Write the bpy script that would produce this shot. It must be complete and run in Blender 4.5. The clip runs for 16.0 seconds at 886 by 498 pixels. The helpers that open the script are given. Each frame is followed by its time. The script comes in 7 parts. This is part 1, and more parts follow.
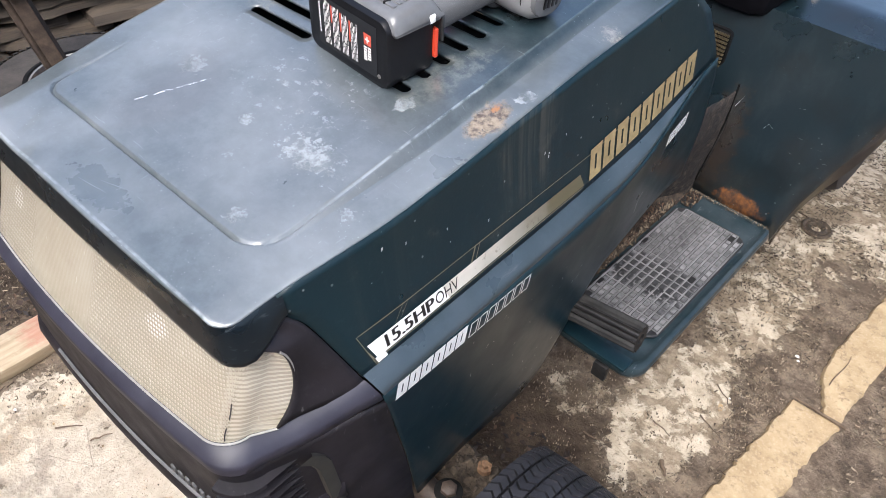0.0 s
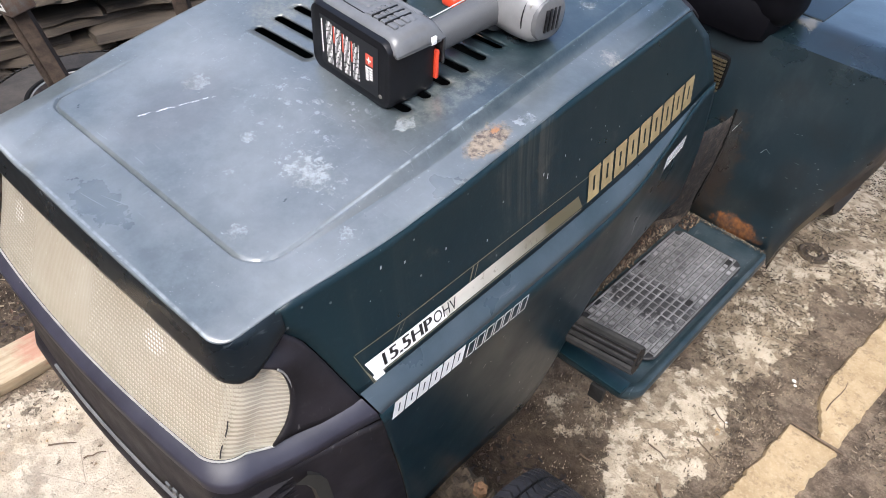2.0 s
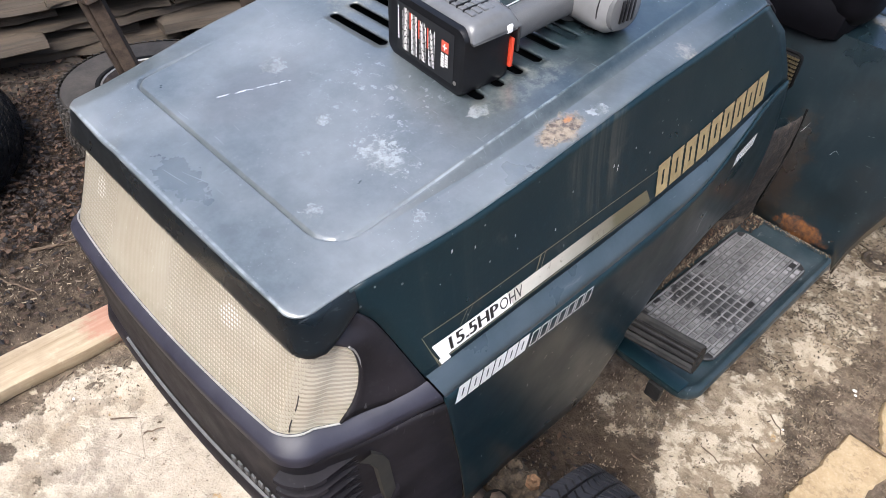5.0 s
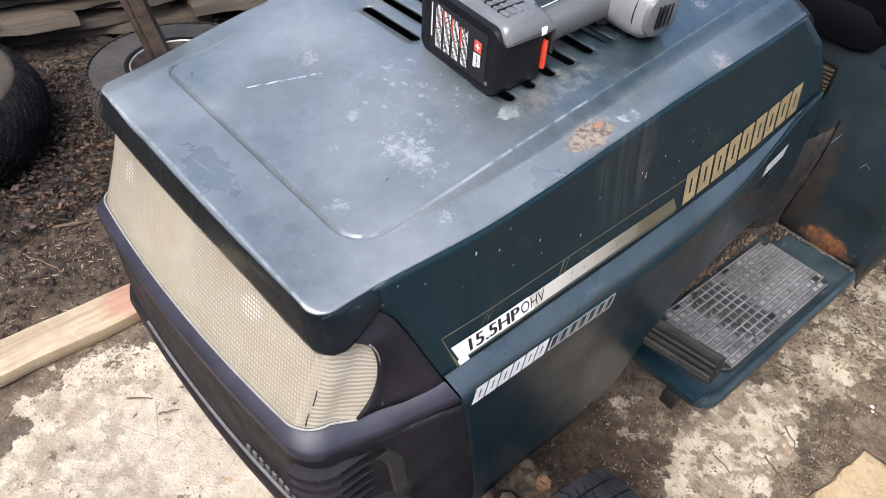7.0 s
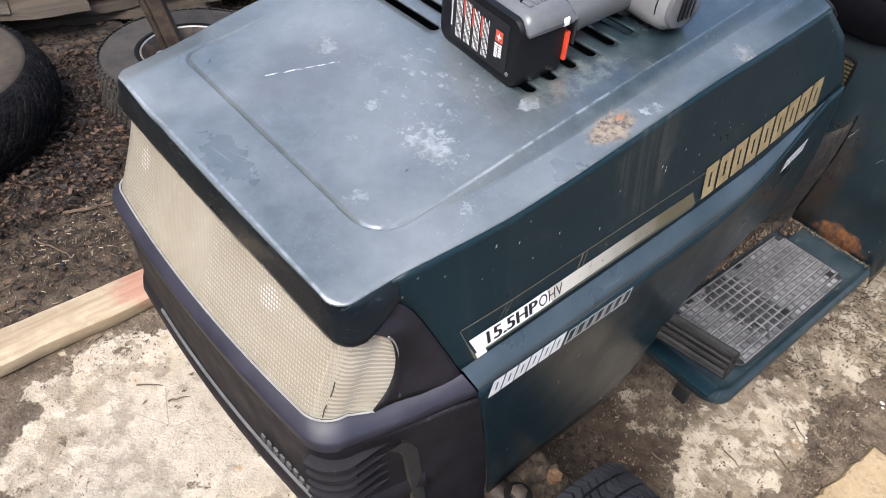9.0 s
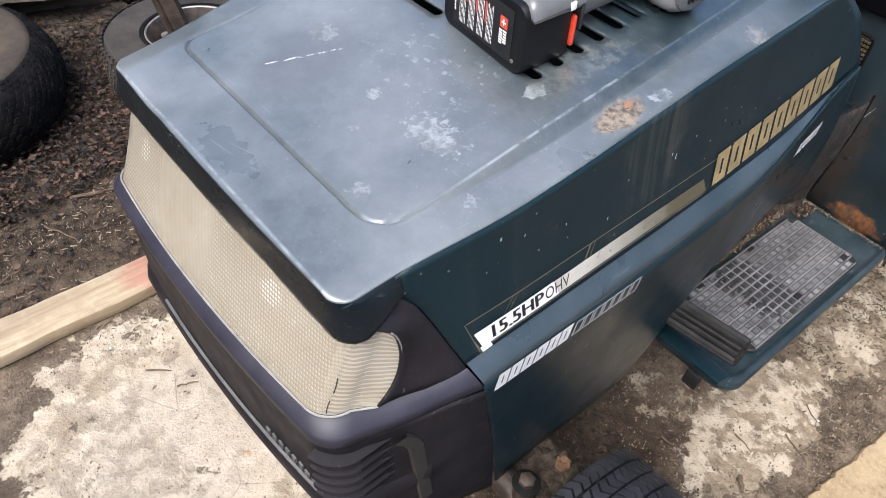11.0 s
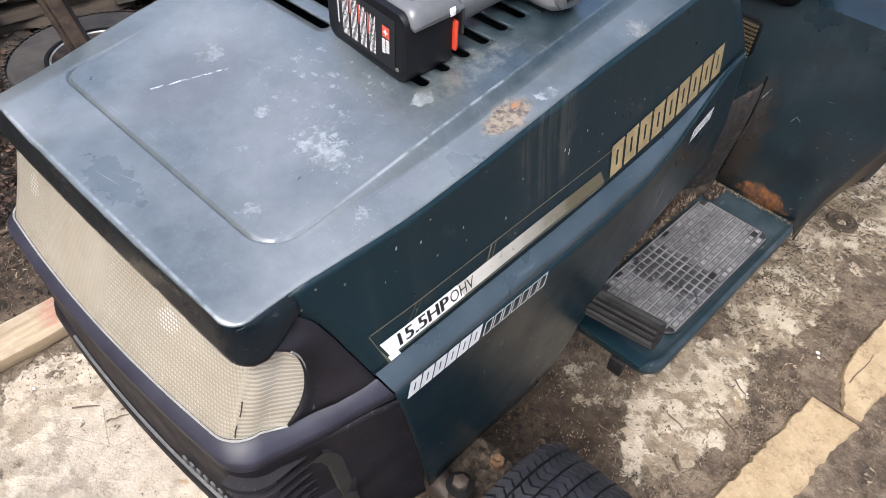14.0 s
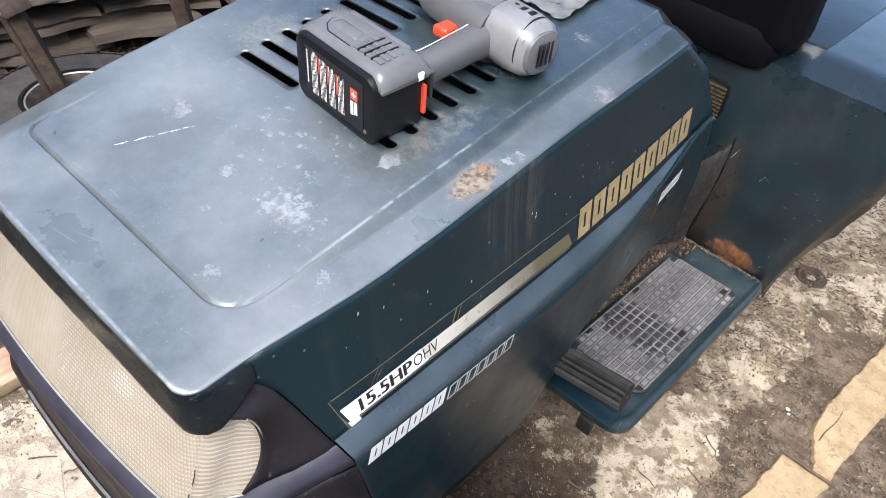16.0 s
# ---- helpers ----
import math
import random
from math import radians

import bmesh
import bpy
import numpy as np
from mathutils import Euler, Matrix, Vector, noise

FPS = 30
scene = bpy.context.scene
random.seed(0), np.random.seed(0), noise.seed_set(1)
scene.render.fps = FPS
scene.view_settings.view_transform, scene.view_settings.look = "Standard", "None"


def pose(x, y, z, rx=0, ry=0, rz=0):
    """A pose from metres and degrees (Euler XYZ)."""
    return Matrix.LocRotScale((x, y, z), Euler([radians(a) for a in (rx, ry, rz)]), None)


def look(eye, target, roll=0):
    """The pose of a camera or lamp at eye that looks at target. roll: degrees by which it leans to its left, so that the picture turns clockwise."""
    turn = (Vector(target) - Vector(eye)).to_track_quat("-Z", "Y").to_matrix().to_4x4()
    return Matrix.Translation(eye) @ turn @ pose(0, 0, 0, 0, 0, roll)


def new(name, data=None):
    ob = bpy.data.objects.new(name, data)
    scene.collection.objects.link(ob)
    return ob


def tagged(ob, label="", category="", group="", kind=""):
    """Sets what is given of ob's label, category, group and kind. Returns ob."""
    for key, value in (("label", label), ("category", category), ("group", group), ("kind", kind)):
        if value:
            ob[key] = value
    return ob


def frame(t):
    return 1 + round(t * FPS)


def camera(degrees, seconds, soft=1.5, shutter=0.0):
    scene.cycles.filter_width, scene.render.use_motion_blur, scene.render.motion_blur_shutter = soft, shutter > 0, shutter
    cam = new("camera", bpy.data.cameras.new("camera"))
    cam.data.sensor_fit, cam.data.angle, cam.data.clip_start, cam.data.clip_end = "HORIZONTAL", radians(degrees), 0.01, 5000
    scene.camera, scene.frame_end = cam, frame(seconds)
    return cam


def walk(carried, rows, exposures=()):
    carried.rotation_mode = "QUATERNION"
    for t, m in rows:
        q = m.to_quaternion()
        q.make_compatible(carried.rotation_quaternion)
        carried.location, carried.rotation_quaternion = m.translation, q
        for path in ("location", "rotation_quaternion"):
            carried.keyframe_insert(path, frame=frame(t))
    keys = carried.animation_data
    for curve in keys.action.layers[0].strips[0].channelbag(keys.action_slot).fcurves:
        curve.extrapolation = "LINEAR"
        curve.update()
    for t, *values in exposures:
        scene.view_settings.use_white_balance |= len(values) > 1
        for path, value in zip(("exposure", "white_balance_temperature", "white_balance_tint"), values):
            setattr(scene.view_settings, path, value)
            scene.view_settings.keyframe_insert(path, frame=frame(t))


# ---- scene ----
cam = camera(59.88, 16.0, soft=0.4)
ROWS = [
    (0.0, 0.5792, -0.1663, 1.3125, 47.11, -4.34, 41.91),
    (0.5, 0.5919, -0.1724, 1.3028, 46.80, -3.49, 42.39),
    (1.0, 0.5833, -0.1737, 1.3115, 47.23, -4.41, 43.32),
    (1.5, 0.5829, -0.1774, 1.3181, 48.76, -5.48, 42.66),
    (2.0, 0.5808, -0.1700, 1.3129, 48.68, -4.96, 42.21),
    (2.5, 0.5692, -0.1769, 1.3142, 48.67, -5.29, 43.27),
    (3.0, 0.5678, -0.1701, 1.3103, 48.13, -5.23, 43.26),
    (3.5, 0.5676, -0.1748, 1.3127, 48.17, -4.90, 44.01),
    (4.0, 0.5745, -0.1889, 1.3034, 47.96, -4.67, 43.75),
    (4.2, 0.5719, -0.1949, 1.3035, 48.14, -4.67, 45.00),
    (6.3, 0.5720, -0.1963, 1.3054, 47.49, -4.01, 47.01),
    (6.5, 0.5584, -0.1973, 1.3044, 46.91, -4.82, 49.33),
    (6.6, 0.5615, -0.2058, 1.3041, 47.36, -5.24, 49.14),
    (7.0, 0.5602, -0.1960, 1.3096, 47.36, -5.38, 48.68),
    (7.5, 0.5598, -0.1903, 1.3060, 46.89, -5.05, 48.66),
    (8.0, 0.5543, -0.1933, 1.3042, 46.57, -5.15, 48.16),
    (8.5, 0.5508, -0.2043, 1.3070, 46.47, -5.55, 49.60),
    (8.7, 0.5493, -0.2041, 1.3060, 46.55, -5.65, 49.40),
    (10.8, 0.5313, -0.1857, 1.3102, 45.23, -5.52, 50.09),
    (11.0, 0.5345, -0.1841, 1.3090, 44.65, -4.88, 49.76),
    (11.5, 0.5217, -0.1864, 1.3071, 44.94, -4.15, 51.02),
    (11.9, 0.5069, -0.1810, 1.3071, 43.41, -5.96, 49.35),
    (12.0, 0.5128, -0.1722, 1.3056, 42.87, -6.01, 49.29),
    (12.5, 0.5135, -0.1671, 1.2997, 42.63, -6.80, 49.19),
    (13.0, 0.5324, -0.1466, 1.3081, 43.14, -5.26, 47.65),
    (13.5, 0.5508, -0.1357, 1.3072, 43.60, -4.35, 44.38),
    (14.0, 0.5662, -0.1480, 1.3185, 45.40, -4.20, 43.72),
    (14.5, 0.5749, -0.1405, 1.3290, 47.10, -5.34, 43.31),
    (14.9, 0.5758, -0.1418, 1.3364, 48.23, -4.94, 43.73),
    (15.0, 0.5748, -0.1381, 1.3356, 48.42, -5.24, 43.87),
    (15.5, 0.5702, -0.1323, 1.3307, 48.12, -5.32, 44.15),
    (16.0, 0.5612, -0.1242, 1.3330, 48.38, -6.03, 43.27),
]
EXPOSURES = [(t, stops, 6030, 10) for t, stops in ((0.0, 1.45), (4.2, 1.46), (7.0, 1.43), (11.0, 1.35), (13.5, 1.36), (15.0, 1.52), (16.0, 1.57))]
walk(cam, [(t, pose(x, y, z, rx, ry, rz)) for t, x, y, z, rx, ry, rz in ROWS], EXPOSURES)

# ---- light: a bright overcast sky ----
world = bpy.data.worlds.new("overcast_sky")
scene.world = world
world.use_nodes = True
wn = world.node_tree
wn.nodes.clear()
w_out = wn.nodes.new("ShaderNodeOutputWorld")
w_bg = wn.nodes.new("ShaderNodeBackground")
w_sky = wn.nodes.new("ShaderNodeTexSky")
w_sky.sky_type = "NISHITA"
w_sky.sun_disc = False
w_sky.sun_elevation = radians(52)
w_sky.sun_rotation = radians(158)
w_sky.dust_density = 4.6
w_sky.air_density = 1.0
w_bg.inputs["Strength"].default_value = 0.14
wn.links.new(w_sky.outputs[0], w_bg.inputs[0])
wn.links.new(w_bg.outputs[0], w_out.inputs[0])

sun_data = bpy.data.lights.new("sun", "SUN")
sun_data.energy = 1.35
sun_data.angle = radians(36)
sun_data.color = (1.0, 0.965, 0.91)
sun = new("sun", sun_data)
sun.matrix_world = look((0.95, -1.9, 4.3), (0, 0.5, 0.4))

# ---- materials ----
def material(name, build):
    m = bpy.data.materials.new(name)
    m.use_nodes = True
    nt = m.node_tree
    nt.nodes.clear()
    out = nt.nodes.new("ShaderNodeOutputMaterial")
    bsdf = nt.nodes.new("ShaderNodeBsdfPrincipled")
    nt.links.new(bsdf.outputs[0], out.inputs[0])
    build(Net(nt, bsdf))
    return m


class Net:
    """Short names for the node steps that the materials share."""

    def __init__(self, nt, bsdf):
        self.nt, self.bsdf = nt, bsdf
        self.geo = None

    def node(self, kind, **inputs):
        n = self.nt.nodes.new(kind)
        for k, v in inputs.items():
            self.put(n.inputs[k.replace("_", " ")], v)
        return n

    def put(self, socket, v):
        if isinstance(v, bpy.types.NodeSocket):
            self.nt.links.new(v, socket)
        else:
            if socket.type == "RGBA" and len(v) == 3:
                v = (*v, 1.0)
            socket.default_value = v

    def set(self, **inputs):
        for k, v in inputs.items():
            self.put(self.bsdf.inputs[k.replace("_", " ")], v)

    def coords(self, scale=(1, 1, 1)):
        if self.geo is None:
            self.geo = self.nt.nodes.new("ShaderNodeTexCoord").outputs["Object"]
        if scale == (1, 1, 1):
            return self.geo
        m = self.node("ShaderNodeMapping", Vector=self.geo, Scale=scale)
        return m.outputs[0]

    def noise(self, scale, detail=4.0, rough=0.55, vec=None, distort=0.0):
        n = self.node("ShaderNodeTexNoise", Scale=scale, Detail=detail, Roughness=rough, Distortion=distort)
        self.put(n.inputs["Vector"], self.coords() if vec is None else vec)
        return n.outputs[0]

    def voronoi(self, scale, vec=None, feature="F1", out="Distance"):
        n = self.nt.nodes.new("ShaderNodeTexVoronoi")
        n.feature = feature
        n.inputs["Scale"].default_value = scale
        self.put(n.inputs["Vector"], self.coords() if vec is None else vec)
        return n.outputs[out]

    def ramp(self, v, a, b, lo=0.0, hi=1.0):
        n = self.node("ShaderNodeMapRange", Value=v)
        n.inputs["From Min"].default_value, n.inputs["From Max"].default_value = a, b
        n.inputs["To Min"].default_value, n.inputs["To Max"].default_value = lo, hi
        return n.outputs[0]

    def math(self, op, a, b=0.0, c=0.0):
        n = self.nt.nodes.new("ShaderNodeMath")
        n.operation = op
        for s, v in zip(n.inputs, (a, b, c)):
            self.put(s, v)
        return n.outputs[0]

    def mix(self, f, a, b):
        n = self.nt.nodes.new("ShaderNodeMix")
        n.data_type = "RGBA"
        self.put(n.inputs[0], f)
        self.put(n.inputs[6], a)
        self.put(n.inputs[7], b)
        return n.outputs[2]

    def bump(self, height, strength=0.3, dist=0.002, under=None):
        n = self.node("ShaderNodeBump", Height=height, Strength=strength, Distance=dist)
        if under is not None:
            self.put(n.inputs["Normal"], under)
        return n.outputs[0]

    def spot(self, place, radius, ragged=0.5, scale=60.0, stretch=(1, 1, 1)):
        """A blotch round a place, with a ragged rim: 1 inside, 0 outside."""
        off = self.node("ShaderNodeVectorMath", Vector=self.coords())
        off.operation = "SUBTRACT"
        off.inputs[1].default_value = place
        st = self.node("ShaderNodeVectorMath")
        st.operation = "MULTIPLY"
        self.put(st.inputs[0], off.outputs[0])
        st.inputs[1].default_value = stretch
        ln = self.nt.nodes.new("ShaderNodeVectorMath")
        ln.operation = "LENGTH"
        self.put(ln.inputs[0], st.outputs[0])
        d = self.math("DIVIDE", ln.outputs["Value"], radius)
        d = self.math("ADD", d, self.math("MULTIPLY", self.math("SUBTRACT", self.noise(scale, 5, 0.65), 0.5), 2.6 * ragged))
        return self.ramp(d, 1.1, 0.75)

    def rand(self):
        return self.nt.nodes.new("ShaderNodeObjectInfo").outputs["Random"]

    def island(self):
        return self.nt.nodes.new("ShaderNodeNewGeometry").outputs["Random Per Island"]


GREEN = (0.003, 0.0145, 0.0215)


def paint_base(n):
    haze = n.noise(7, 5, 0.6)
    col = n.mix(n.ramp(haze, 0.35, 0.75), GREEN, (0.006, 0.018, 0.023))
    dust = n.ramp(n.noise(140, 6, 0.7), 0.55, 0.75, 0.0, 0.14)
    col = n.mix(dust, col, (0.038, 0.064, 0.08))
    return col


def build_hood_paint(n):
    col = paint_base(n)
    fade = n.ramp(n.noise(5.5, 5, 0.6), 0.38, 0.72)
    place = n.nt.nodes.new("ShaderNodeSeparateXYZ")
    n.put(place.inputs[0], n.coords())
    chalk_sheen = n.ramp(n.noise(3.0, 4, 0.6), 0.3, 0.7, 0.6, 1.0)
    # chalked paint, coloured paler to nose and shoulder in place of sky sheen
    chalk_sheen = n.math("MULTIPLY", chalk_sheen, n.math("MAXIMUM", n.ramp(n.math("ADD", place.outputs[1], n.math("MULTIPLY", place.outputs[0], 0.22)), 0.22, 0.50, 1.0, 0.08), n.math("MULTIPLY", n.ramp(place.outputs[0], 0.166, 0.176), n.ramp(place.outputs[1], 0.42, 0.72, 1.0, 0.1))))
    col = n.mix(chalk_sheen, col, n.mix(fade, (0.090, 0.104, 0.109), (0.218, 0.231, 0.241)))
    # fine chalk specks, fading rearwards along with that painted sheen
    fine = n.ramp(n.noise(45, 7, 0.75), 0.42, 0.7)
    col = n.mix(n.math("MULTIPLY", fine, n.ramp(place.outputs[1], 0.2, 0.6, 0.32, 0.12)), col, (0.2, 0.225, 0.235))
    chalk = 0.0
    spots = [
        ((0.103, 0.223, 0.862), 0.025, 1.3, (0.75, 1.15, 0.4)), ((0.116, 0.219, 0.861), 0.009, 0.9, (1.0, 1.0, 0.4)),
        ((0.109, 0.127, 0.847), 0.010, 0.8, (1, 1, 0.4)), ((0.182, 0.198, 0.852), 0.009, 0.85, (1, 1, 0.4)), ((0.012, 0.216, 0.863), 0.009, 0.7, (1, 1, 0.4)),
        ((-0.103, 0.235, 0.868), 0.016, 0.6, (1, 1, 0.4)), ((0.119, 0.336, 0.882), 0.011, 0.4, (1, 0.75, 0.4)), ((0.040, 0.171, 0.855), 0.005, 0.8, (1, 1, 0.4)),
        ((0.0, 0.278, 0.874), 0.006, 1.0, (1, 1.3, 0.4)), ((0.045, 0.258, 0.870), 0.005, 0.9, (1, 1, 0.4)), ((0.199, 0.437, 0.890), 0.011, 0.7, (1, 0.8, 0.4)),
        ((0.022, 0.300, 0.877), 0.006, 1.0, (1, 1, 0.4)), ((0.077, 0.214, 0.862), 0.006, 0.9, (1, 1, 0.4)), ((0.13, 0.64, 0.935), 0.010, 0.9, (1, 1, 0.4)),
    ]
    for place, radius, ragged, stretch in spots:
        s = n.spot(place, radius, ragged * 1.25, 130.0, stretch)
        chalk = s if isinstance(chalk, float) else n.math("MAXIMUM", chalk, s)
    grainy = n.ramp(n.noise(170, 6, 0.75), 0.40, 0.60, 0.1, 1.0)
    cloud = n.math("MAXIMUM", n.spot((0.03, 0.265, 0.872), 0.075, 0.5, 30.0, (0.8, 1.0, 0.3)), n.spot((-0.135, 0.30, 0.88), 0.08, 0.6, 30.0, (1.4, 0.7, 0.3)))
    chalk = n.math("MAXIMUM", chalk, n.math("MULTIPLY", cloud, 0.42))
    chalk = n.ramp(n.math("ADD", chalk, n.math("MULTIPLY", n.math("SUBTRACT", n.noise(100, 7, 0.72), 0.5), 2.4)), 0.66, 0.92)
    col = n.mix(n.math("MULTIPLY", n.math("MULTIPLY", chalk, n.ramp(n.noise(62, 7, 0.75), 0.42, 0.56, 0.10, 1.0)), 0.50), col, (0.40, 0.44, 0.46))
    flecks = n.ramp(n.voronoi(75), 0.10, 0.05)
    flecks = n.math("MULTIPLY", flecks, n.ramp(n.noise(9, 3), 0.52, 0.66))
    col = n.mix(n.math("MULTIPLY", flecks, 0.5), col, (0.4, 0.44, 0.45))
    hair = n.ramp(n.noise(1.0, 2, 0.5, n.coords((35, 420, 35))), 0.70, 0.74)
    hair = n.math("MULTIPLY", n.math("MAXIMUM", hair, n.ramp(n.noise(1.0, 2, 0.5, n.coords((380, 45, 60))), 0.71, 0.75)), n.ramp(n.noise(11, 4), 0.48, 0.62))
    col = n.mix(n.math("MULTIPLY", hair, 0.22), col, (0.42, 0.46, 0.48))
    specks = n.math("MULTIPLY", n.ramp(n.voronoi(210), 0.13, 0.09), n.ramp(n.noise(18, 4), 0.5, 0.62))
    flakes = n.math("MULTIPLY", n.ramp(n.noise(95, 5, 0.7), 0.60, 0.63), n.spot((0.02, 0.285, 0.873), 0.075, 0.6, 40.0, (0.85, 1.2, 0.3)))
    col = n.mix(n.math("MULTIPLY", flakes, 0.30), col, (0.42, 0.46, 0.48))
    smudge = n.spot((-0.085, 0.20, 0.86), 0.05, 0.7, 30.0, (1.0, 0.7, 0.3))
    col = n.mix(n.math("MULTIPLY", smudge, 0.25), col, (0.09, 0.085, 0.085))
    col = n.mix(n.math("MULTIPLY", specks, 0.45), col, (0.4, 0.43, 0.44))
    lichen = n.spot((-0.15, 0.39, 0.895), 0.035, 0.7, 60.0, (1, 0.8, 0.3))
    col = n.mix(n.math("MULTIPLY", n.math("MULTIPLY", lichen, grainy), 0.4), col, (0.26, 0.25, 0.19))
    grime = n.spot((0.122, 0.395, 0.890), 0.042, 0.9, 45.0, (2.0, 0.6, 0.3))
    col = n.mix(n.math("MULTIPLY", n.math("MULTIPLY", grime, n.ramp(n.noise(70, 6, 0.75), 0.42, 0.6)), 0.5), col, (0.185, 0.19, 0.165))
    # bare metal, torn paint and rust on the shoulder
    bare = n.spot((0.192, 0.385, 0.878), 0.021, 0.6, 70.0, (1.2, 0.62, 0.4))
    rusty = n.noise(120, 5, 0.7)
    rcol = n.mix(n.ramp(rusty, 0.42, 0.62), (0.25, 0.20, 0.135), (0.055, 0.034, 0.020))
    orange = n.spot((0.186, 0.404, 0.882), 0.0055, 0.9, 120.0, (1.2, 0.6, 0.5))
    rcol = n.mix(n.math("MULTIPLY", orange, n.ramp(rusty, 0.3, 0.5)), rcol, (0.30, 0.125, 0.035))
    cracks = n.ramp(n.noise(75, 6, 0.75, None, 1.5), 0.38, 0.42)
    rcol = n.mix(cracks, (0.045, 0.034, 0.028), rcol)
    col = n.mix(bare, col, rcol)
    bare_b = n.spot((0.206, 0.588, 0.912), 0.013, 1.0, 90.0, (0.8, 0.9, 0.5))
    col = n.mix(n.math("MULTIPLY", n.math("MULTIPLY", bare_b, grainy), 0.6), col, (0.33, 0.31, 0.27))
    # pale highlight painted along the pressed fold, broken up like rubbed paint
    sep = n.nt.nodes.new("ShaderNodeSeparateXYZ")
    n.put(sep.inputs[0], n.coords())
    fold = n.math("SUBTRACT", sep.outputs[0], n.ramp(sep.outputs[1], 0.18, 0.36, 0.1615, 0.1612))
    fold = n.ramp(n.math("ABSOLUTE", fold), 0.0017, 0.0006)
    fold = n.math("MULTIPLY", n.math("MULTIPLY", fold, n.ramp(sep.outputs[1], 0.16, 0.24)), n.math("MULTIPLY", n.ramp(n.noise(60, 5, 0.7), 0.36, 0.56), n.ramp(sep.outputs[1], 0.45, 0.40, 0.25, 1.0)))
    col = n.mix(n.math("MULTIPLY", fold, 0.45), col, (0.42, 0.47, 0.5))
    # sky glint of the front rim, painted as a pale line broken by chips
    rim = n.math("MULTIPLY", n.ramp(sep.outputs[1], 0.0402, 0.0410), n.ramp(sep.outputs[1], 0.0438, 0.0424))
    rim = n.math("MULTIPLY", rim, n.ramp(n.noise(48, 5, 0.7), 0.40, 0.58))
    col = n.mix(n.math("MULTIPLY", rim, 0.45), col, (0.40, 0.44, 0.46))
    ding = n.spot((-0.02, 0.066, 0.838), 0.024, 0.7, 55.0, (0.55, 1.25, 0.3))
    col = n.mix(n.math("MULTIPLY", ding, 0.38), col, (0.055, 0.068, 0.072))
    rough = n.ramp(n.noise(12, 5, 0.6), 0.3, 0.75, 0.26, 0.46)
    rough = n.math("ADD", rough, n.math("MULTIPLY", n.math("MAXIMUM", chalk, bare), 0.35))
    rough = n.math("SUBTRACT", rough, n.math("MULTIPLY", ding, 0.1))
    wave = n.noise(6.5, 2, 0.4)
    nb = n.bump(wave, 0.25, 0.006)
    nb = n.bump(n.math("ADD", n.math("MULTIPLY", chalk, grainy), n.math("MULTIPLY", bare, n.math("ADD", cracks, rusty))), 0.5, 0.0012, nb)
    nb = n.bump(n.noise(380, 3), 0.12, 0.0006, nb)
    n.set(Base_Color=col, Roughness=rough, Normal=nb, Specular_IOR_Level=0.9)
    n.set(Coat_Weight=1.0, Coat_Roughness=n.ramp(n.noise(16, 6, 0.65), 0.3, 0.75, 0.07, 0.26))


def build_side_paint(n):
    col = paint_base(n)
    flecks = n.ramp(n.voronoi(58), 0.10, 0.06)
    flecks = n.math("MULTIPLY", flecks, n.ramp(n.noise(15, 3), 0.5, 0.6))
    col = n.mix(n.math("MULTIPLY", flecks, 0.6), col, (0.3, 0.32, 0.31))
    runs = n.noise(1.0, 4, 0.6, n.coords((1, 55, 2.5)))
    col = n.mix(n.ramp(runs, 0.56, 0.75, 0, 0.22), col, (0.036, 0.047, 0.048))
    dirt = n.noise(28, 6, 0.7)
    col = n.mix(n.ramp(dirt, 0.6, 0.75, 0, 0.3), col, (0.08, 0.078, 0.07))
    streak = n.math("MULTIPLY", n.spot((0.225, 0.425, 0.84), 0.045, 0.5, 25.0, (0.5, 1.0, 0.6)), n.ramp(n.noise(1.0, 4, 0.6, n.coords((1, 140, 4))), 0.45, 0.62))
    col = n.mix(n.math("MULTIPLY", streak, 0.22), col, (0.12, 0.11, 0.09))
    n.set(Base_Color=col, Roughness=n.ramp(n.noise(10, 4), 0.3, 0.7, 0.26, 0.44), Specular_IOR_Level=0.36, Coat_Weight=0.06, Coat_Roughness=0.16)
    nb = n.bump(n.noise(5, 2), 0.15, 0.006)
    n.set(Normal=n.bump(n.noise(300, 3), 0.1, 0.0006, nb))


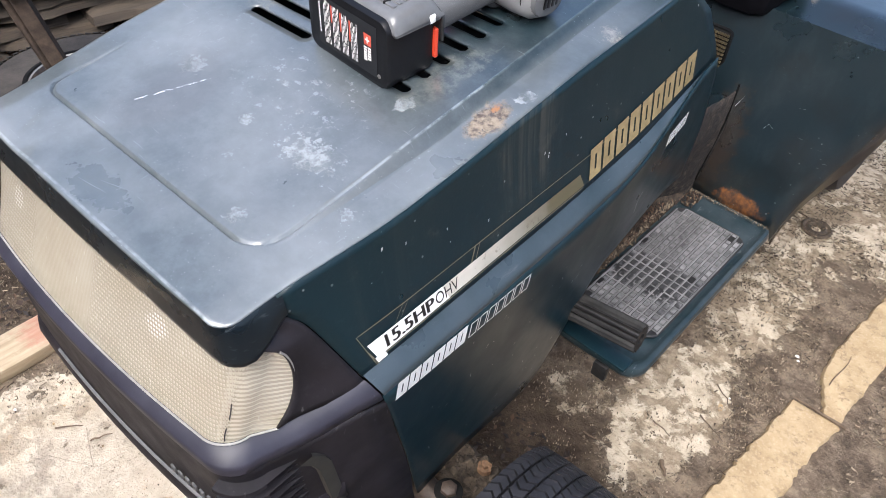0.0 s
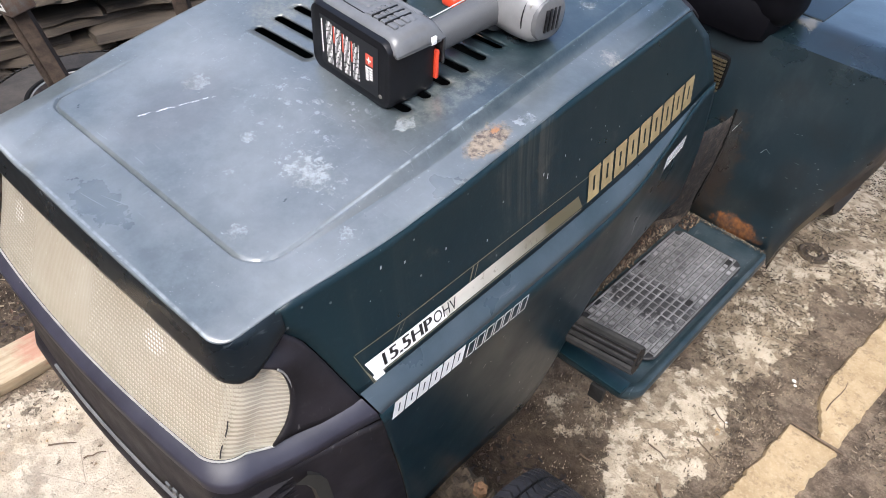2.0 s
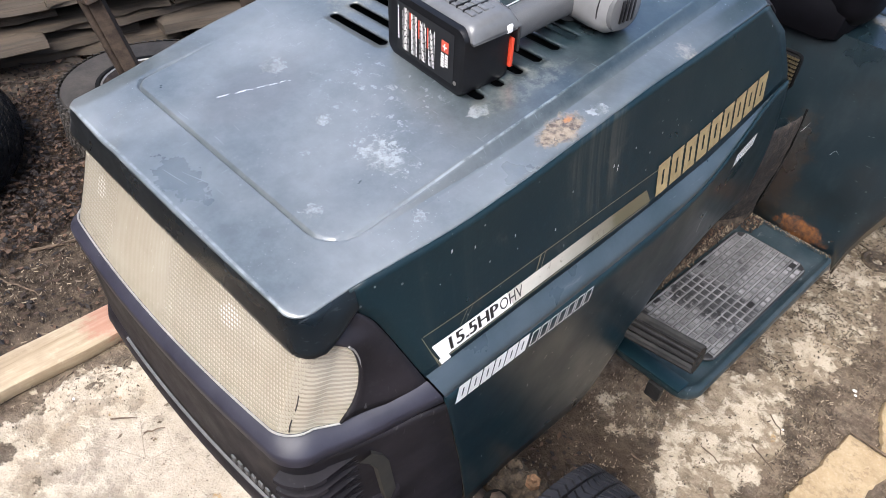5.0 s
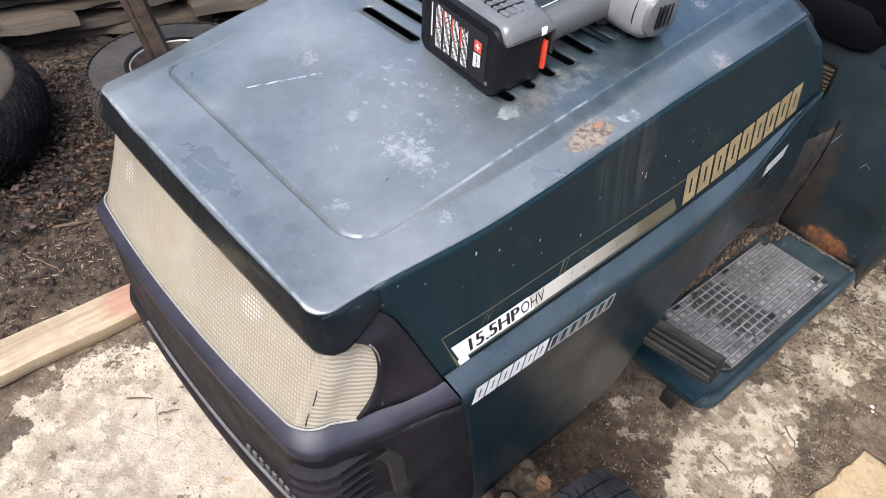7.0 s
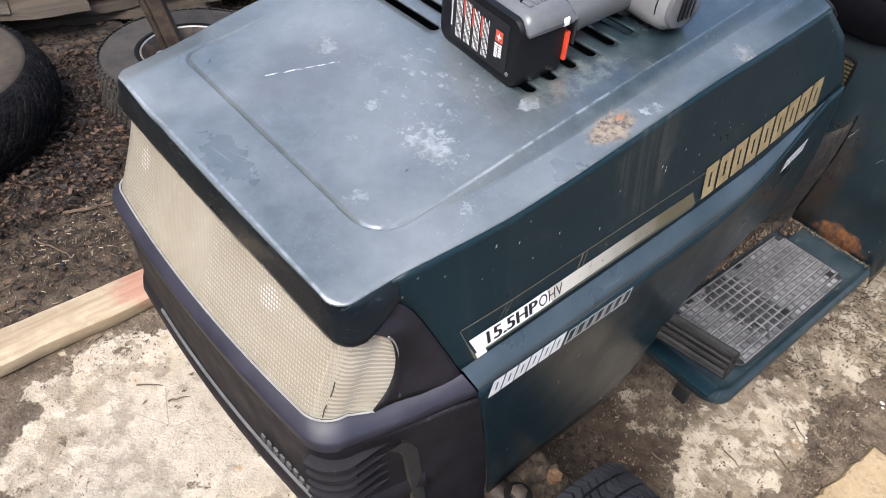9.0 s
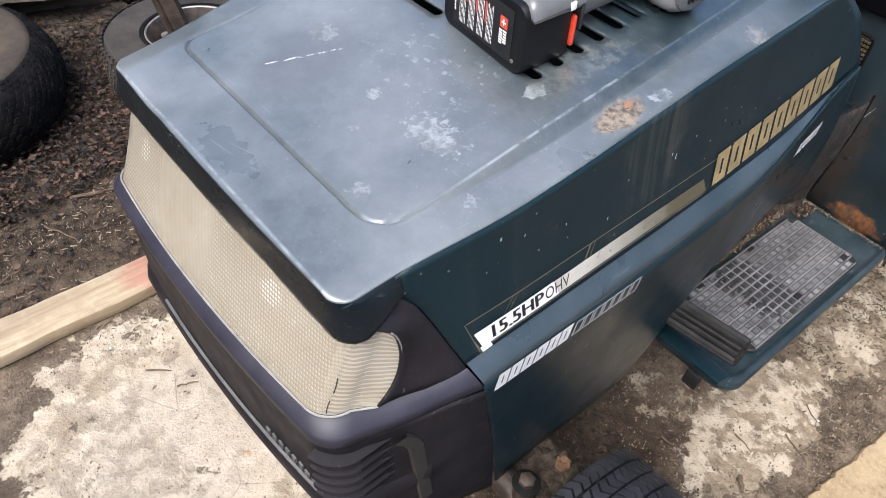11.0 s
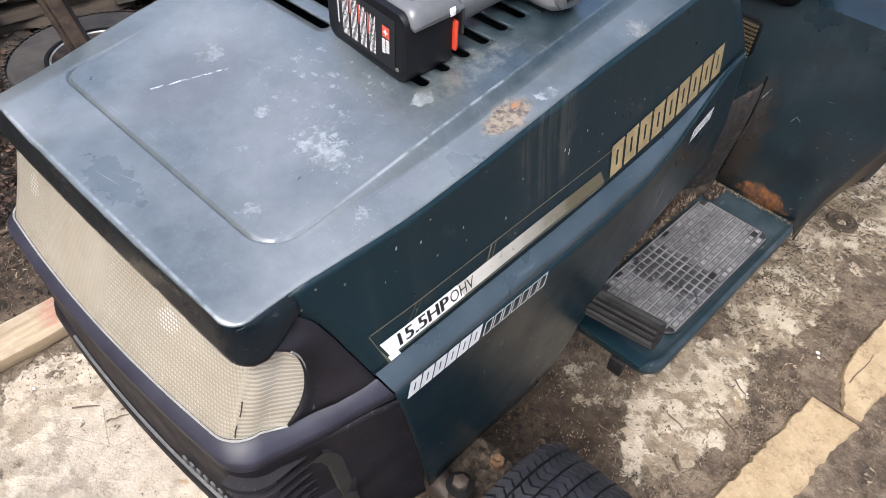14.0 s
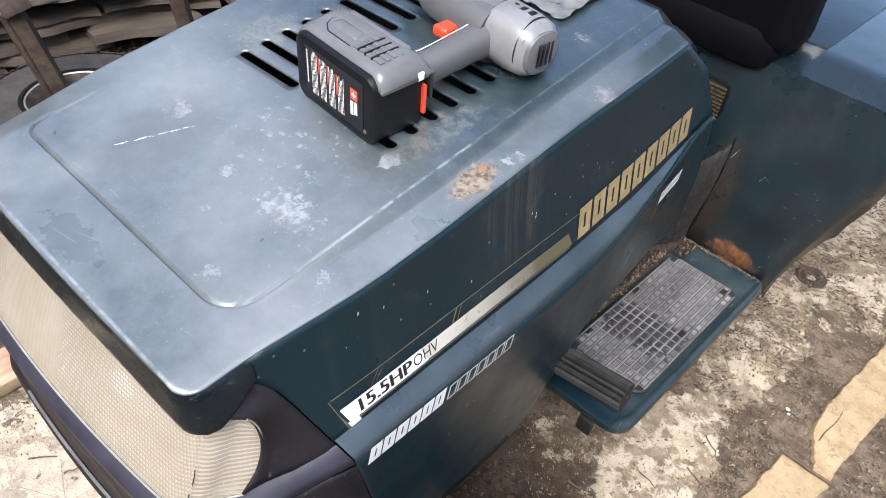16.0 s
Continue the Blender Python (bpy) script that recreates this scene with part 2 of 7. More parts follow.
def build_fender_paint(n):
    col = n.mix(0.55, paint_base(n), (0.007, 0.0095, 0.012))
    moss = n.spot((0.225, 1.14, 0.405), 0.06, 0.9, 45.0, (0.7, 0.6, 1.1))
    col = n.mix(n.math("MULTIPLY", moss, 0.4), col, n.mix(n.ramp(n.noise(60, 5), 0.4, 0.62), (0.009, 0.011, 0.007), (0.022, 0.015, 0.010)))
    rust = n.spot((0.283, 1.135, 0.402), 0.037, 0.7, 60.0, (0.75, 0.4, 1.9))
    rcol = n.mix(n.ramp(n.noise(110, 5), 0.35, 0.65), (0.18, 0.066, 0.012), (0.06, 0.024, 0.009))
    col = n.mix(n.math("MULTIPLY", rust, 0.95), col, rcol)
    rust_b = n.spot((0.195, 1.15, 0.50), 0.06, 1.0, 60.0, (1.4, 0.5, 0.6))
    col = n.mix(n.math("MULTIPLY", rust_b, 0.5), col, (0.034, 0.019, 0.010))
    flecks = n.math("MULTIPLY", n.ramp(n.voronoi(50), 0.09, 0.05), n.ramp(n.noise(13, 3), 0.52, 0.62))
    col = n.mix(n.math("MULTIPLY", flecks, 0.4), col, (0.3, 0.32, 0.31))
    wipe = n.ramp(n.noise(1.0, 6, 0.65, n.coords((14, 8, 7))), 0.52, 0.66)
    col = n.mix(n.math("MULTIPLY", wipe, 0.22), col, (0.04, 0.052, 0.056))
    murk = n.ramp(n.noise(8, 6, 0.7), 0.5, 0.62)
    col = n.mix(n.math("MULTIPLY", murk, 0.5), col, (0.006, 0.007, 0.007))
    nicks = n.ramp(n.noise(1.0, 2, 0.5, n.coords((60, 60, 380))), 0.715, 0.74)
    col = n.mix(n.math("MULTIPLY", n.math("MULTIPLY", nicks, n.ramp(n.noise(9, 3), 0.56, 0.66)), 0.3), col, (0.3, 0.33, 0.33))
    worn = n.spot((0.22, 1.30, 0.725), 0.022, 0.6, 50.0, (1, 1, 0.4))
    col = n.mix(n.math("MULTIPLY", worn, 0.5), col, (0.18, 0.16, 0.12))
    rough = n.math("ADD", n.ramp(n.noise(9, 4), 0.3, 0.7, 0.24, 0.42), n.math("MULTIPLY", rust, 0.4))
    nb = n.bump(n.noise(4, 2), 0.2, 0.006)
    n.set(Base_Color=col, Roughness=rough, Normal=n.bump(n.noise(150, 5), 0.15, 0.001, nb))
    n.set(Coat_Weight=0.8, Coat_Roughness=0.16)


def build_black_plastic(n):
    col = n.mix(n.ramp(n.noise(18, 5), 0.35, 0.7), (0.007, 0.006, 0.008), (0.016, 0.0135, 0.0175))
    dust = n.ramp(n.noise(90, 6, 0.7), 0.58, 0.78, 0, 0.3)
    col = n.mix(dust, col, (0.07, 0.064, 0.066))
    rub = n.math("MULTIPLY", n.ramp(n.noise(1.0, 3, 0.6, n.coords((240, 240, 40))), 0.66, 0.72), n.ramp(n.noise(12, 3), 0.45, 0.6))
    col = n.mix(n.math("MULTIPLY", rub, 0.5), col, (0.16, 0.15, 0.15))
    n.set(Base_Color=col, Roughness=n.ramp(n.noise(30, 4), 0.3, 0.7, 0.5, 0.66), Specular_IOR_Level=0.35, Normal=n.bump(n.noise(500, 3), 0.2, 0.0005))


def build_grey_bumper(n):
    col = n.mix(n.ramp(n.noise(22, 5), 0.35, 0.7), (0.017, 0.0165, 0.027), (0.034, 0.033, 0.048))
    chips = n.math("MULTIPLY", n.ramp(n.voronoi(85), 0.14, 0.06), n.ramp(n.noise(14, 3), 0.55, 0.66))
    col = n.mix(n.math("MULTIPLY", chips, 0.6), col, (0.3, 0.3, 0.32))
    n.set(Base_Color=col, Roughness=0.5, Normal=n.bump(n.noise(420, 3), 0.2, 0.0005))


def build_lens(n):
    """Yellowed headlight cover, moulded inside with small prisms."""
    vec = n.coords()
    wav = n.nt.nodes.new("ShaderNodeSeparateXYZ")
    n.put(wav.inputs[0], vec)
    along = n.math("ADD", wav.outputs[0], wav.outputs[1])
    cells_a = n.ramp(n.math("SINE", n.math("MULTIPLY", along, 1420.0)), -0.5, 0.6)
    cells_b = n.ramp(n.math("SINE", n.math("MULTIPLY", wav.outputs[2], 1420.0)), -0.5, 0.6)
    prism = n.math("MULTIPLY", cells_a, cells_b)
    zone = n.math("MAXIMUM", n.ramp(wav.outputs[0], -0.008, 0.004), n.ramp(wav.outputs[0], -0.118, -0.13))
    side = n.ramp(wav.outputs[0], 0.196, 0.202)
    zone = n.math("MAXIMUM", zone, 0.05)
    flutes = n.math("SINE", n.math("MULTIPLY", n.math("ADD", wav.outputs[2], n.math("MULTIPLY", wav.outputs[1], 0.25)), 1250.0))
    prism = n.math("ADD", n.math("MULTIPLY", prism, zone), n.math("MULTIPLY", n.math("MULTIPLY", n.math("SINE", n.math("MULTIPLY", along, 2100.0)), n.math("SUBTRACT", 1.0, zone)), 0.06))
    h = n.math("ADD", n.math("MULTIPLY", n.math("MULTIPLY", prism, 1.0), n.math("SUBTRACT", 1.0, side)), n.math("MULTIPLY", n.math("MULTIPLY", flutes, 0.4), side))
    stain = n.noise(16, 5, 0.6)
    col = n.mix(n.ramp(stain, 0.35, 0.7), (0.53, 0.485, 0.39), (0.45, 0.395, 0.30))
    # gaps between the prisms coloured darker, standing in for refraction
    cells = n.math("MULTIPLY", n.math("MULTIPLY", n.math("SUBTRACT", 1.0, prism), zone), n.math("SUBTRACT", 1.0, side))
    col = n.mix(n.math("MULTIPLY", cells, 0.18), col, (0.27, 0.23, 0.165))
    low = n.ramp(wav.outputs[2], 0.708, 0.69)
    col = n.mix(n.math("MULTIPLY", low, n.ramp(n.noise(60, 4), 0.35, 0.6, 0.2, 0.8)), col, (0.35, 0.31, 0.22))
    scratch = n.ramp(n.noise(1.0, 3, 0.6, n.coords((260, 260, 25))), 0.66, 0.72)
    col = n.mix(n.math("MULTIPLY", scratch, 0.35), col, (0.95, 0.93, 0.85))
    # bright highlights over the two bulbs, painted into the lens colour
    bulb_glints = n.math("MAXIMUM", n.spot((0.098, 0.036, 0.760), 0.015, 0.5, 60.0), n.spot((-0.165, 0.037, 0.755), 0.013, 0.5, 60.0))
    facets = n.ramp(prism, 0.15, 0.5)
    col = n.mix(n.math("MULTIPLY", n.math("MULTIPLY", bulb_glints, facets), 0.9), col, (1.0, 0.99, 0.95))
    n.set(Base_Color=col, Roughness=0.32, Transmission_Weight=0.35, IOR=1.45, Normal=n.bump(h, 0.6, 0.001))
    n.set(Coat_Weight=0.6, Coat_Roughness=0.12)


def build_reflector(n):
    n.set(Base_Color=n.mix(n.noise(20, 3), (0.85, 0.82, 0.72), (0.75, 0.7, 0.58)), Metallic=0.4, Roughness=0.45)


def build_rim_line(n):
    n.set(Base_Color=n.mix(n.noise(60, 4), (0.40, 0.395, 0.375), (0.16, 0.152, 0.14)), Roughness=0.35)


def build_foot_pad(n):
    col = n.mix(n.ramp(n.noise(30, 6, 0.7), 0.3, 0.7), (0.008, 0.008, 0.009), (0.025, 0.024, 0.024))
    n.set(Base_Color=col, Roughness=0.6, Normal=n.bump(n.noise(300, 4), 0.4, 0.001))


def build_pad_rib(n):
    col = n.mix(n.ramp(n.noise(25, 6, 0.7), 0.35, 0.68), (0.07, 0.07, 0.07), (0.25, 0.247, 0.245))
    n.set(Base_Color=col, Roughness=0.5, Normal=n.bump(n.noise(300, 4), 0.4, 0.001))


def build_rubber(n):
    col = n.mix(n.ramp(n.noise(35, 6, 0.7), 0.35, 0.7), (0.005, 0.005, 0.0055), (0.022, 0.021, 0.020))
    n.set(Base_Color=col, Roughness=0.6, Specular_IOR_Level=0.3, Normal=n.bump(n.noise(250, 4), 0.3, 0.0008))


def build_tyre(n):
    col = n.mix(n.ramp(n.noise(22, 6, 0.7), 0.35, 0.7), (0.009, 0.009, 0.012), (0.023, 0.023, 0.028))
    col = n.mix(n.ramp(n.noise(70, 5, 0.7), 0.6, 0.75, 0, 0.5), col, (0.12, 0.1, 0.08))
    n.set(Base_Color=col, Roughness=0.62, Normal=n.bump(n.noise(160, 5), 0.4, 0.001))


def build_sooty(n):
    col = n.mix(n.ramp(n.noise(20, 6, 0.7), 0.4, 0.7), (0.005, 0.005, 0.006), (0.018, 0.016, 0.015))
    col = n.mix(n.ramp(n.voronoi(60), 0.14, 0.08, 0, 0.4), col, (0.06, 0.055, 0.05))
    n.set(Base_Color=col, Roughness=0.8, Specular_IOR_Level=0.12, Normal=n.bump(n.noise(120, 5), 0.5, 0.0015))


def build_old_tyre(n):
    col = n.mix(n.ramp(n.noise(14, 6, 0.7), 0.35, 0.65), (0.020, 0.018, 0.016), (0.055, 0.047, 0.04))
    n.set(Base_Color=col, Roughness=0.75, Normal=n.bump(n.noise(120, 5), 0.5, 0.0015))


def build_dirty_steel(n):
    col = n.mix(n.ramp(n.noise(30, 6, 0.7), 0.35, 0.65), (0.16, 0.15, 0.14), (0.13, 0.07, 0.04))
    n.set(Base_Color=col, Metallic=0.5, Roughness=0.55, Normal=n.bump(n.noise(150, 5), 0.4, 0.001))


def build_rim_steel(n):
    col = n.mix(n.ramp(n.noise(30, 6, 0.7), 0.4, 0.7), (0.5, 0.49, 0.46), (0.25, 0.21, 0.17))
    n.set(Base_Color=col, Metallic=0.6, Roughness=0.4)


def build_brown_steel(n):
    col = n.mix(n.ramp(n.noise(25, 6, 0.7), 0.4, 0.65), (0.028, 0.02, 0.016), (0.09, 0.066, 0.05))
    n.set(Base_Color=col, Metallic=0.2, Roughness=0.6, Normal=n.bump(n.noise(150, 5), 0.4, 0.001))


def build_ground(n):
    """Worn concrete showing through soil, chaff and wood crumbs."""
    n1, n2, n3 = n.noise(3.2, 8, 0.62), n.noise(24, 8, 0.66), n.noise(150, 5, 0.7)
    sep = n.nt.nodes.new("ShaderNodeSeparateXYZ")
    n.put(sep.inputs[0], n.coords())
    near_side = n.ramp(sep.outputs[0], 0.1, 0.25)
    # concrete: a pale skin that has flaked off in patches, over a darker, sandy core
    core = n.mix(n.ramp(n.noise(38, 8, 0.72), 0.38, 0.62), (0.19, 0.148, 0.102), (0.36, 0.292, 0.208))
    skin = n.mix(n.ramp(n2, 0.36, 0.64), (0.44, 0.365, 0.265), (0.64, 0.56, 0.44))
    left_skin = n.ramp(n.math("ADD", n.math("MULTIPLY", n1, 0.45), n.math("MULTIPLY", n.noise(19, 10, 0.70, None, 0.25), 0.55)), 0.455, 0.495)
    right_skin = n.ramp(n.math("ADD", n.math("MULTIPLY", n.noise(7, 6, 0.6), 0.5), n.math("MULTIPLY", n.noise(31, 9, 0.7, None, 0.4), 0.5)), 0.490, 0.525)
    skin_at = n.math("ADD", n.math("MULTIPLY", left_skin, n.math("SUBTRACT", 1.0, near_side)), n.math("MULTIPLY", right_skin, near_side))
    con = n.mix(n.math("MULTIPLY", skin_at, 0.85), n.mix(near_side, n.mix(0.34, core, skin), core), skin)
    grey = n.spot((-0.30, 0.10, 0), 0.20, 0.5, 9.0, (1.0, 0.7, 1))
    con = n.mix(n.math("MULTIPLY", grey, 0.25), con, (0.36, 0.335, 0.305))
    cracks = n.ramp(n.voronoi(9, None, "DISTANCE_TO_EDGE"), 0.010, 0.003)
    con = n.mix(n.math("MULTIPLY", n.math("MULTIPLY", cracks, n.ramp(n.noise(6, 3), 0.5, 0.62)), 0.5), con, (0.16, 0.125, 0.09))
    pits = n.math("MULTIPLY", n.ramp(n.noise(85, 5, 0.7), 0.60, 0.66), n.ramp(n.noise(17, 4), 0.46, 0.6))
    con = n.mix(n.math("MULTIPLY", pits, 0.75), con, (0.11, 0.085, 0.06))
    rusty = n.math("MULTIPLY", n.ramp(n.noise(44, 4, 0.6), 0.66, 0.70), n.ramp(n.noise(5, 3), 0.5, 0.6))
    con = n.mix(n.math("MULTIPLY", rusty, 0.6), con, (0.42, 0.25, 0.09))
    # soil with lighter chaff, darker and damper towards the stacked boards
    soil = n.mix(n.ramp(n2, 0.33, 0.66), (0.082, 0.06, 0.043), (0.235, 0.18, 0.127))
    soil = n.mix(n.ramp(n3, 0.5, 0.72), soil, (0.27, 0.215, 0.15))
    dark = n.ramp(n.noise(9, 8, 0.72), 0.46, 0.58)
    soil = n.mix(n.math("MULTIPLY", dark, 0.7), soil, (0.05, 0.036, 0.026))
    damp = n.ramp(n.math("ADD", sep.outputs[0], n.math("MULTIPLY", n.math("SUBTRACT", n.noise(5, 6, 0.65), 0.5), 0.5)), -0.62, -0.86)
    soil = n.mix(n.math("MULTIPLY", damp, 0.85), soil, n.mix(n.ramp(n.noise(33, 7, 0.7), 0.4, 0.62), (0.020, 0.014, 0.010), (0.085, 0.062, 0.042)))
    # where the slab lies bare
    bare = n.math("MAXIMUM", n.spot((-0.28, 0.02, 0), 0.36, 0.33, 7.0, (1.0, 1.2, 1)), n.spot((0.372, 0.955, 0), 0.19, 0.36, 13.0, (1.75, 0.76, 1)))
    bare = n.math("MAXIMUM", bare, n.math("MAXIMUM", n.math("MULTIPLY", n.spot((0.21, 0.835, 0), 0.08, 0.5, 13.0), 0.47), n.math("MULTIPLY", n.spot((0.36, 1.44, 0), 0.11, 0.5, 13.0), 0.8)))
    bare = n.math("MAXIMUM", bare, n.spot((0.37, 1.40, 0), 0.15, 0.45, 13.0, (1.4, 0.6, 1)))
    bare = n.math("MAXIMUM", bare, n.spot((0.38, 2.2, 0), 0.4, 0.5, 8.0, (1.5, 0.6, 1)))
    # soil coloured darker under the tractor, ahead of the footrest
    dark_soil = n.spot((0.19, 0.62, 0), 0.19, 0.5, 11.0, (1.0, 0.8, 1))
    thin = n.ramp(n2, 0.62, 0.42)
    cover = n.ramp(n.math("ADD", bare, n.math("MULTIPLY", n.math("SUBTRACT", n.noise(17, 10, 0.72), 0.5), 1.7)), 0.42, 0.53)
    cover = n.math("MULTIPLY", cover, n.ramp(n.noise(11, 10, 0.74), 0.62, 0.60))
    half = n.math("MULTIPLY", n.math("MULTIPLY", bare, thin), 0.30)
    soil = n.mix(n.math("MULTIPLY", dark_soil, 0.7), soil, (0.030, 0.019, 0.012))
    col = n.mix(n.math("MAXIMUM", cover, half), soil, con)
    crumbs = n.math("MAXIMUM", n.ramp(n.noise(210, 4, 0.75), 0.60, 0.65), n.ramp(n.voronoi(95), 0.15, 0.11))
    crumbs = n.math("MULTIPLY", crumbs, n.ramp(n.noise(7, 4), 0.40, 0.56, 0.1, 1.0))
    col = n.mix(n.math("MULTIPLY", crumbs, n.math("SUBTRACT", 0.65, n.math("MULTIPLY", cover, 0.35))), col, (0.045, 0.032, 0.022))
    straw = n.ramp(n.noise(1.0, 3, 0.6, n.coords((420, 70, 1))), 0.68, 0.72)
    col = n.mix(n.math("MULTIPLY", n.math("MULTIPLY", straw, n.math("SUBTRACT", 1.0, cover)), 0.5), col, (0.36, 0.29, 0.2))
    h = n.math("ADD", n.math("ADD", n.math("MULTIPLY", n2, 0.7), n.math("MULTIPLY", n.math("ADD", cover, n.math("MULTIPLY", skin_at, 0.5)), 0.35)), n.math("MULTIPLY", n3, 0.6))
    n.set(Base_Color=col, Roughness=0.9, Specular_IOR_Level=0.2, Normal=n.bump(h, 0.9, 0.008))


def build_plank(n):
    grain = n.noise(1.0, 6, 0.65, n.coords((70, 5, 40)))
    col = n.mix(n.ramp(grain, 0.35, 0.65), (0.27, 0.20, 0.12), (0.46, 0.37, 0.25))
    col = n.mix(n.ramp(n.noise(14, 6, 0.7), 0.5, 0.7, 0, 0.6), col, (0.3, 0.23, 0.15))
    col = n.mix(n.ramp(n.noise(34, 5, 0.7), 0.56, 0.72, 0, 0.35), col, (0.58, 0.50, 0.36))
    red = n.spot((-0.69, 0.17, 0.03), 0.07, 0.6, 30.0, (1, 0.8, 1))
    col = n.mix(n.math("MULTIPLY", red, 0.55), col, (0.36, 0.13, 0.09))
    n.set(Base_Color=col, Roughness=0.8, Normal=n.bump(grain, 0.5, 0.002))


def build_sandy(n):
    """Sandy yellow mortar with crumbs of soil trodden into it."""
    col = n.mix(n.ramp(n.noise(16, 8, 0.68), 0.34, 0.66), (0.29, 0.21, 0.118), (0.43, 0.33, 0.20))
    col = n.mix(n.ramp(n.noise(120, 6, 0.7), 0.52, 0.68, 0, 0.5), col, (0.50, 0.40, 0.27))
    soil = n.math("MULTIPLY", n.ramp(n.noise(55, 8, 0.75), 0.52, 0.60), n.ramp(n.noise(10, 5), 0.40, 0.6))
    col = n.mix(n.math("MULTIPLY", soil, 0.7), col, (0.17, 0.125, 0.08))
    n.set(Base_Color=col, Roughness=0.9, Specular_IOR_Level=0.2, Normal=n.bump(n.noise(70, 7, 0.7), 0.6, 0.003))


def build_slab_wood(n):
    r = n.rand()
    grain = n.noise(1.0, 6, 0.65, n.coords((40, 3, 60)))
    col = n.mix(n.ramp(grain, 0.35, 0.65), (0.022, 0.0165, 0.011), (0.098, 0.072, 0.046))
    col = n.mix(n.math("MULTIPLY", r, 0.6), col, (0.072, 0.058, 0.045))
    col = n.mix(n.ramp(n.noise(1.0, 4, 0.7, n.coords((30, 2, 160))), 0.56, 0.64, 0, 0.7), col, (0.035, 0.027, 0.02))
    n.set(Base_Color=col, Roughness=0.85, Normal=n.bump(grain, 0.6, 0.003))


def build_leaf(n):
    r = n.island()
    col = n.mix(n.math("POWER", r, 2.6), (0.010, 0.0065, 0.005), (0.125, 0.070, 0.040))
    n.set(Base_Color=col, Roughness=0.75)


def build_chaff(n):
    r = n.island()
    col = n.mix(n.math("POWER", r, 1.8), (0.045, 0.031, 0.021), (0.30, 0.24, 0.165))
    n.set(Base_Color=col, Roughness=0.85)


def build_grit(n):
    r = n.island()
    col = n.mix(n.math("POWER", r, 1.5), (0.05, 0.036, 0.026), (0.38, 0.305, 0.22))
    n.set(Base_Color=col, Roughness=0.9)


def build_dirt(n):
    col = n.mix(n.ramp(n.noise(60, 6, 0.7), 0.35, 0.68), (0.02, 0.015, 0.011), (0.11, 0.082, 0.056))
    n.set(Base_Color=col, Roughness=0.95, Normal=n.bump(n.noise(140, 6), 1.0, 0.004))


def build_foil(n):
    """A printed stripe that runs from silver to dull olive."""
    sep = n.nt.nodes.new("ShaderNodeSeparateXYZ")
    n.put(sep.inputs[0], n.coords())
    run = n.math("ADD", sep.outputs[1], n.math("MULTIPLY", n.math("SUBTRACT", n.noise(30, 4), 0.5), 0.08))
    col = n.mix(n.ramp(run, 0.30, 0.47), (0.58, 0.56, 0.50), (0.10, 0.09, 0.055))
    col = n.mix(n.ramp(n.noise(90, 5), 0.6, 0.7, 0, 0.7), col, (0.1, 0.09, 0.06))
    n.set(Base_Color=col, Roughness=0.38)


def plain(name, colour, rough=0.5, metal=0.0, vary=0.25, scale=60.0, coat=0.0, spec=0.5):
    def build(n):
        dark = tuple(c * (1 - vary) for c in colour)
        light = tuple(min(1.0, c * (1 + vary)) for c in colour)
        n.set(Base_Color=n.mix(n.ramp(n.noise(scale, 5), 0.3, 0.7), dark, light), Roughness=rough, Metallic=metal, Coat_Weight=coat, Specular_IOR_Level=spec)
        n.set(Normal=n.bump(n.noise(scale * 5, 3), 0.12, 0.0005))

    return material(name, build)


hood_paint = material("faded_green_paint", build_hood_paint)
def build_step_paint(n):
    dust = n.ramp(n.noise(22, 7, 0.7), 0.35, 0.7, 0.1, 0.7)
    col = n.mix(dust, paint_base(n), (0.05, 0.066, 0.075))
    scuff = n.ramp(n.noise(1.0, 6, 0.7, n.coords((120, 30, 60))), 0.62, 0.68)
    col = n.mix(n.math("MULTIPLY", scuff, 0.5), col, (0.2, 0.21, 0.215))
    grime = n.ramp(n.noise(45, 6, 0.75), 0.6, 0.7)
    col = n.mix(n.math("MULTIPLY", grime, 0.5), col, (0.03, 0.026, 0.022))
    n.set(Base_Color=col, Roughness=n.ramp(n.noise(14, 5), 0.3, 0.7, 0.28, 0.5), Normal=n.bump(n.noise(220, 4), 0.2, 0.0008))


# the moulding's own colour, paler and bluer than the side panels
def build_moulding_mat(n):
    haze = n.ramp(n.noise(9, 6, 0.65), 0.32, 0.68)
    col = n.mix(haze, (0.018, 0.030, 0.037), (0.044, 0.060, 0.074))
    scuff = n.ramp(n.noise(1.0, 5, 0.65, n.coords((90, 12, 90))), 0.62, 0.68)
    col = n.mix(n.math("MULTIPLY", scuff, 0.35), col, (0.16, 0.17, 0.19))
    n.set(Base_Color=col, Roughness=n.ramp(n.noise(14, 5), 0.3, 0.7, 0.25, 0.42), Specular_IOR_Level=0.6, Normal=n.bump(n.noise(260, 4), 0.15, 0.0006))


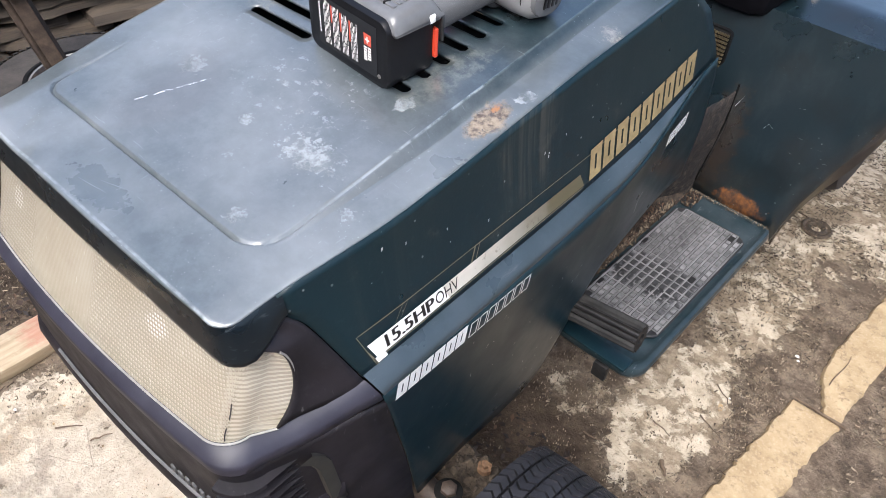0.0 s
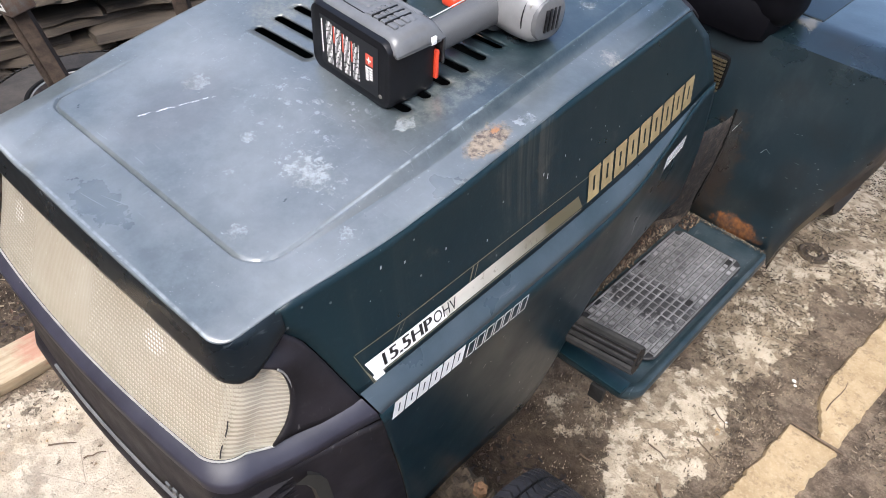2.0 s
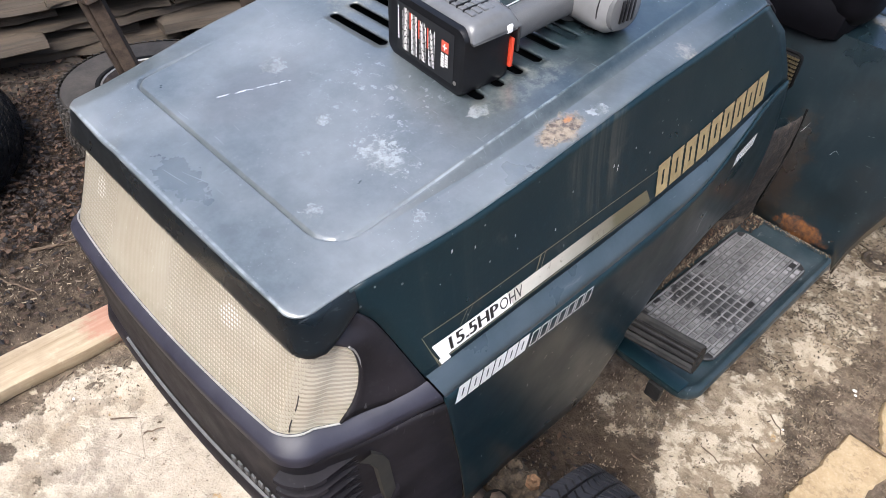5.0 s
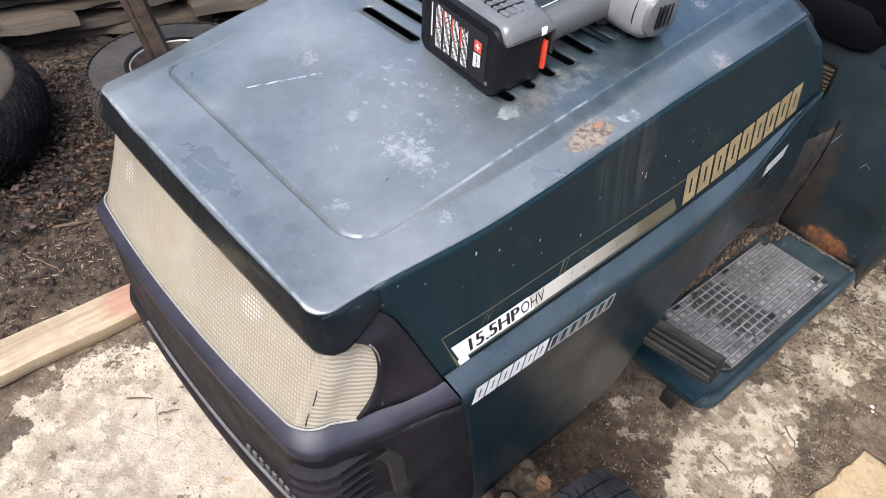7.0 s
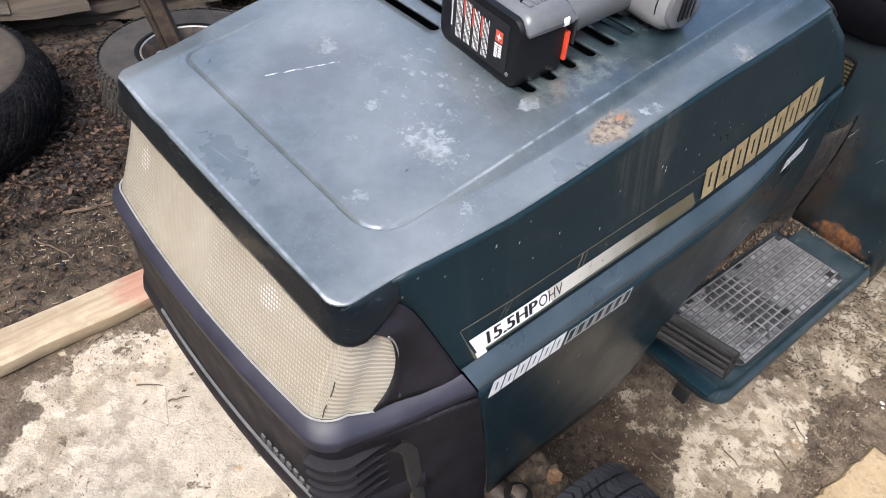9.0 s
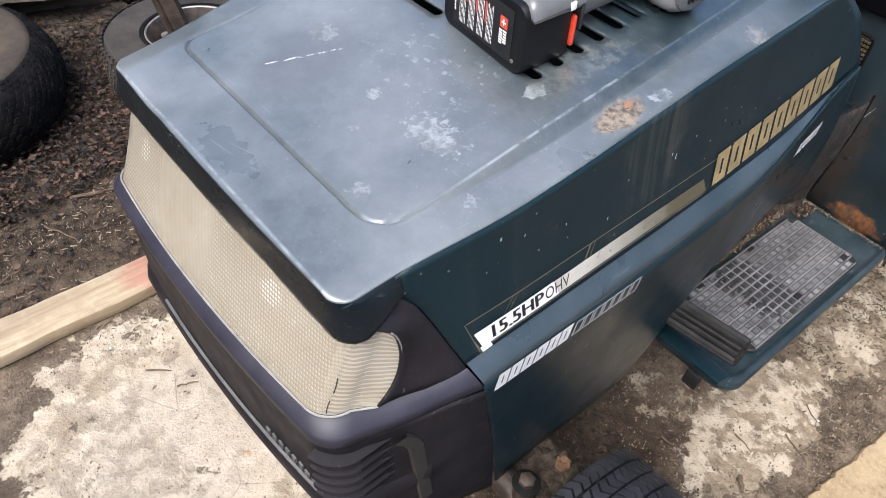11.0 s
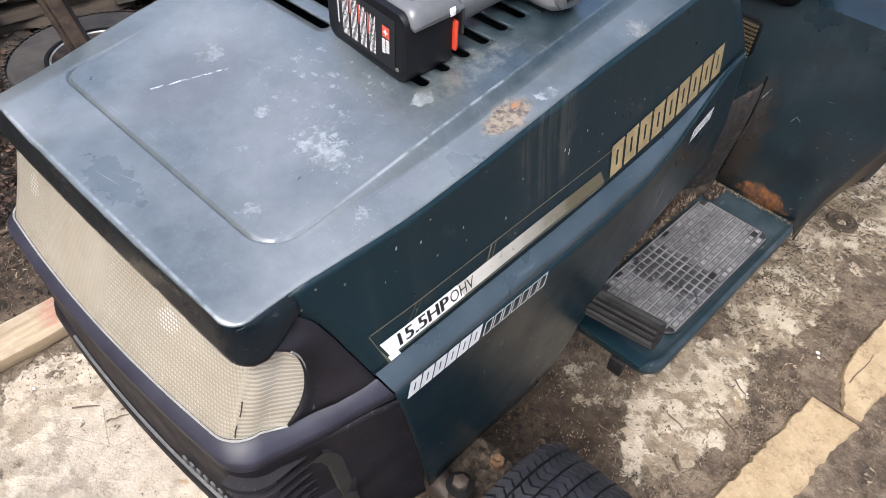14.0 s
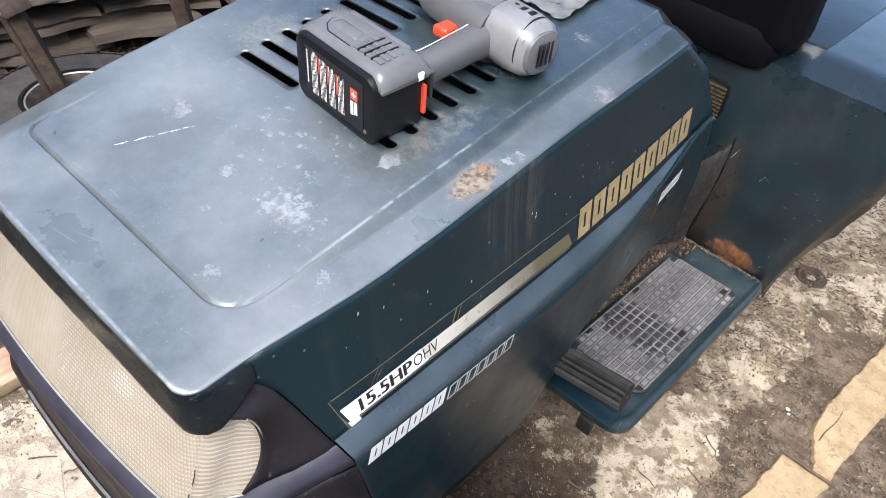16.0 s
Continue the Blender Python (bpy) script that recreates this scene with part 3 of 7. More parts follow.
moulding_mat = material("blue_grey_moulding", build_moulding_mat)
step_paint = material("scuffed_step_paint", build_step_paint)
side_paint = material("dark_green_paint", build_side_paint)
fender_paint = material("rusted_green_paint", build_fender_paint)
black_plastic = material("black_plastic", build_black_plastic)
grey_bumper = material("scuffed_grey_plastic", build_grey_bumper)
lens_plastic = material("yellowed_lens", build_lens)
reflector_mat = material("reflector", build_reflector)
rim_line = material("pale_sealant", build_rim_line)
foot_rubber = material("foot_pad_rubber", build_foot_pad)
foot_rib = material("worn_pad_rib", build_pad_rib)
def build_pad_cell(n):
    worn = n.mix(n.ramp(n.noise(26, 6, 0.7), 0.36, 0.66), (0.055, 0.055, 0.057), (0.26, 0.258, 0.258))
    col = n.mix(n.math("MULTIPLY", n.spot((0.265, 0.835, 0.39), 0.065, 0.8, 40.0, (0.75, 1.2, 1)), 0.9), worn, (0.016, 0.016, 0.017))
    n.set(Base_Color=col, Roughness=0.5, Normal=n.bump(n.noise(260, 4), 0.4, 0.001))


foot_cell = material("worn_pad_cell", build_pad_cell)
rubber = material("black_rubber", build_rubber)
tyre_rubber = material("tyre_rubber", build_tyre)
old_rubber = material("old_tyre_rubber", build_old_tyre)
dirty_steel = material("dirty_steel", build_dirty_steel)
rim_steel = material("pale_rim_steel", build_rim_steel)
brown_steel = material("rusty_brown_steel", build_brown_steel)
ground_mat = material("concrete_and_soil", build_ground)
plank_mat = material("pale_split_wood", build_plank)
sand_mat = material("sandy_mortar", build_sandy)
slab_mat = material("weathered_slab_wood", build_slab_wood)
leaf_mat = material("dead_leaves", build_leaf)
chaff_mat = material("dry_chaff", build_chaff)
dirt_mat = material("caked_dirt", build_dirt)
drill_grey = plain("drill_grey_plastic", (0.120, 0.122, 0.127), 0.25, 0.0, 0.1)
drill_light = plain("drill_light_grey", (0.20, 0.20, 0.205), 0.28, 0.0, 0.1)
drill_black = plain("drill_black_plastic", (0.006, 0.006, 0.0075), 0.4, 0.0, 0.2, spec=0.28)


def build_grip(n):
    dots = n.ramp(n.voronoi(760), 0.2, 0.45)
    n.set(Base_Color=n.mix(dots, (0.105, 0.107, 0.112), (0.082, 0.084, 0.088)), Roughness=0.5, Normal=n.bump(dots, 0.3, 0.0004))


drill_rubber = material("drill_grip_rubber", build_grip)
piping_grey = plain("pale_piping", (0.42, 0.42, 0.42), 0.4, 0.0, 0.1)
drill_red = plain("drill_red_plastic", (0.62, 0.06, 0.025), 0.35, 0.0, 0.1)
white_ink = plain("white_print", (0.84, 0.84, 0.82), 0.45, 0.0, 0.06)
grey_ink = plain("grey_print", (0.34, 0.35, 0.35), 0.5, 0.0, 0.15)
red_ink = plain("red_print", (0.6, 0.09, 0.05), 0.45, 0.0, 0.1)
label_black = plain("black_label", (0.010, 0.010, 0.012), 0.4, 0.0, 0.2)
gold_ink = plain("gold_lettering", (0.34, 0.265, 0.14), 0.4, 0.25, 0.2)

# the hood's green again, coloured darker for the nose's shaded face
def build_shaded_nose(n):
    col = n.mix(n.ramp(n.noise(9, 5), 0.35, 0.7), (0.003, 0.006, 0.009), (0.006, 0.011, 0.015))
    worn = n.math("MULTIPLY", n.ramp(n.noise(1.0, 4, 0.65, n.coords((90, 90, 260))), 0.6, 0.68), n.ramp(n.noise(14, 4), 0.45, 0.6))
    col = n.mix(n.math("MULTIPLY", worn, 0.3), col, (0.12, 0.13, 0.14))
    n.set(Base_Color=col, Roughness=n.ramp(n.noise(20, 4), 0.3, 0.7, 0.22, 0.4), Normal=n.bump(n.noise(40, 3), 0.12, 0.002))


shaded_nose_paint = material("shaded_nose_green", build_shaded_nose)
silver_foil = material("worn_silver_foil", build_foil)
black_ink = plain("black_print", (0.012, 0.012, 0.013), 0.4, 0.0, 0.2)
seat_vinyl = plain("black_vinyl", (0.003, 0.003, 0.0045), 0.6, 0.0, 0.25, spec=0.10)
engine_black = plain("engine_black", (0.006, 0.006, 0.006), 0.7, 0.0, 0.3, spec=0.15)
bolt_steel = plain("bolt_steel", (0.36, 0.34, 0.31), 0.4, 0.7, 0.3)
clear_wrap = plain("clear_plastic_wrap", (0.13, 0.135, 0.135), 0.15, 0.0, 0.3)
pebble_white = plain("white_pebble", (0.75, 0.73, 0.68), 0.7, 0.0, 0.1)
twig_mat = plain("dry_twig", (0.115, 0.08, 0.052), 0.85, 0.0, 0.35)
trim_grey = plain("dull_grey_trim", (0.10, 0.10, 0.10), 0.55, 0.0, 0.25)
bar_olive = plain("olive_grey_plastic", (0.036, 0.034, 0.029), 0.5, 0.0, 0.25)

def build_grimy_wall(n):
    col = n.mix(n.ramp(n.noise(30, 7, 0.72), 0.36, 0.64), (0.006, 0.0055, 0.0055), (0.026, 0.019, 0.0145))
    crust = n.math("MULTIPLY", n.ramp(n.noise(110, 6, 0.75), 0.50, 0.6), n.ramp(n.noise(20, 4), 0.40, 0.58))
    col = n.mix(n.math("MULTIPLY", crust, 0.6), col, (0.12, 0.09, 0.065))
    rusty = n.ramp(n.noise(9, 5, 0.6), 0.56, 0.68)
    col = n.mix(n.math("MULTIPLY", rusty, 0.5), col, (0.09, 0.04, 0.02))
    n.set(Base_Color=col, Roughness=0.9, Normal=n.bump(n.noise(130, 6, 0.7), 0.8, 0.003))


grimy_wall = material("caked_grime", build_grimy_wall)
grimy = plain("grimy_brown_paint", (0.010, 0.0095, 0.009), 0.85, 0.0, 0.7, 45.0)
faint_ink = plain("faint_print", (0.16, 0.145, 0.1), 0.5, 0.0, 0.2)
black_tyre = material("sooty_tyre_rubber", build_sooty)


def build_dusty_wall(n):
    col = n.mix(n.ramp(n.noise(9, 6, 0.7), 0.35, 0.65), (0.026, 0.021, 0.016), (0.075, 0.056, 0.038))
    col = n.mix(n.ramp(n.noise(60, 5, 0.7), 0.56, 0.7, 0, 0.5), col, (0.03, 0.025, 0.02))
    n.set(Base_Color=col, Roughness=0.85, Normal=n.bump(n.noise(140, 5), 0.3, 0.001))


dusty_wall = material("dusty_sidewall_rubber", build_dusty_wall)
rust_nut = plain("orange_rust", (0.15, 0.085, 0.045), 0.85, 0.0, 0.6, 120.0)
mesh_brass = plain("worn_tread_metal", (0.13, 0.105, 0.06), 0.45, 0.5, 0.3)

# ---- building helpers ----
def mesh_object(name, bm, mat, smooth=True, angle=38.0):
    me = bpy.data.meshes.new(name)
    bm.normal_update()
    bm.to_mesh(me)
    bm.free()
    me.materials.append(mat)
    if smooth:
        me.shade_smooth()
        me.set_sharp_from_angle(angle=radians(angle))
    return new(name, me)


def part(name, bm, mat, parent, label="", smooth=True, angle=38.0):
    ob = mesh_object(name, bm, mat, smooth, angle)
    ob.parent = parent
    if label:
        ob["label"] = label
    return ob


def thing(name, label, category, group="", kind="", place=(0, 0, 0)):
    ob = new(name)
    ob.location = place
    return tagged(ob, label, category, group, kind)


def add_grid(bm, rows, close=False):
    """Faces between rows of points. Returns the rows of vertices."""
    made = [[bm.verts.new(p) for p in row] for row in rows]
    for a, b in zip(made, made[1:]):
        n = len(a)
        for i in range(n if close else n - 1):
            j = (i + 1) % n
            try:
                bm.faces.new((a[i], a[j], b[j], b[i]))
            except ValueError:
                pass
    return made


def add_box(bm, lo, hi, m=None, bevel=0.0, seg=2):
    b = bmesh.new()
    bmesh.ops.create_cube(b, size=1.0)
    for v in b.verts:
        v.co = Vector([lo[k] + (v.co[k] + 0.5) * (hi[k] - lo[k]) for k in range(3)])
    if bevel:
        bmesh.ops.bevel(b, geom=b.edges[:], offset=bevel, segments=seg, affect="EDGES", profile=0.5)
    merge(bm, b, m)


def merge(bm, b, m=None):
    table = {}
    for v in b.verts:
        table[v] = bm.verts.new(m @ v.co if m is not None else v.co)
    for f in b.faces:
        try:
            bm.faces.new([table[v] for v in f.verts])
        except ValueError:
            pass
    b.free()


def add_tube(bm, path, radius, sides=8, cap=True):
    """A round bar along a path; radius may be a list."""
    path = [Vector(p) for p in path]
    rows = []
    up = Vector((0.13, 0.31, 0.94))
    for i, p in enumerate(path):
        d = (path[min(i + 1, len(path) - 1)] - path[max(i - 1, 0)]).normalized()
        s = d.cross(up)
        s = s.normalized() if s.length > 1e-4 else d.orthogonal().normalized()
        t = s.cross(d)
        r = radius[i] if isinstance(radius, (list, tuple)) else radius
        rows.append([p + r * (math.cos(k * math.tau / sides) * s + math.sin(k * math.tau / sides) * t) for k in range(sides)])
    made = add_grid(bm, rows, close=True)
    if cap:
        bm.faces.new(list(reversed(made[0])))
        bm.faces.new(made[-1])
    return made


def add_lathe(bm, profile, centre, axis="z", sides=48, m=None):
    """Turns a closed profile of (radius, height) round an axis."""
    rows = []
    for k in range(sides):
        a = k * math.tau / sides
        row = []
        for r, h in profile:
            p = Vector((r * math.cos(a), r * math.sin(a), h))
            if axis == "x":
                p = Vector((p.z, p.x, p.y))
            elif axis == "y":
                p = Vector((p.x, p.z, p.y))
            if m is not None:
                p = m @ p
            row.append(p + Vector(centre))
        rows.append(row)
    rows.append(rows[0])
    made = [[bm.verts.new(p) for p in row] for row in rows[:-1]]
    made.append(made[0])
    for a, b in zip(made, made[1:]):
        n = len(a)
        for i in range(n):
            j = (i + 1) % n
            bm.faces.new((a[i], b[i], b[j], a[j]))


def lerp_table(table, v):
    if v <= table[0][0]:
        return table[0][1]
    for (a, fa), (b, fb) in zip(table, table[1:]):
        if v <= b:
            return fa + (fb - fa) * (v - a) / (b - a)
    return table[-1][1]


def ease(v, a, b):
    t = min(1.0, max(0.0, (v - a) / (b - a)))
    return t * t * (3 - 2 * t)


def solid(ob, thick, offset=-1.0):
    mod = ob.modifiers.new("thickness", "SOLIDIFY")
    mod.thickness, mod.offset = thick, offset
    return ob


# ---- the lawn tractor ----
CX = -0.012
tractor = thing("lawn_tractor", "old dark green lawn tractor, faded and rusty, parked on concrete", "lawn tractor")


def hood_half(y):
    return 0.212 + 0.014 * ease(y, 0.05, 0.25)


def hood_plane(x, y):
    return 0.8266 + 0.169 * y - 0.016 * x


HOOD_REAR = 0.752
MOULD = [(0.0, 0.690), (0.165, 0.704), (0.44, 0.722), (0.54, 0.732), (0.67, 0.748), (0.79, 0.771), (0.85, 0.786), (0.95, 0.80)]
SEAM = [(0.30, 0.285), (0.324, 0.276), (0.498, 0.227), (0.68, 0.170), (0.771, 0.128), (0.792, 0.117), (0.803, 0.108), (0.809, 0.0985), (0.86, 0.095)]
REAR = [(0.42, 0.93), (0.65, 0.91), (0.753, 0.888), (0.813, 0.862), (0.873, 0.825), (0.925, 0.757), (0.945, 0.748)]
SLOT_ROWS = [0.3475 + 0.0303 * k for k in range(9)]
SLOT_COLS = ((-0.140, -0.043), (0.012, 0.108))
SLOT_HALF = 0.0062


def hood_front(x):
    u = abs(x - CX)
    half = hood_half(0.05)
    bend = 0.020 if x > CX else 0.017
    c = min(bend, max(0.0, u - (half - bend)))
    bow = 0.004 * (u / half) ** 2
    return 0.037 + bow + bend - math.sqrt(max(0.0, bend**2 - c * c))


def hood_height(x, y):
    z = hood_plane(x, y)
    half = hood_half(y)
    u = abs(x - CX)
    # raised centre panel: a pressed groove in front, a step along the sides
    r, px, py = (0.035, 0.174, 0.110) if x > CX else (0.018, 0.183, 0.110)
    px -= 0.001 * min(1.0, max(0.0, (y - 0.14) / 0.24))
    qx, qy = u - (px - r), (py + r) - y
    d = (math.hypot(max(qx, 0), max(qy, 0)) + min(max(qx, qy), 0)) - r
    side = min(1.0, max(0.0, (y - 0.118) / 0.20))
    bent = min(max(qx, 0.0), max(qy, 0.0)) / r
    z -= 0.0046 * math.exp(-((d / 0.0016) ** 2)) * (1 - side) * (1 - (0.62 if x > CX else 0.25) * min(1.0, 2.2 * bent)) * (1.0 if x > CX else 1 - ease(y, 0.118, 0.24))
    wide = 0.005 + 0.008 * min(1.0, max(0.0, (y - 0.118) / 0.22))
    z -= side * (0.0125 if x > CX else 0.0008) * min(1.0, max(0.0, d / wide))
    # a second facet of the shoulder towards the rear
    z -= 0.010 * ease(y, 0.48, 0.74) * min(1.0, max(0.0, (u - 0.200) / 0.026))
    z -= 0.004 * ease(u, 0.18, half) * (1 - side)
    # dents by the front edge
    brk = 0.066 + 0.012 * math.sin((x + 0.13) * 40)
    z -= 0.0030 * math.exp(-(((x + 0.15) / 0.036) ** 4)) * min(1.0, max(0.0, (brk - y) / 0.022))
    z += 0.0014 * math.exp(-(((x + 0.12 + 0.9 * (y - 0.06)) / 0.006) ** 2) - ((y - 0.062) / 0.020) ** 2)
    z -= 0.0012 * math.exp(-(((x + 0.155 + 0.5 * (y - 0.06)) / 0.008) ** 2) - ((y - 0.07) / 0.022) ** 2)
    z -= 0.002 * math.exp(-(((x + 0.02) / 0.03) ** 2) - ((y - 0.068) / 0.018) ** 2)
    # rounded rim
    e = min(half - u, y - hood_front(x)) + 0.0016
    rr = 0.0062
    if e < rr:
        z -= rr - math.sqrt(max(0.0, rr * rr - (rr - max(e, 0.0)) ** 2))
    return z


def build_hood_top():
    bm = bmesh.new()
    half = hood_half(0.3)
    xs = set()
    for a, b in SLOT_COLS:
        xs |= {a, a + 0.005, b - 0.005, b}
        xs |= {a + 0.005 + (b - a - 0.01) * k / 10 for k in range(11)}
    for e in (0, 0.0012, 0.003, 0.006, 0.009, 0.012, 0.017, 0.022, 0.026, 0.03, 0.034, 0.0355, 0.037, 0.0382, 0.0394, 0.0406, 0.0418, 0.043, 0.0442, 0.0455, 0.047, 0.0485, 0.05, 0.0515, 0.053, 0.0545, 0.056, 0.0575, 0.06, 0.0635, 0.066, 0.072):
        xs |= {CX - half + e, CX + half - e}
    xs |= {-0.035 + 0.0105 * k for k in range(5)} | {-0.19 + 0.004 * k for k in range(12)} | {CX + (half - 0.075) * s for s in (-1, 1)} | {0.115, 0.122, 0.13, 0.138}
    xs = sorted(xs)
    keep = [xs[0]]
    for x in xs[1:]:
        if x - keep[-1] > 0.0009:
            keep.append(x)
    xs = keep
    ys = [0, 0.0012, 0.003, 0.006, 0.009, 0.012, 0.016, 0.021, 0.027, 0.033, 0.039, 0.045, 0.051, 0.056]
    front_n = len(ys)
    split = 0.098
    bands = [("f", e / 0.058) for e in ys]
    y = split
    flat = []
    while y < 0.335:
        flat.append(y)
        y += 0.0010 if y < 0.122 else 0.007
    for c in SLOT_ROWS:
        flat += [c - SLOT_HALF, c - SLOT_HALF * 0.4, c + SLOT_HALF * 0.4, c + SLOT_HALF, c + 0.0105, c + 0.0195]
    y = SLOT_ROWS[-1] + 0.027
    while y < HOOD_REAR:
        flat.append(y)
        y += 0.011
    flat.append(HOOD_REAR)
    rows = []
    lines = [("f", b) for _, b in bands] + [("y", v) for v in sorted(flat)]
    for kind, v in lines:
        row = []
        for x0 in xs:
            a = (x0 - CX) / half
            if kind == "f":
                xa = CX + a * hood_half(0.05)
                yf = hood_front(xa)
                y = yf + (split - 0.002 - yf) * v
            else:
                y = v + 0.034 * (x0 + 0.092) * ease(v, 0.29, 0.345) * (1 - ease(v, 0.60, 0.70))
            x = CX + a * hood_half(y)
            row.append((x, y, hood_height(x, y)))
        rows.append(row)
    made = [[bm.verts.new(p) for p in row] for row in rows]

    def in_slot(i, j):
        cx = (xs[i] + xs[i + 1]) / 2
        if lines[j][0] == "f":
            return False
        cy = (lines[j][1] + lines[j + 1][1]) / 2
        if abs(cy - SLOT_ROWS[0]) < SLOT_HALF and 0 < cx < 0.066:
            return False
        return any(a < cx < b for a, b in SLOT_COLS) and any(abs(cy - c) < SLOT_HALF for c in SLOT_ROWS)

    for j in range(len(made) - 1):
        for i in range(len(xs) - 1):
            if not in_slot(i, j):
                bm.faces.new((made[j][i], made[j][i + 1], made[j + 1][i + 1], made[j + 1][i]))
    # round the slot ends
    for j, (kind, v) in enumerate(lines):
        if kind == "y":
            for c in SLOT_ROWS:
                if abs(abs(v - c) - SLOT_HALF) < 1e-5:
                    for i, x0 in enumerate(xs):
                        for a, b in SLOT_COLS:
                            if abs(x0 - a) < 1e-5:
                                made[j][i].co.x += 0.004
                            elif abs(x0 - b) < 1e-5:
                                made[j][i].co.x -= 0.004
    border = [made[j][0] for j in range(len(made))], made[0], [made[j][-1] for j in range(len(made))]
    near = [v.co.copy() for v in border[2]]
    front = [v.co.copy() for v in border[1]]
    far = [v.co.copy() for v in border[0]]
    loose = [v for v in bm.verts if not v.link_faces]
    bmesh.ops.delete(bm, geom=loose, context="VERTS")
    return bm, near, front, far


top_bm, near_edge, front_edge, far_edge = build_hood_top()
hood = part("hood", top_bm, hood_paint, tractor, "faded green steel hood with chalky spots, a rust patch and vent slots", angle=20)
solid(hood, 0.0032)


def edge_z(y):
    x = CX + hood_half(y)
    return hood_height(x, y)


def build_visor():
    """The rounded nose of the hood that overhangs the headlight."""
    bm = bmesh.new()
    near = [p for p in near_edge if p.y < 0.103]
    far = [p for p in far_edge if p.y < 0.103]
    loop = list(reversed(far)) + front_edge[1:-1] + near
    out = []
    for i, p in enumerate(loop):
        d = loop[min(i + 1, len(loop) - 1)] - loop[max(i - 1, 0)]
        nrm = Vector((d.y, -d.x, 0)).normalized()
        sidey = ease(p.y, 0.056, 0.112)
        low = 0.7915 - (0.006 * ease(p.x - CX, 0.10, 0.195) if p.x > CX else 0.0)
        low = low + (0.811 - low) * sidey
        depth = p.z - low
        flare = 0.013 * abs(nrm.x) ** 2 * min(1.0, depth / 0.034)
        lip = 0.0025 * (1 - sidey)
        out.append([p, p + nrm * (0.7 * lip + 0.2 * flare) + Vector((0, 0, -0.16 * depth)), p + nrm * (0.3 * lip + 0.5 * flare) + Vector((0, 0, -0.45 * depth)), p + nrm * (0.85 * flare + 0.003 * (1 - sidey)) + Vector((0, 0, -0.78 * depth)),
                    p + nrm * (flare + 0.002 - 0.006 * sidey) + Vector((0, 0, -0.94 * depth)), p + nrm * (flare - 0.001 - 0.006 * sidey) + Vector((0, 0, -depth)), p - nrm * 0.014 + Vector((0, 0, -depth * 0.9))])
    add_grid(bm, out)
    return bm


part("hood_nose", build_visor(), shaded_nose_paint, tractor, "glossy rounded nose over the headlight, green darkened for its shaded face", angle=60)


def side_x(y, z):
    """The upper side panel's place across, between the shoulder and the moulding."""
    zt, zm = edge_z(max(y, 0.1)), lerp_table(MOULD, y)
    f = min(1.0, max(0.0, (zt - z) / (zt - zm)))
    xt = CX + hood_half(max(y, 0.05)) - 0.002 * ease(y, 0.6, 0.8)
    xm = 0.2435 - 0.011 * ease(y, 0.62, 0.9) - 0.020 * (1 - ease(y, -0.03, 0.16))
    return xt + (xm - xt) * (f ** 1.25)


def mirror_x(bm_rows):
    return [[Vector((2 * CX - p[0], p[1], p[2])) for p in row] for row in bm_rows]


def build_side(mirror=False):
    bm = bmesh.new()
    rows = []
    for k in range(15):
        f = k / 14
        row = []
        for i in range(41):
            s = i / 40
            # walk along the panel, then find the height on this line
            y = 0.1 + 0.78 * s
            for _ in range(4):
                zt, zm = edge_z(min(max(y, 0.1), HOOD_REAR)), lerp_table(MOULD, y)
                z = zt + (zm - zt) * f
                a, b = lerp_table(SEAM, z), lerp_table(REAR, z)
                y = a + (b - a) * s
            row.append(Vector((side_x(y, z), y, z)))
        rows.append(row)
    if mirror:
        rows = mirror_x(rows)
        rows = [list(reversed(r)) for r in rows]
    add_grid(bm, rows)
    return bm


for flip in (False, True):
    solid(part("side_panel", build_side(flip), side_paint, tractor, "dark green hood side with rain streaks and paint chips", angle=60), 0.002, 0.0)


def build_moulding(mirror=False):
    bm = bmesh.new()
    rows = []
    y0 = 0.168
    for i in range(41):
        y = y0 + (0.872 - y0) * i / 40
        zm = lerp_table(MOULD, y)
        x = side_x(y, zm)
        wide = 1.0 - 0.93 * ease(y, 0.58, 0.872)
        prof = [(0.0, 0.002), (0.003, 0.0008), (0.0160, -0.0150), (0.0178, -0.0180), (0.0184, -0.0215), (0.0180, -0.0270), (0.0145, -0.0290)]
        start = 1 - ease(i, 0, 5)
        rows.append([Vector((x + px * wide + (1 - wide) * 0.001, y + start * (lerp_table(SEAM, zm + pz) + 0.0012 - y0), zm + pz * wide)) for px, pz in prof])
    if mirror:
        rows = mirror_x(rows)
        rows = [list(reversed(r)) for r in rows]
    add_grid(bm, rows)
    return bm


for flip in (False, True):
    part("moulding", build_moulding(flip), moulding_mat, tractor, "blue-grey raised moulding along the hood side", angle=50)

LOW = [(0.2, 0.318), (0.28, 0.325), (0.36, 0.338), (0.46, 0.334), (0.52, 0.335), (0.545, 0.352), (0.565, 0.39), (0.582, 0.43), (0.596, 0.468), (0.609, 0.500), (0.622, 0.528), (0.64, 0.546), (0.70, 0.550), (0.80, 0.547), (0.90, 0.545), (0.96, 0.545)]


def low_x(y, z):
    return 0.2612 - 0.0267 * min(1.0, max(0.0, (0.685 - z) / 0.35)) ** 1.2 - 0.026 * ease(y, 0.60, 0.9)


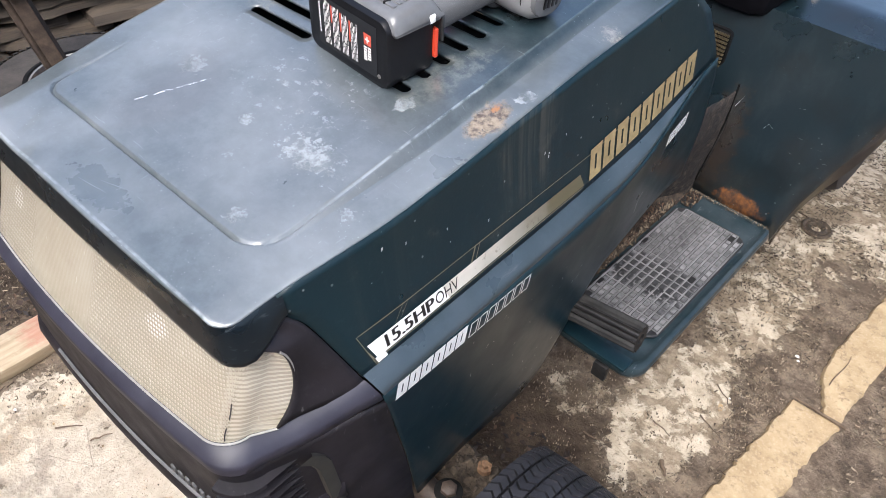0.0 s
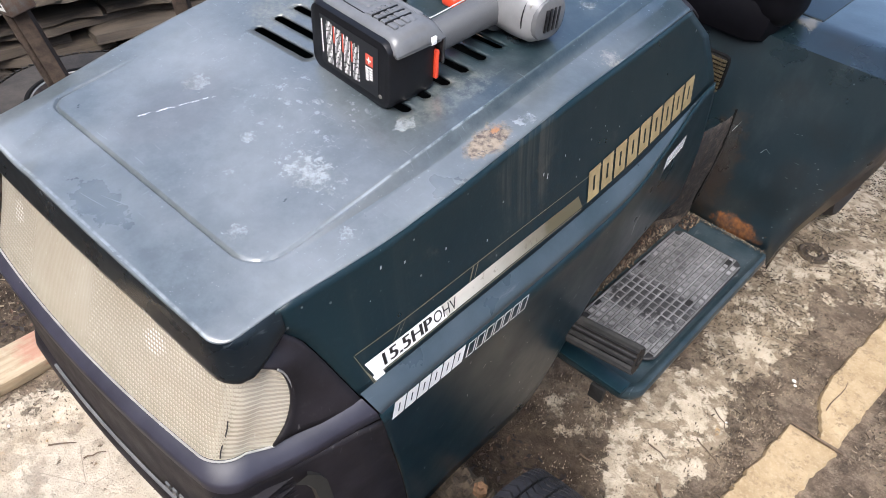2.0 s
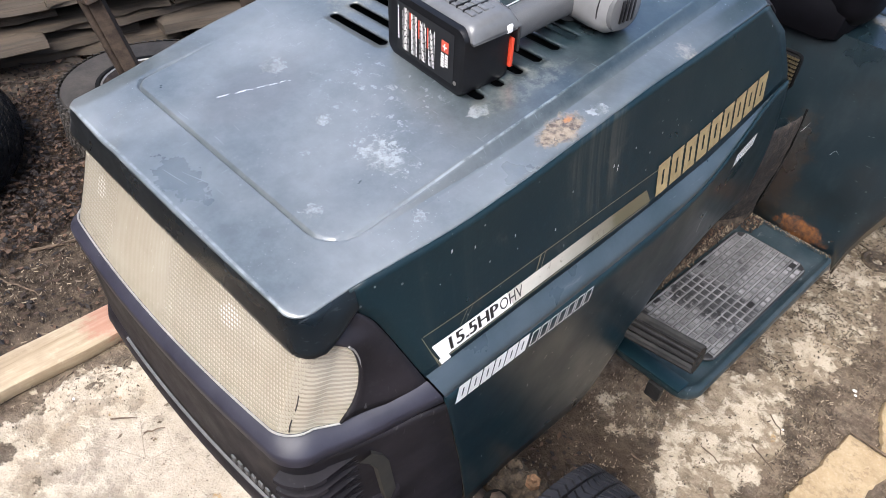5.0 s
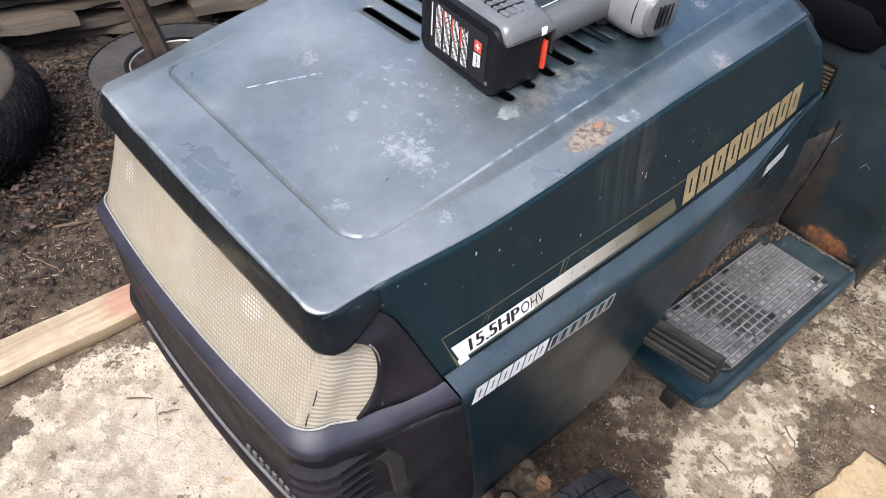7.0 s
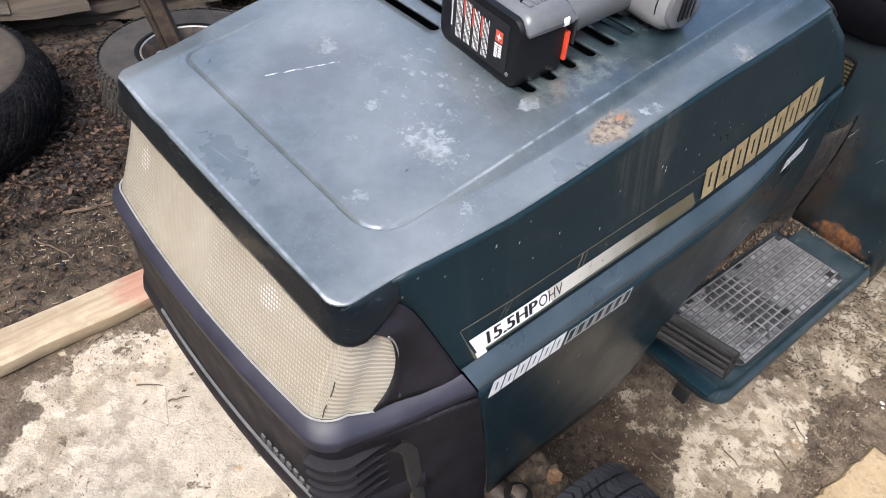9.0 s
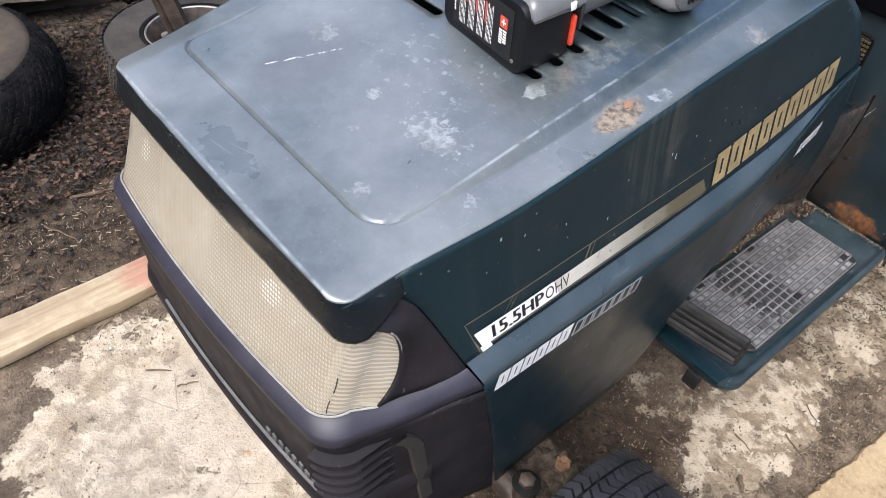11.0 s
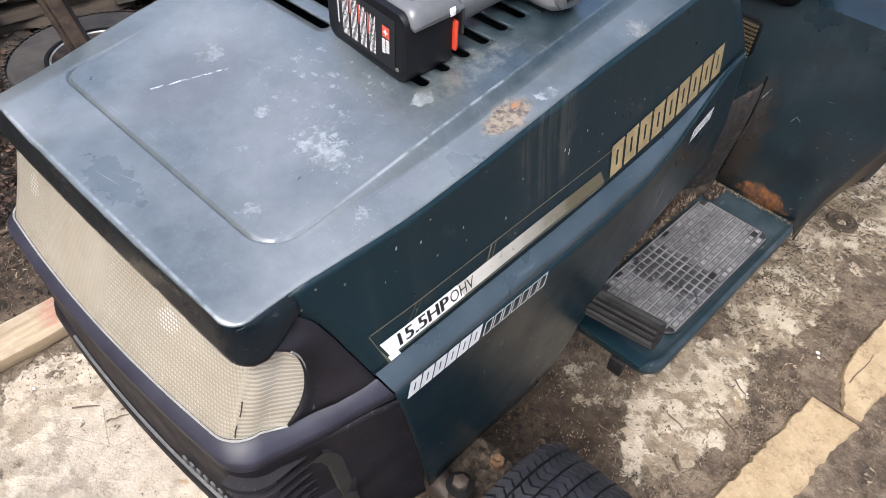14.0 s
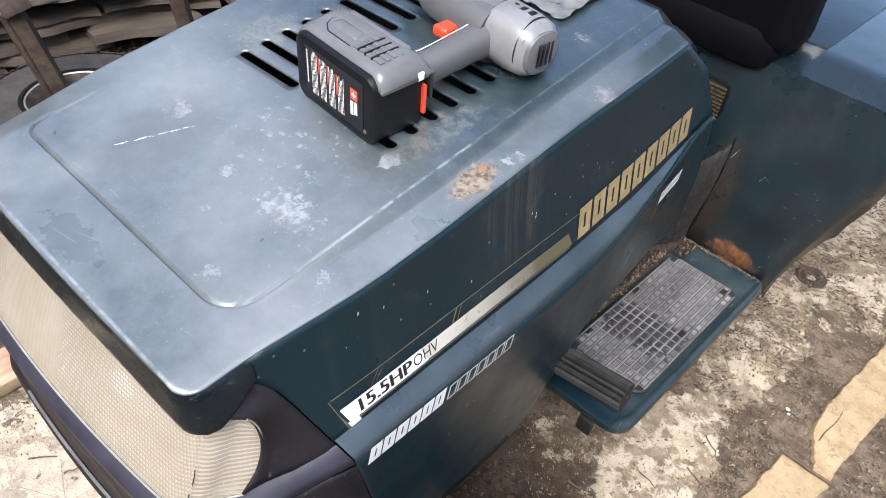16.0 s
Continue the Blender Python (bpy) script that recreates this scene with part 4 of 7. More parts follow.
def build_lower_side(mirror=False):
    bm = bmesh.new()
    rows = []
    for i in range(111):
        s = i / 110
        y0 = 0.17 + 0.73 * s
        zt = lerp_table(MOULD, y0) - 0.0255 * (1.0 - 0.93 * ease(y0, 0.58, 0.872))
        zb = lerp_table(LOW, y0 + 0.1 * (1 - ease(s, 0.0, 0.45)))
        row = []
        for k in range(15):
            z = zt + (zb - zt) * k / 14
            a = lerp_table(SEAM, z)
            y = y0 + (a - 0.17) * (1 - ease(s, 0.0, 0.45)) + (lerp_table(REAR, z) - 0.90) * ease(s, 0.6, 1.0)
            row.append(Vector((low_x(y, z), y, z)))
        rows.append(row)
    if mirror:
        rows = mirror_x(rows)
        rows = [list(reversed(r)) for r in rows]
    add_grid(bm, rows)
    return bm


for flip in (False, True):
    solid(part("lower_panel", build_lower_side(flip), side_paint, tractor, "dark green lower side panel, scratched and dusty", angle=60), 0.002, 0.0)

# --- front: headlight, bezel, bumper ledge, grille ---
LENS_LOW, LENS_TOP = 0.688, 0.812


def nose_path(out, back, steps=30, rear_y=0.17, rx=0.043, flare=0.012):
    """Plan line of the nose from the far side round the front to the near side; out: half-width, back: front's y."""
    pts = []
    half = out
    n = 10
    pts.append((CX + half + flare, rear_y))
    pts += [(CX + half + flare * (1 - t), rear_y + (back + rx - rear_y) * t) for t in (0.25, 0.5, 0.75)]
    for k in range(n + 1):
        a = math.pi / 2 * k / n
        pts.append((CX + half - rx + rx * math.cos(a), back + rx - rx * math.sin(a) ))
    front = []
    for k in range(1, steps):
        x = half - rx - 2 * (half - rx) * k / steps
        front.append((CX + x, back - 0.010 * (1 - (x / (half - rx)) ** 2)))
    mirrored = [(2 * CX - x, y) for x, y in reversed(pts)]
    return pts + front + mirrored


headlight = part("headlight", bmesh.new(), rim_line, tractor, "wide yellowed headlight wrapping round the nose")


LENS_REAR = [(0.676, 0.060), (0.688, 0.070), (0.695, 0.079), (0.704, 0.087), (0.716, 0.0935), (0.731, 0.097), (0.745, 0.0975), (0.757, 0.096), (0.770, 0.0925), (0.780, 0.088), (0.789, 0.080), (0.80, 0.072)]
LENS_ROOF = [(0.056, 0.812), (0.060, 0.798), (0.064, 0.7905), (0.07, 0.7890), (0.080, 0.787), (0.086, 0.780)]


def build_lens():
    bm = bmesh.new()
    rows = []
    for k in range(17):
        f = k / 16
        z = LENS_LOW + (LENS_TOP - LENS_LOW) * f
        back = 0.016 + 0.040 * f + 0.003 * math.sin(math.pi * f)
        rear = 0.085
        for _ in range(6):
            rear = lerp_table(LENS_REAR, LENS_LOW + (lerp_table(LENS_ROOF, rear) - LENS_LOW) * f)
        path = nose_path(0.221 - 0.004 * f, back, rear_y=rear, rx=0.032)
        rows.append([Vector((x - 0.011 * f * ease(CX - x, 0.12, 0.20), y, LENS_LOW + (lerp_table(LENS_ROOF, y) - LENS_LOW) * f)) for x, y in path])
    add_grid(bm, rows)
    return bm


def build_lens_rim():
    bm = bmesh.new()
    path = nose_path(0.2225, 0.0145, rear_y=0.070, rx=0.032)
    pts = [(x, y, LENS_LOW) for x, y in path]
    add_tube(bm, pts, 0.0012, 6)
    for sgn in (1, -1):
        side = []
        for k in range(13):
            f = k / 12
            z = LENS_LOW + (0.784 - LENS_LOW) * f
            rear = lerp_table(LENS_REAR, z) - 0.0006
            x = CX + sgn * (0.2335 - 0.0035 * f)
            side.append((x, rear, z))
        add_tube(bm, side, 0.0011, 6)
    return bm


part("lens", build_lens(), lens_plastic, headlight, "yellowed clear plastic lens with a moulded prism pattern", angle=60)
part("lens_rim", build_lens_rim(), rim_line, headlight, "pale sealant line round the lens")


for pts in ([(0.2010, 0.0256, 0.692), (0.2003, 0.0278, 0.700), (0.2008, 0.0300, 0.707)], [(0.2018, 0.0340, 0.718), (0.2018, 0.0366, 0.726), (0.2010, 0.0392, 0.735)]):
    crack = bmesh.new()
    add_tube(crack, pts, 0.0006, 6)
    part("crack", crack, black_plastic, headlight, "thin dark crack in the lens corner")


def build_back_plate():
    bm = bmesh.new()
    rows = []
    for z in (0.676, 0.70, 0.78, 0.812):
        rows.append([Vector((x, y, z)) for x, y in nose_path(0.196, 0.068, rear_y=0.11, rx=0.03, flare=0.0)])
    add_grid(bm, rows)
    return bm


part("reflector_panel", build_back_plate(), reflector_mat, headlight, "pale reflector panel behind the lens")


def build_bezel(mirror=False):
    """Black side of the nose between the lens and the hood's diagonal seam."""
    bm = bmesh.new()
    rows = []
    for k in range(18):
        z = 0.689 + 0.103 * k / 13 if k < 13 else 0.792 + 0.006 * (k - 13)
        b = lerp_table(SEAM, z) - 0.0015
        a = lerp_table(LENS_REAR, z) - 0.0025 if z < 0.787 else max(0.053, 0.0805 - 2.6 * (z - 0.787))
        xl = lerp_table([(0.682, 0.2225), (0.787, 0.2165), (0.80, 0.2130), (0.811, 0.2065), (0.82, 0.2020), (0.84, 0.196)], z)
        back = 0.0035 * ease(z, 0.808, 0.816)
        row = []
        for i in range(9):
            t = i / 8
            xs = side_x(b, z) - 0.0004 - back
            tuck = 0.008 * ease(z, 0.782, 0.800) * (1 - ease(t, 0.45, 1.0))
            row.append(Vector((xl + (xs - xl) * ease(t, 0, 1.0) - tuck, a + (b - a) * t + 0.006 * back / 0.0035, z)))
        rows.append(row)
    if mirror:
        rows = mirror_x(rows)
        rows = [list(reversed(r)) for r in rows]
    add_grid(bm, rows)
    return bm


for flip in (False, True):
    solid(part("bezel", build_bezel(flip), black_plastic, tractor, "black plastic bezel between headlight and hood side", angle=60), 0.003, 0.0)


def build_ledge():
    """The scuffed grey lip that runs round the nose under the lens."""
    bm = bmesh.new()
    prof = [(0.6862, 0.0, 0.010), (0.6855, 0.003, 0.007), (0.672, 0.0155, -0.003), (0.6695, 0.0165, -0.004), (0.666, 0.0168, -0.004), (0.656, 0.0160, -0.003), (0.6535, 0.013, 0.000), (0.6525, -0.004, 0.012)]
    rows = []
    for z, out, back in prof:
        path = nose_path(0.2225 + out * 0.9, 0.013 + back * 1.25 - 0.002, rear_y=lerp_table(SEAM, z + 0.0135) - 0.0008, rx=0.036, flare=0.0345)
        n = len(path)
        rows.append([Vector((x, y, z + 0.0135 * ease(y, 0.085, 0.168))) for x, y in path])
    add_grid(bm, rows)
    return bm


part("bumper_ledge", build_ledge(), grey_bumper, tractor, "scuffed grey plastic lip under the headlight", angle=50)



def face_path(z, grow=0.0):
    drop = 0.648 - z
    return nose_path(0.232 + grow - 0.03 * max(0, drop - 0.2), 0.013 - grow + 0.085 * min(drop, 0.16) + 0.36 * max(0.0, drop - 0.16), rear_y=lerp_table(SEAM, z) - 0.002, rx=0.04, flare=low_x(0.2, z) + 0.0 - CX - 0.232 - grow + 0.03 * max(0, drop - 0.2))


def build_front_face():
    bm = bmesh.new()
    rows = []
    for z in (0.650, 0.64, 0.60, 0.55, 0.50, 0.46, 0.42, 0.385, 0.365, 0.350, 0.340):
        g = 0.0 if z > 0.36 else -0.012
        path = face_path(z, g)
        row = []
        for x, y in path:
            zz = z
            if z > 0.62:
                zz = z + 0.0135 * ease(y, 0.085, 0.168) * (z - 0.60) / 0.05
            if z < 0.42:
                zz = z - 0.018 * ease(y, 0.12, 0.27)
            row.append(Vector((x, y, zz)))
        rows.append(row)
    add_grid(bm, rows)
    return bm


front_panel = solid(part("front_panel", build_front_face(), black_plastic, tractor, "black plastic lower front panel", angle=60), 0.003, 0.0)


def build_slat(z, sgn):
    bm = bmesh.new()
    rows = []
    for dz, g in ((0.0, 0.001), (-0.002, 0.010), (-0.006, 0.011), (-0.010, 0.001)):
        path = face_path(z + dz, g)
        row = []
        for x, y in path:
            if sgn * (x - CX) > 0.205 and y < 0.105 + 0.22 * (0.63 - z):
                row.append(Vector((x, y, z + dz)))
        rows.append(row)
    n = min(len(r) for r in rows)
    rows = [r[-n:] if sgn > 0 else r[:n] for r in rows]
    add_grid(bm, rows)
    return bm


for sgn in (1,):
    for k in range(5):
        part("grille_slat", build_slat(0.630 - 0.0195 * k, sgn), black_plastic, tractor, "dusty black grille slat", angle=60)


def build_bar(sgn):
    bm = bmesh.new()
    rows = []
    for k in range(11):
        z = 0.632 - 0.19 * k / 10
        y = 0.104 + 0.20 * (0.632 - z) - 0.018 * max(0.0, 1 - k / 2.2) ** 2
        x = CX + sgn * (0.2475 - 0.004 * k / 10)
        rows.append([Vector((x, y - 0.010, z)), Vector((x + sgn * 0.004, y - 0.008, z)), Vector((x + sgn * 0.004, y + 0.008, z)), Vector((x, y + 0.010, z))])
    if sgn < 0:
        rows = [list(reversed(r)) for r in rows]
    add_grid(bm, rows)
    return bm


for sgn in (1, -1):
    part("grille_bar", build_bar(sgn), bar_olive, tractor, "dull olive plastic bar beside the grille")


def build_trim_line():
    bm = bmesh.new()
    z = 0.540
    path = [(x, y) for x, y in face_path(z, 0.004) if y < 0.07 and x > -0.15]
    rows = []
    for dz, g in ((0.0, 0.0), (-0.0008, 0.003), (-0.003, 0.003), (-0.004, 0.0)):
        rows.append([Vector((x, y - g, z + dz)) for x, y in path])
    add_grid(bm, rows)
    return bm


part("badge_trim", build_trim_line(), trim_grey, tractor, "thin dull grey trim line across the front")


def build_front_lip():
    bm = bmesh.new()
    rows = []
    for dz, g in ((0.026, 0.0), (0.020, 0.005), (0.0, 0.008), (-0.015, 0.006), (-0.02, 0.0)):
        z = 0.505 + dz * 0.9
        rows.append([Vector((x, y, z)) for x, y in face_path(z, g) if y < 0.16])
    n = min(len(r) for r in rows)
    off = [(len(r) - n) // 2 for r in rows]
    rows = [r[o:o + n] for r, o in zip(rows, off)]
    add_grid(bm, rows)
    return bm


part("front_lip", build_front_lip(), black_plastic, tractor, "rounded lower lip of the black front panel", angle=60)

# --- dash, footrest, fender, seat ---
def build_dash():
    bm = bmesh.new()
    rows = []
    prof = [(0.748, 0.003), (0.764, 0.004), (0.785, 0.018), (0.800, 0.045), (0.835, 0.085), (0.868, 0.14), (0.889, 0.20), (0.903, 0.262)]
    for y, drop in prof:
        row = []
        for k in range(49):
            a = -1 + 2 * k / 48
            u = a * (hood_half(0.75) - 0.0005 + 0.014 * ease(drop, 0.02, 0.22))
            x0 = CX + a * (hood_half(0.75) - 0.001)
            row.append(Vector((CX + u, y - 0.012 * abs(a) ** 10 * ease(drop, 0.01, 0.05), hood_height(x0, 0.75) - drop)))
        rows.append(row)
    add_grid(bm, rows)
    return bm


solid(part("dash_panel", build_dash(), black_plastic, tractor, "black plastic dash panel closing the hood's rear", angle=60), 0.003, 0.0)


def rounded_plan(x0, x1, y0, y1, r, cut=None, n=6):
    """A rectangle's plan with rounded corners; cut: the front outer corner's own radius."""
    pts = []
    for cx, cy, a0, rr in ((x1, y0, -90, cut or r), (x1, y1, 0, r), (x0, y1, 90, r), (x0, y0, 180, r)):
        sx = -1 if cx == x1 else 1
        sy = 1 if cy == y0 else -1
        for k in range(n + 1):
            a = radians(a0 + 90 * k / n)
            pts.append((cx + sx * rr + rr * math.cos(a), cy + sy * rr + rr * math.sin(a)))
    return pts


def build_footrest(sgn):
    bm = bmesh.new()
    rows = []
    for inset, z in ((0.03, 0.379), (0.018, 0.379), (0.014, 0.382), (0.008, 0.3865), (0.002, 0.385), (0.0, 0.380), (0.0, 0.372), (0.003, 0.365), (0.008, 0.363)):
        plan = rounded_plan(0.140 + inset, 0.366 - inset, 0.628 + inset, 1.128 - inset * 0.3, max(0.012, 0.02 - inset * 0.3), 0.032)
        row = []
        for x, y in plan:
            f = ease(0.70 - y, 0.0, 0.075)
            row.append(Vector((x if sgn > 0 else 2 * CX - x, y, z - (0.002 * f if z < 0.378 else 0.001 * f))))
        rows.append(row if sgn > 0 else list(reversed(row)))
    made = add_grid(bm, rows, close=True)
    bm.faces.new(list(reversed(made[0])))
    return bm


def build_pad(sgn):
    bm = bmesh.new()
    rows = []
    for inset, z in ((0.002, 0.383), (0.0, 0.3885), (0.002, 0.390), (0.006, 0.3885)):
        row = [Vector((x if sgn > 0 else 2 * CX - x, y, z)) for x, y in rounded_plan(0.199 + inset, 0.346 - inset, 0.705 + inset, 1.058 - inset, 0.026)]
        rows.append(row if sgn > 0 else list(reversed(row)))
    made = add_grid(bm, rows, close=True)
    bm.faces.new(list(reversed(made[-1])) if sgn < 0 else made[-1])
    return bm


def build_pad_ribs(sgn):
    bm = bmesh.new()
    x0, x1, y0, y1 = 0.204, 0.342, 0.710, 1.053
    nx = 10
    for k in range(nx + 1):
        x = x0 + (x1 - x0) * k / nx
        trim = 0.014 if k in (0, nx) else 0.004
        add_box(bm, (x - 0.0012, y0 + trim, 0.388), (x + 0.0012, y1 - trim, 0.3920))
    for k in range(20):
        y = y0 + (y1 - y0) * k / 19
        trim = 0.014 if k in (0, 19) else 0.002
        add_box(bm, (x0 + trim, y - 0.0007, 0.388), (x1 - trim, y + 0.0007, 0.3903))
    if sgn < 0:
        for v in bm.verts:
            v.co.x = 2 * CX - v.co.x
        bmesh.ops.reverse_faces(bm, faces=bm.faces[:])
    return bm


def build_pad_cells(sgn):
    """Worn raised cells between the long ribs."""
    bm = bmesh.new()
    x0, x1, y0, y1 = 0.204, 0.342, 0.710, 1.053
    nx, ny = 10, 19
    rn = random.Random(14)
    for i in range(nx):
        for k in range(ny):
            x, y = x0 + (x1 - x0) * i / nx, y0 + (y1 - y0) * k / ny
            if i in (0, nx - 1) and k in (0, ny - 1):
                continue
            add_box(bm, (x + 0.0033, y + 0.0036, 0.388), (x + 0.0105, y + (y1 - y0) / ny - 0.0036, 0.3906 + rn.uniform(0, 0.0009)))
    if sgn < 0:
        for v in bm.verts:
            v.co.x = 2 * CX - v.co.x
        bmesh.ops.reverse_faces(bm, faces=bm.faces[:])
    return bm


def build_pad_blocks():
    """Moulded blocks of worn lettering, and small square holes."""
    bm = bmesh.new()
    for k in range(9):
        x = 0.328 - 0.0148 * k
        add_box(bm, (x - 0.005, 0.812 - 0.006 * (k % 2), 0.389), (x + 0.003, 0.816 - 0.006 * (k % 2), 0.3935))
        add_box(bm, (x - 0.005, 0.796, 0.389), (x - 0.002, 0.812, 0.3935))
    return bm


def build_pad_hole(x, y):
    bm = bmesh.new()
    add_box(bm, (x - 0.0055, y - 0.008, 0.389), (x + 0.0055, y + 0.008, 0.3916))
    return bm


for sgn in (1, -1):
    rest = part("footrest", build_footrest(sgn), step_paint, tractor, "scuffed dark green steel footrest with rolled edges", angle=50)
    pad = part("foot_pad", build_pad(sgn), foot_rubber, rest, "dark rubber pad worn to grey squares")
    part("tread_rib", build_pad_ribs(sgn), foot_rib, rest, "long pale worn ribs", smooth=False)
    part("tread_cell", build_pad_cells(sgn), foot_cell, rest, "worn grey cells of the pad", smooth=False)
    if sgn > 0:
        part("tread_letter", build_pad_blocks(), foot_cell, rest, "worn raised blocks in the pad", smooth=False)
        for x, y in ((0.322, 1.035), (0.322, 0.88), (0.206, 0.76), (0.206, 0.91)):
            part("pad_clip", build_pad_hole(x, y), rubber, rest, "small dark square clip", smooth=False)
        tab = bmesh.new()
        add_box(tab, (0.292, 0.622, 0.335), (0.318, 0.634, 0.366), None, 0.003)
        part("tab", tab, rubber, rest, "small black tab under the footrest")


def inner_wall_x(y, z):
    """The grimy inner wall leans in from the panel's edge to the footrest."""
    foot = 0.150 + 0.036 * ease(y, 1.0, 1.1)
    return foot + (0.216 - foot) * min(1.0, max(0.0, (z - 0.385) / 0.2)) ** 0.8


def build_dash_side():
    """Grimy inner wall between the side panel, the footrest and the fender."""
    bm = bmesh.new()
    rows = []
    for i in range(90):
        y = 0.585 + 0.54 * i / 89
        zt = 0.58 + 0.075 * ease(y, 0.88, 0.95) - 0.015 * ease(y, 0.95, 1.08) - 0.20 * max(0.0, y - 1.085) / 0.04
        row = []
        for k in range(17):
            z = 0.378 + (zt - 0.378) * k / 16
            w = 0.004 * noise.noise((y * 45, z * 45, 0)) + 0.003 * noise.noise((y * 130, z * 130, 4))
            row.append(Vector((inner_wall_x(y, z) + w * (1 if z < 0.6 else 0.3), y, z)))
        rows.append(row)
    add_grid(bm, rows)
    return bm


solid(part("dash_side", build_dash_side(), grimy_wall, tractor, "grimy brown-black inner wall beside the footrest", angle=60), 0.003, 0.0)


def build_dirt_ridge():
    """Packed dirt along the inner edge of the footrest."""
    bm = bmesh.new()
    rows = []
    for i in range(160):
        y = 0.625 + 0.495 * i / 159
        row = []
        for k in range(12):
            f = k / 11
            x = 0.191 - 0.033 * f + 0.034 * ease(y, 1.0, 1.1) * f
            z = 0.3805 + 0.022 * f * f + (0.007 * noise.noise((x * 110, y * 110, 2)) + 0.004 * noise.noise((x * 300, y * 300, 2))) * ease(f, -0.1, 0.5)
            row.append(Vector((x, y, max(z, 0.3795))))
        rows.append(row)
    add_grid(bm, rows)
    return bm


tagged(mesh_object("dirt_ridge", build_dirt_ridge(), dirt_mat), "packed dirt along the footrest's inner edge", "dirt", kind="stuff")


def build_debris(n, seed, middle, spread):
    rnd = random.Random(seed)
    bm = bmesh.new()
    for _ in range(n):
        y = rnd.uniform(0.66, 1.125)
        x = min(0.196, rnd.gauss(middle, spread)) if y < 1.07 else rnd.uniform(0.18, 0.22)
        z = 0.385 + min(0.036, max(0, 0.191 - x)) ** 2 * 19 * (1 if y < 1.07 else 0)
        add_box(bm, (-0.5, -0.5, -0.5), (0.5, 0.5, 0.5), Matrix.Translation((x, y, z)) @ Euler((rnd.random() * 3, rnd.random() * 3, rnd.random() * 6)).to_matrix().to_4x4()
                @ Matrix.Diagonal((rnd.uniform(0.002, 0.009), rnd.uniform(0.001, 0.003), rnd.uniform(0.001, 0.002), 1)))
    return bm


seam = bmesh.new()
add_tube(seam, [(inner_wall_x(y, z) + 0.002, y, z) for y, z in ((1.083, 0.655), (1.085, 0.58), (1.098, 0.48), (1.110, 0.42))], 0.0022, 6)
part("seam_line", seam, engine_black, tractor, "dark gap at the dash panel's edge")


def build_rear_crumbs():
    rnd = random.Random(8)
    bm = bmesh.new()
    for _ in range(230):
        x = rnd.uniform(0.185, 0.36)
        y = 1.121 + rnd.gauss(0, 0.003)
        add_box(bm, (-0.5, -0.5, -0.5), (0.5, 0.5, 0.5), Matrix.Translation((x, y, 0.3875)) @ Euler((rnd.random() * 3, rnd.random() * 3, rnd.random() * 6)).to_matrix().to_4x4()
                @ Matrix.Diagonal((rnd.uniform(0.001, 0.0035), rnd.uniform(0.0008, 0.002), rnd.uniform(0.0006, 0.0014), 1)))
    return bm


tagged(mesh_object("debris", build_rear_crumbs(), chaff_mat, smooth=False), "pale crumbs along the footrest's rear edge", "debris", kind="stuff")
tagged(mesh_object("debris", build_debris(430, 5, 0.184, 0.0035), chaff_mat, smooth=False), "dry chaff and crumbs caught along the footrest's inner edge", "debris", kind="stuff")
tagged(mesh_object("debris", build_debris(1000, 6, 0.172, 0.009), leaf_mat, smooth=False), "dark leaf crumbs packed along the footrest's inner edge", "debris", kind="stuff")


def build_fender(mirror=False):
    """Sloping front and flat top of the rear fender."""
    bm = bmesh.new()
    prof = []
    for t in range(9):
        f = t / 8
        prof.append((1.126 + 0.112 * f, 0.380 + 0.352 * f))
    for a in range(1, 8):
        ang = radians(65 - 65 * a / 7)
        prof.append((1.238 + 0.03 - 0.033 * math.sin(ang) / 1.0 + 0.004 * a, 0.732 + 0.022 * (1 - math.sin(ang) / math.sin(radians(65)))))
    prof += [(1.33, 0.755), (1.5, 0.755), (1.7, 0.753), (1.95, 0.747), (2.1, 0.727)]
    rows = []
    for y, z in prof:
        f = ease(z, 0.38, 0.72)
        xo = 0.366 + 0.085 * f
        row = [Vector((-0.012, y, z))]
        for k in range(1, 9):
            row.append(Vector((-0.012 + (xo - 0.03 + 0.012) * k / 8, y, z)))
        for k in range(1, 6):
            a = radians(90 - 90 * k / 5)
            row.append(Vector((xo - 0.03 + 0.03 * math.cos(a), y + 0.012 * (1 - math.sin(a)), z - 0.03 * (1 - math.sin(a)))))
        low = z - 0.03 - 0.09 * ease(y, 1.13, 1.3)
        row.append(Vector((xo, y + 0.02, low + 0.02)))
        row.append(Vector((xo, y + 0.03, low - 0.02)))
        rows.append(row)
    if mirror:
        rows = mirror_x(rows)
        rows = [list(reversed(r)) for r in rows]
    add_grid(bm, rows)
    bmesh.ops.reverse_faces(bm, faces=bm.faces[:])
    return bm


for flip in (False, True):
    solid(part("fender", build_fender(flip), fender_paint, tractor, "dark green rear fender, mossy and rusting at its foot", angle=50), 0.003, 0.0)


def build_deck():
    bm = bmesh.new()
    add_box(bm, (-0.26, 1.32, 0.740), (0.24, 2.0, 0.7605), None, 0.006)
    return bm


part("seat_deck", build_deck(), fender_paint, tractor, "raised green deck under the seat")


def build_seat_cushion():
    b = bmesh.new()
    bmesh.ops.create_cube(b, size=1.0)
    for v in b.verts:
        v.co = Vector((-0.015 + v.co.x * 0.455, 1.275 + v.co.y * 0.13 - (v.co.z + 0.5) * 0.06, 0.97 + v.co.z * 0.46))
    bmesh.ops.bevel(b, geom=b.edges[:], offset=0.05, segments=6, affect="EDGES", profile=0.5)
    return b


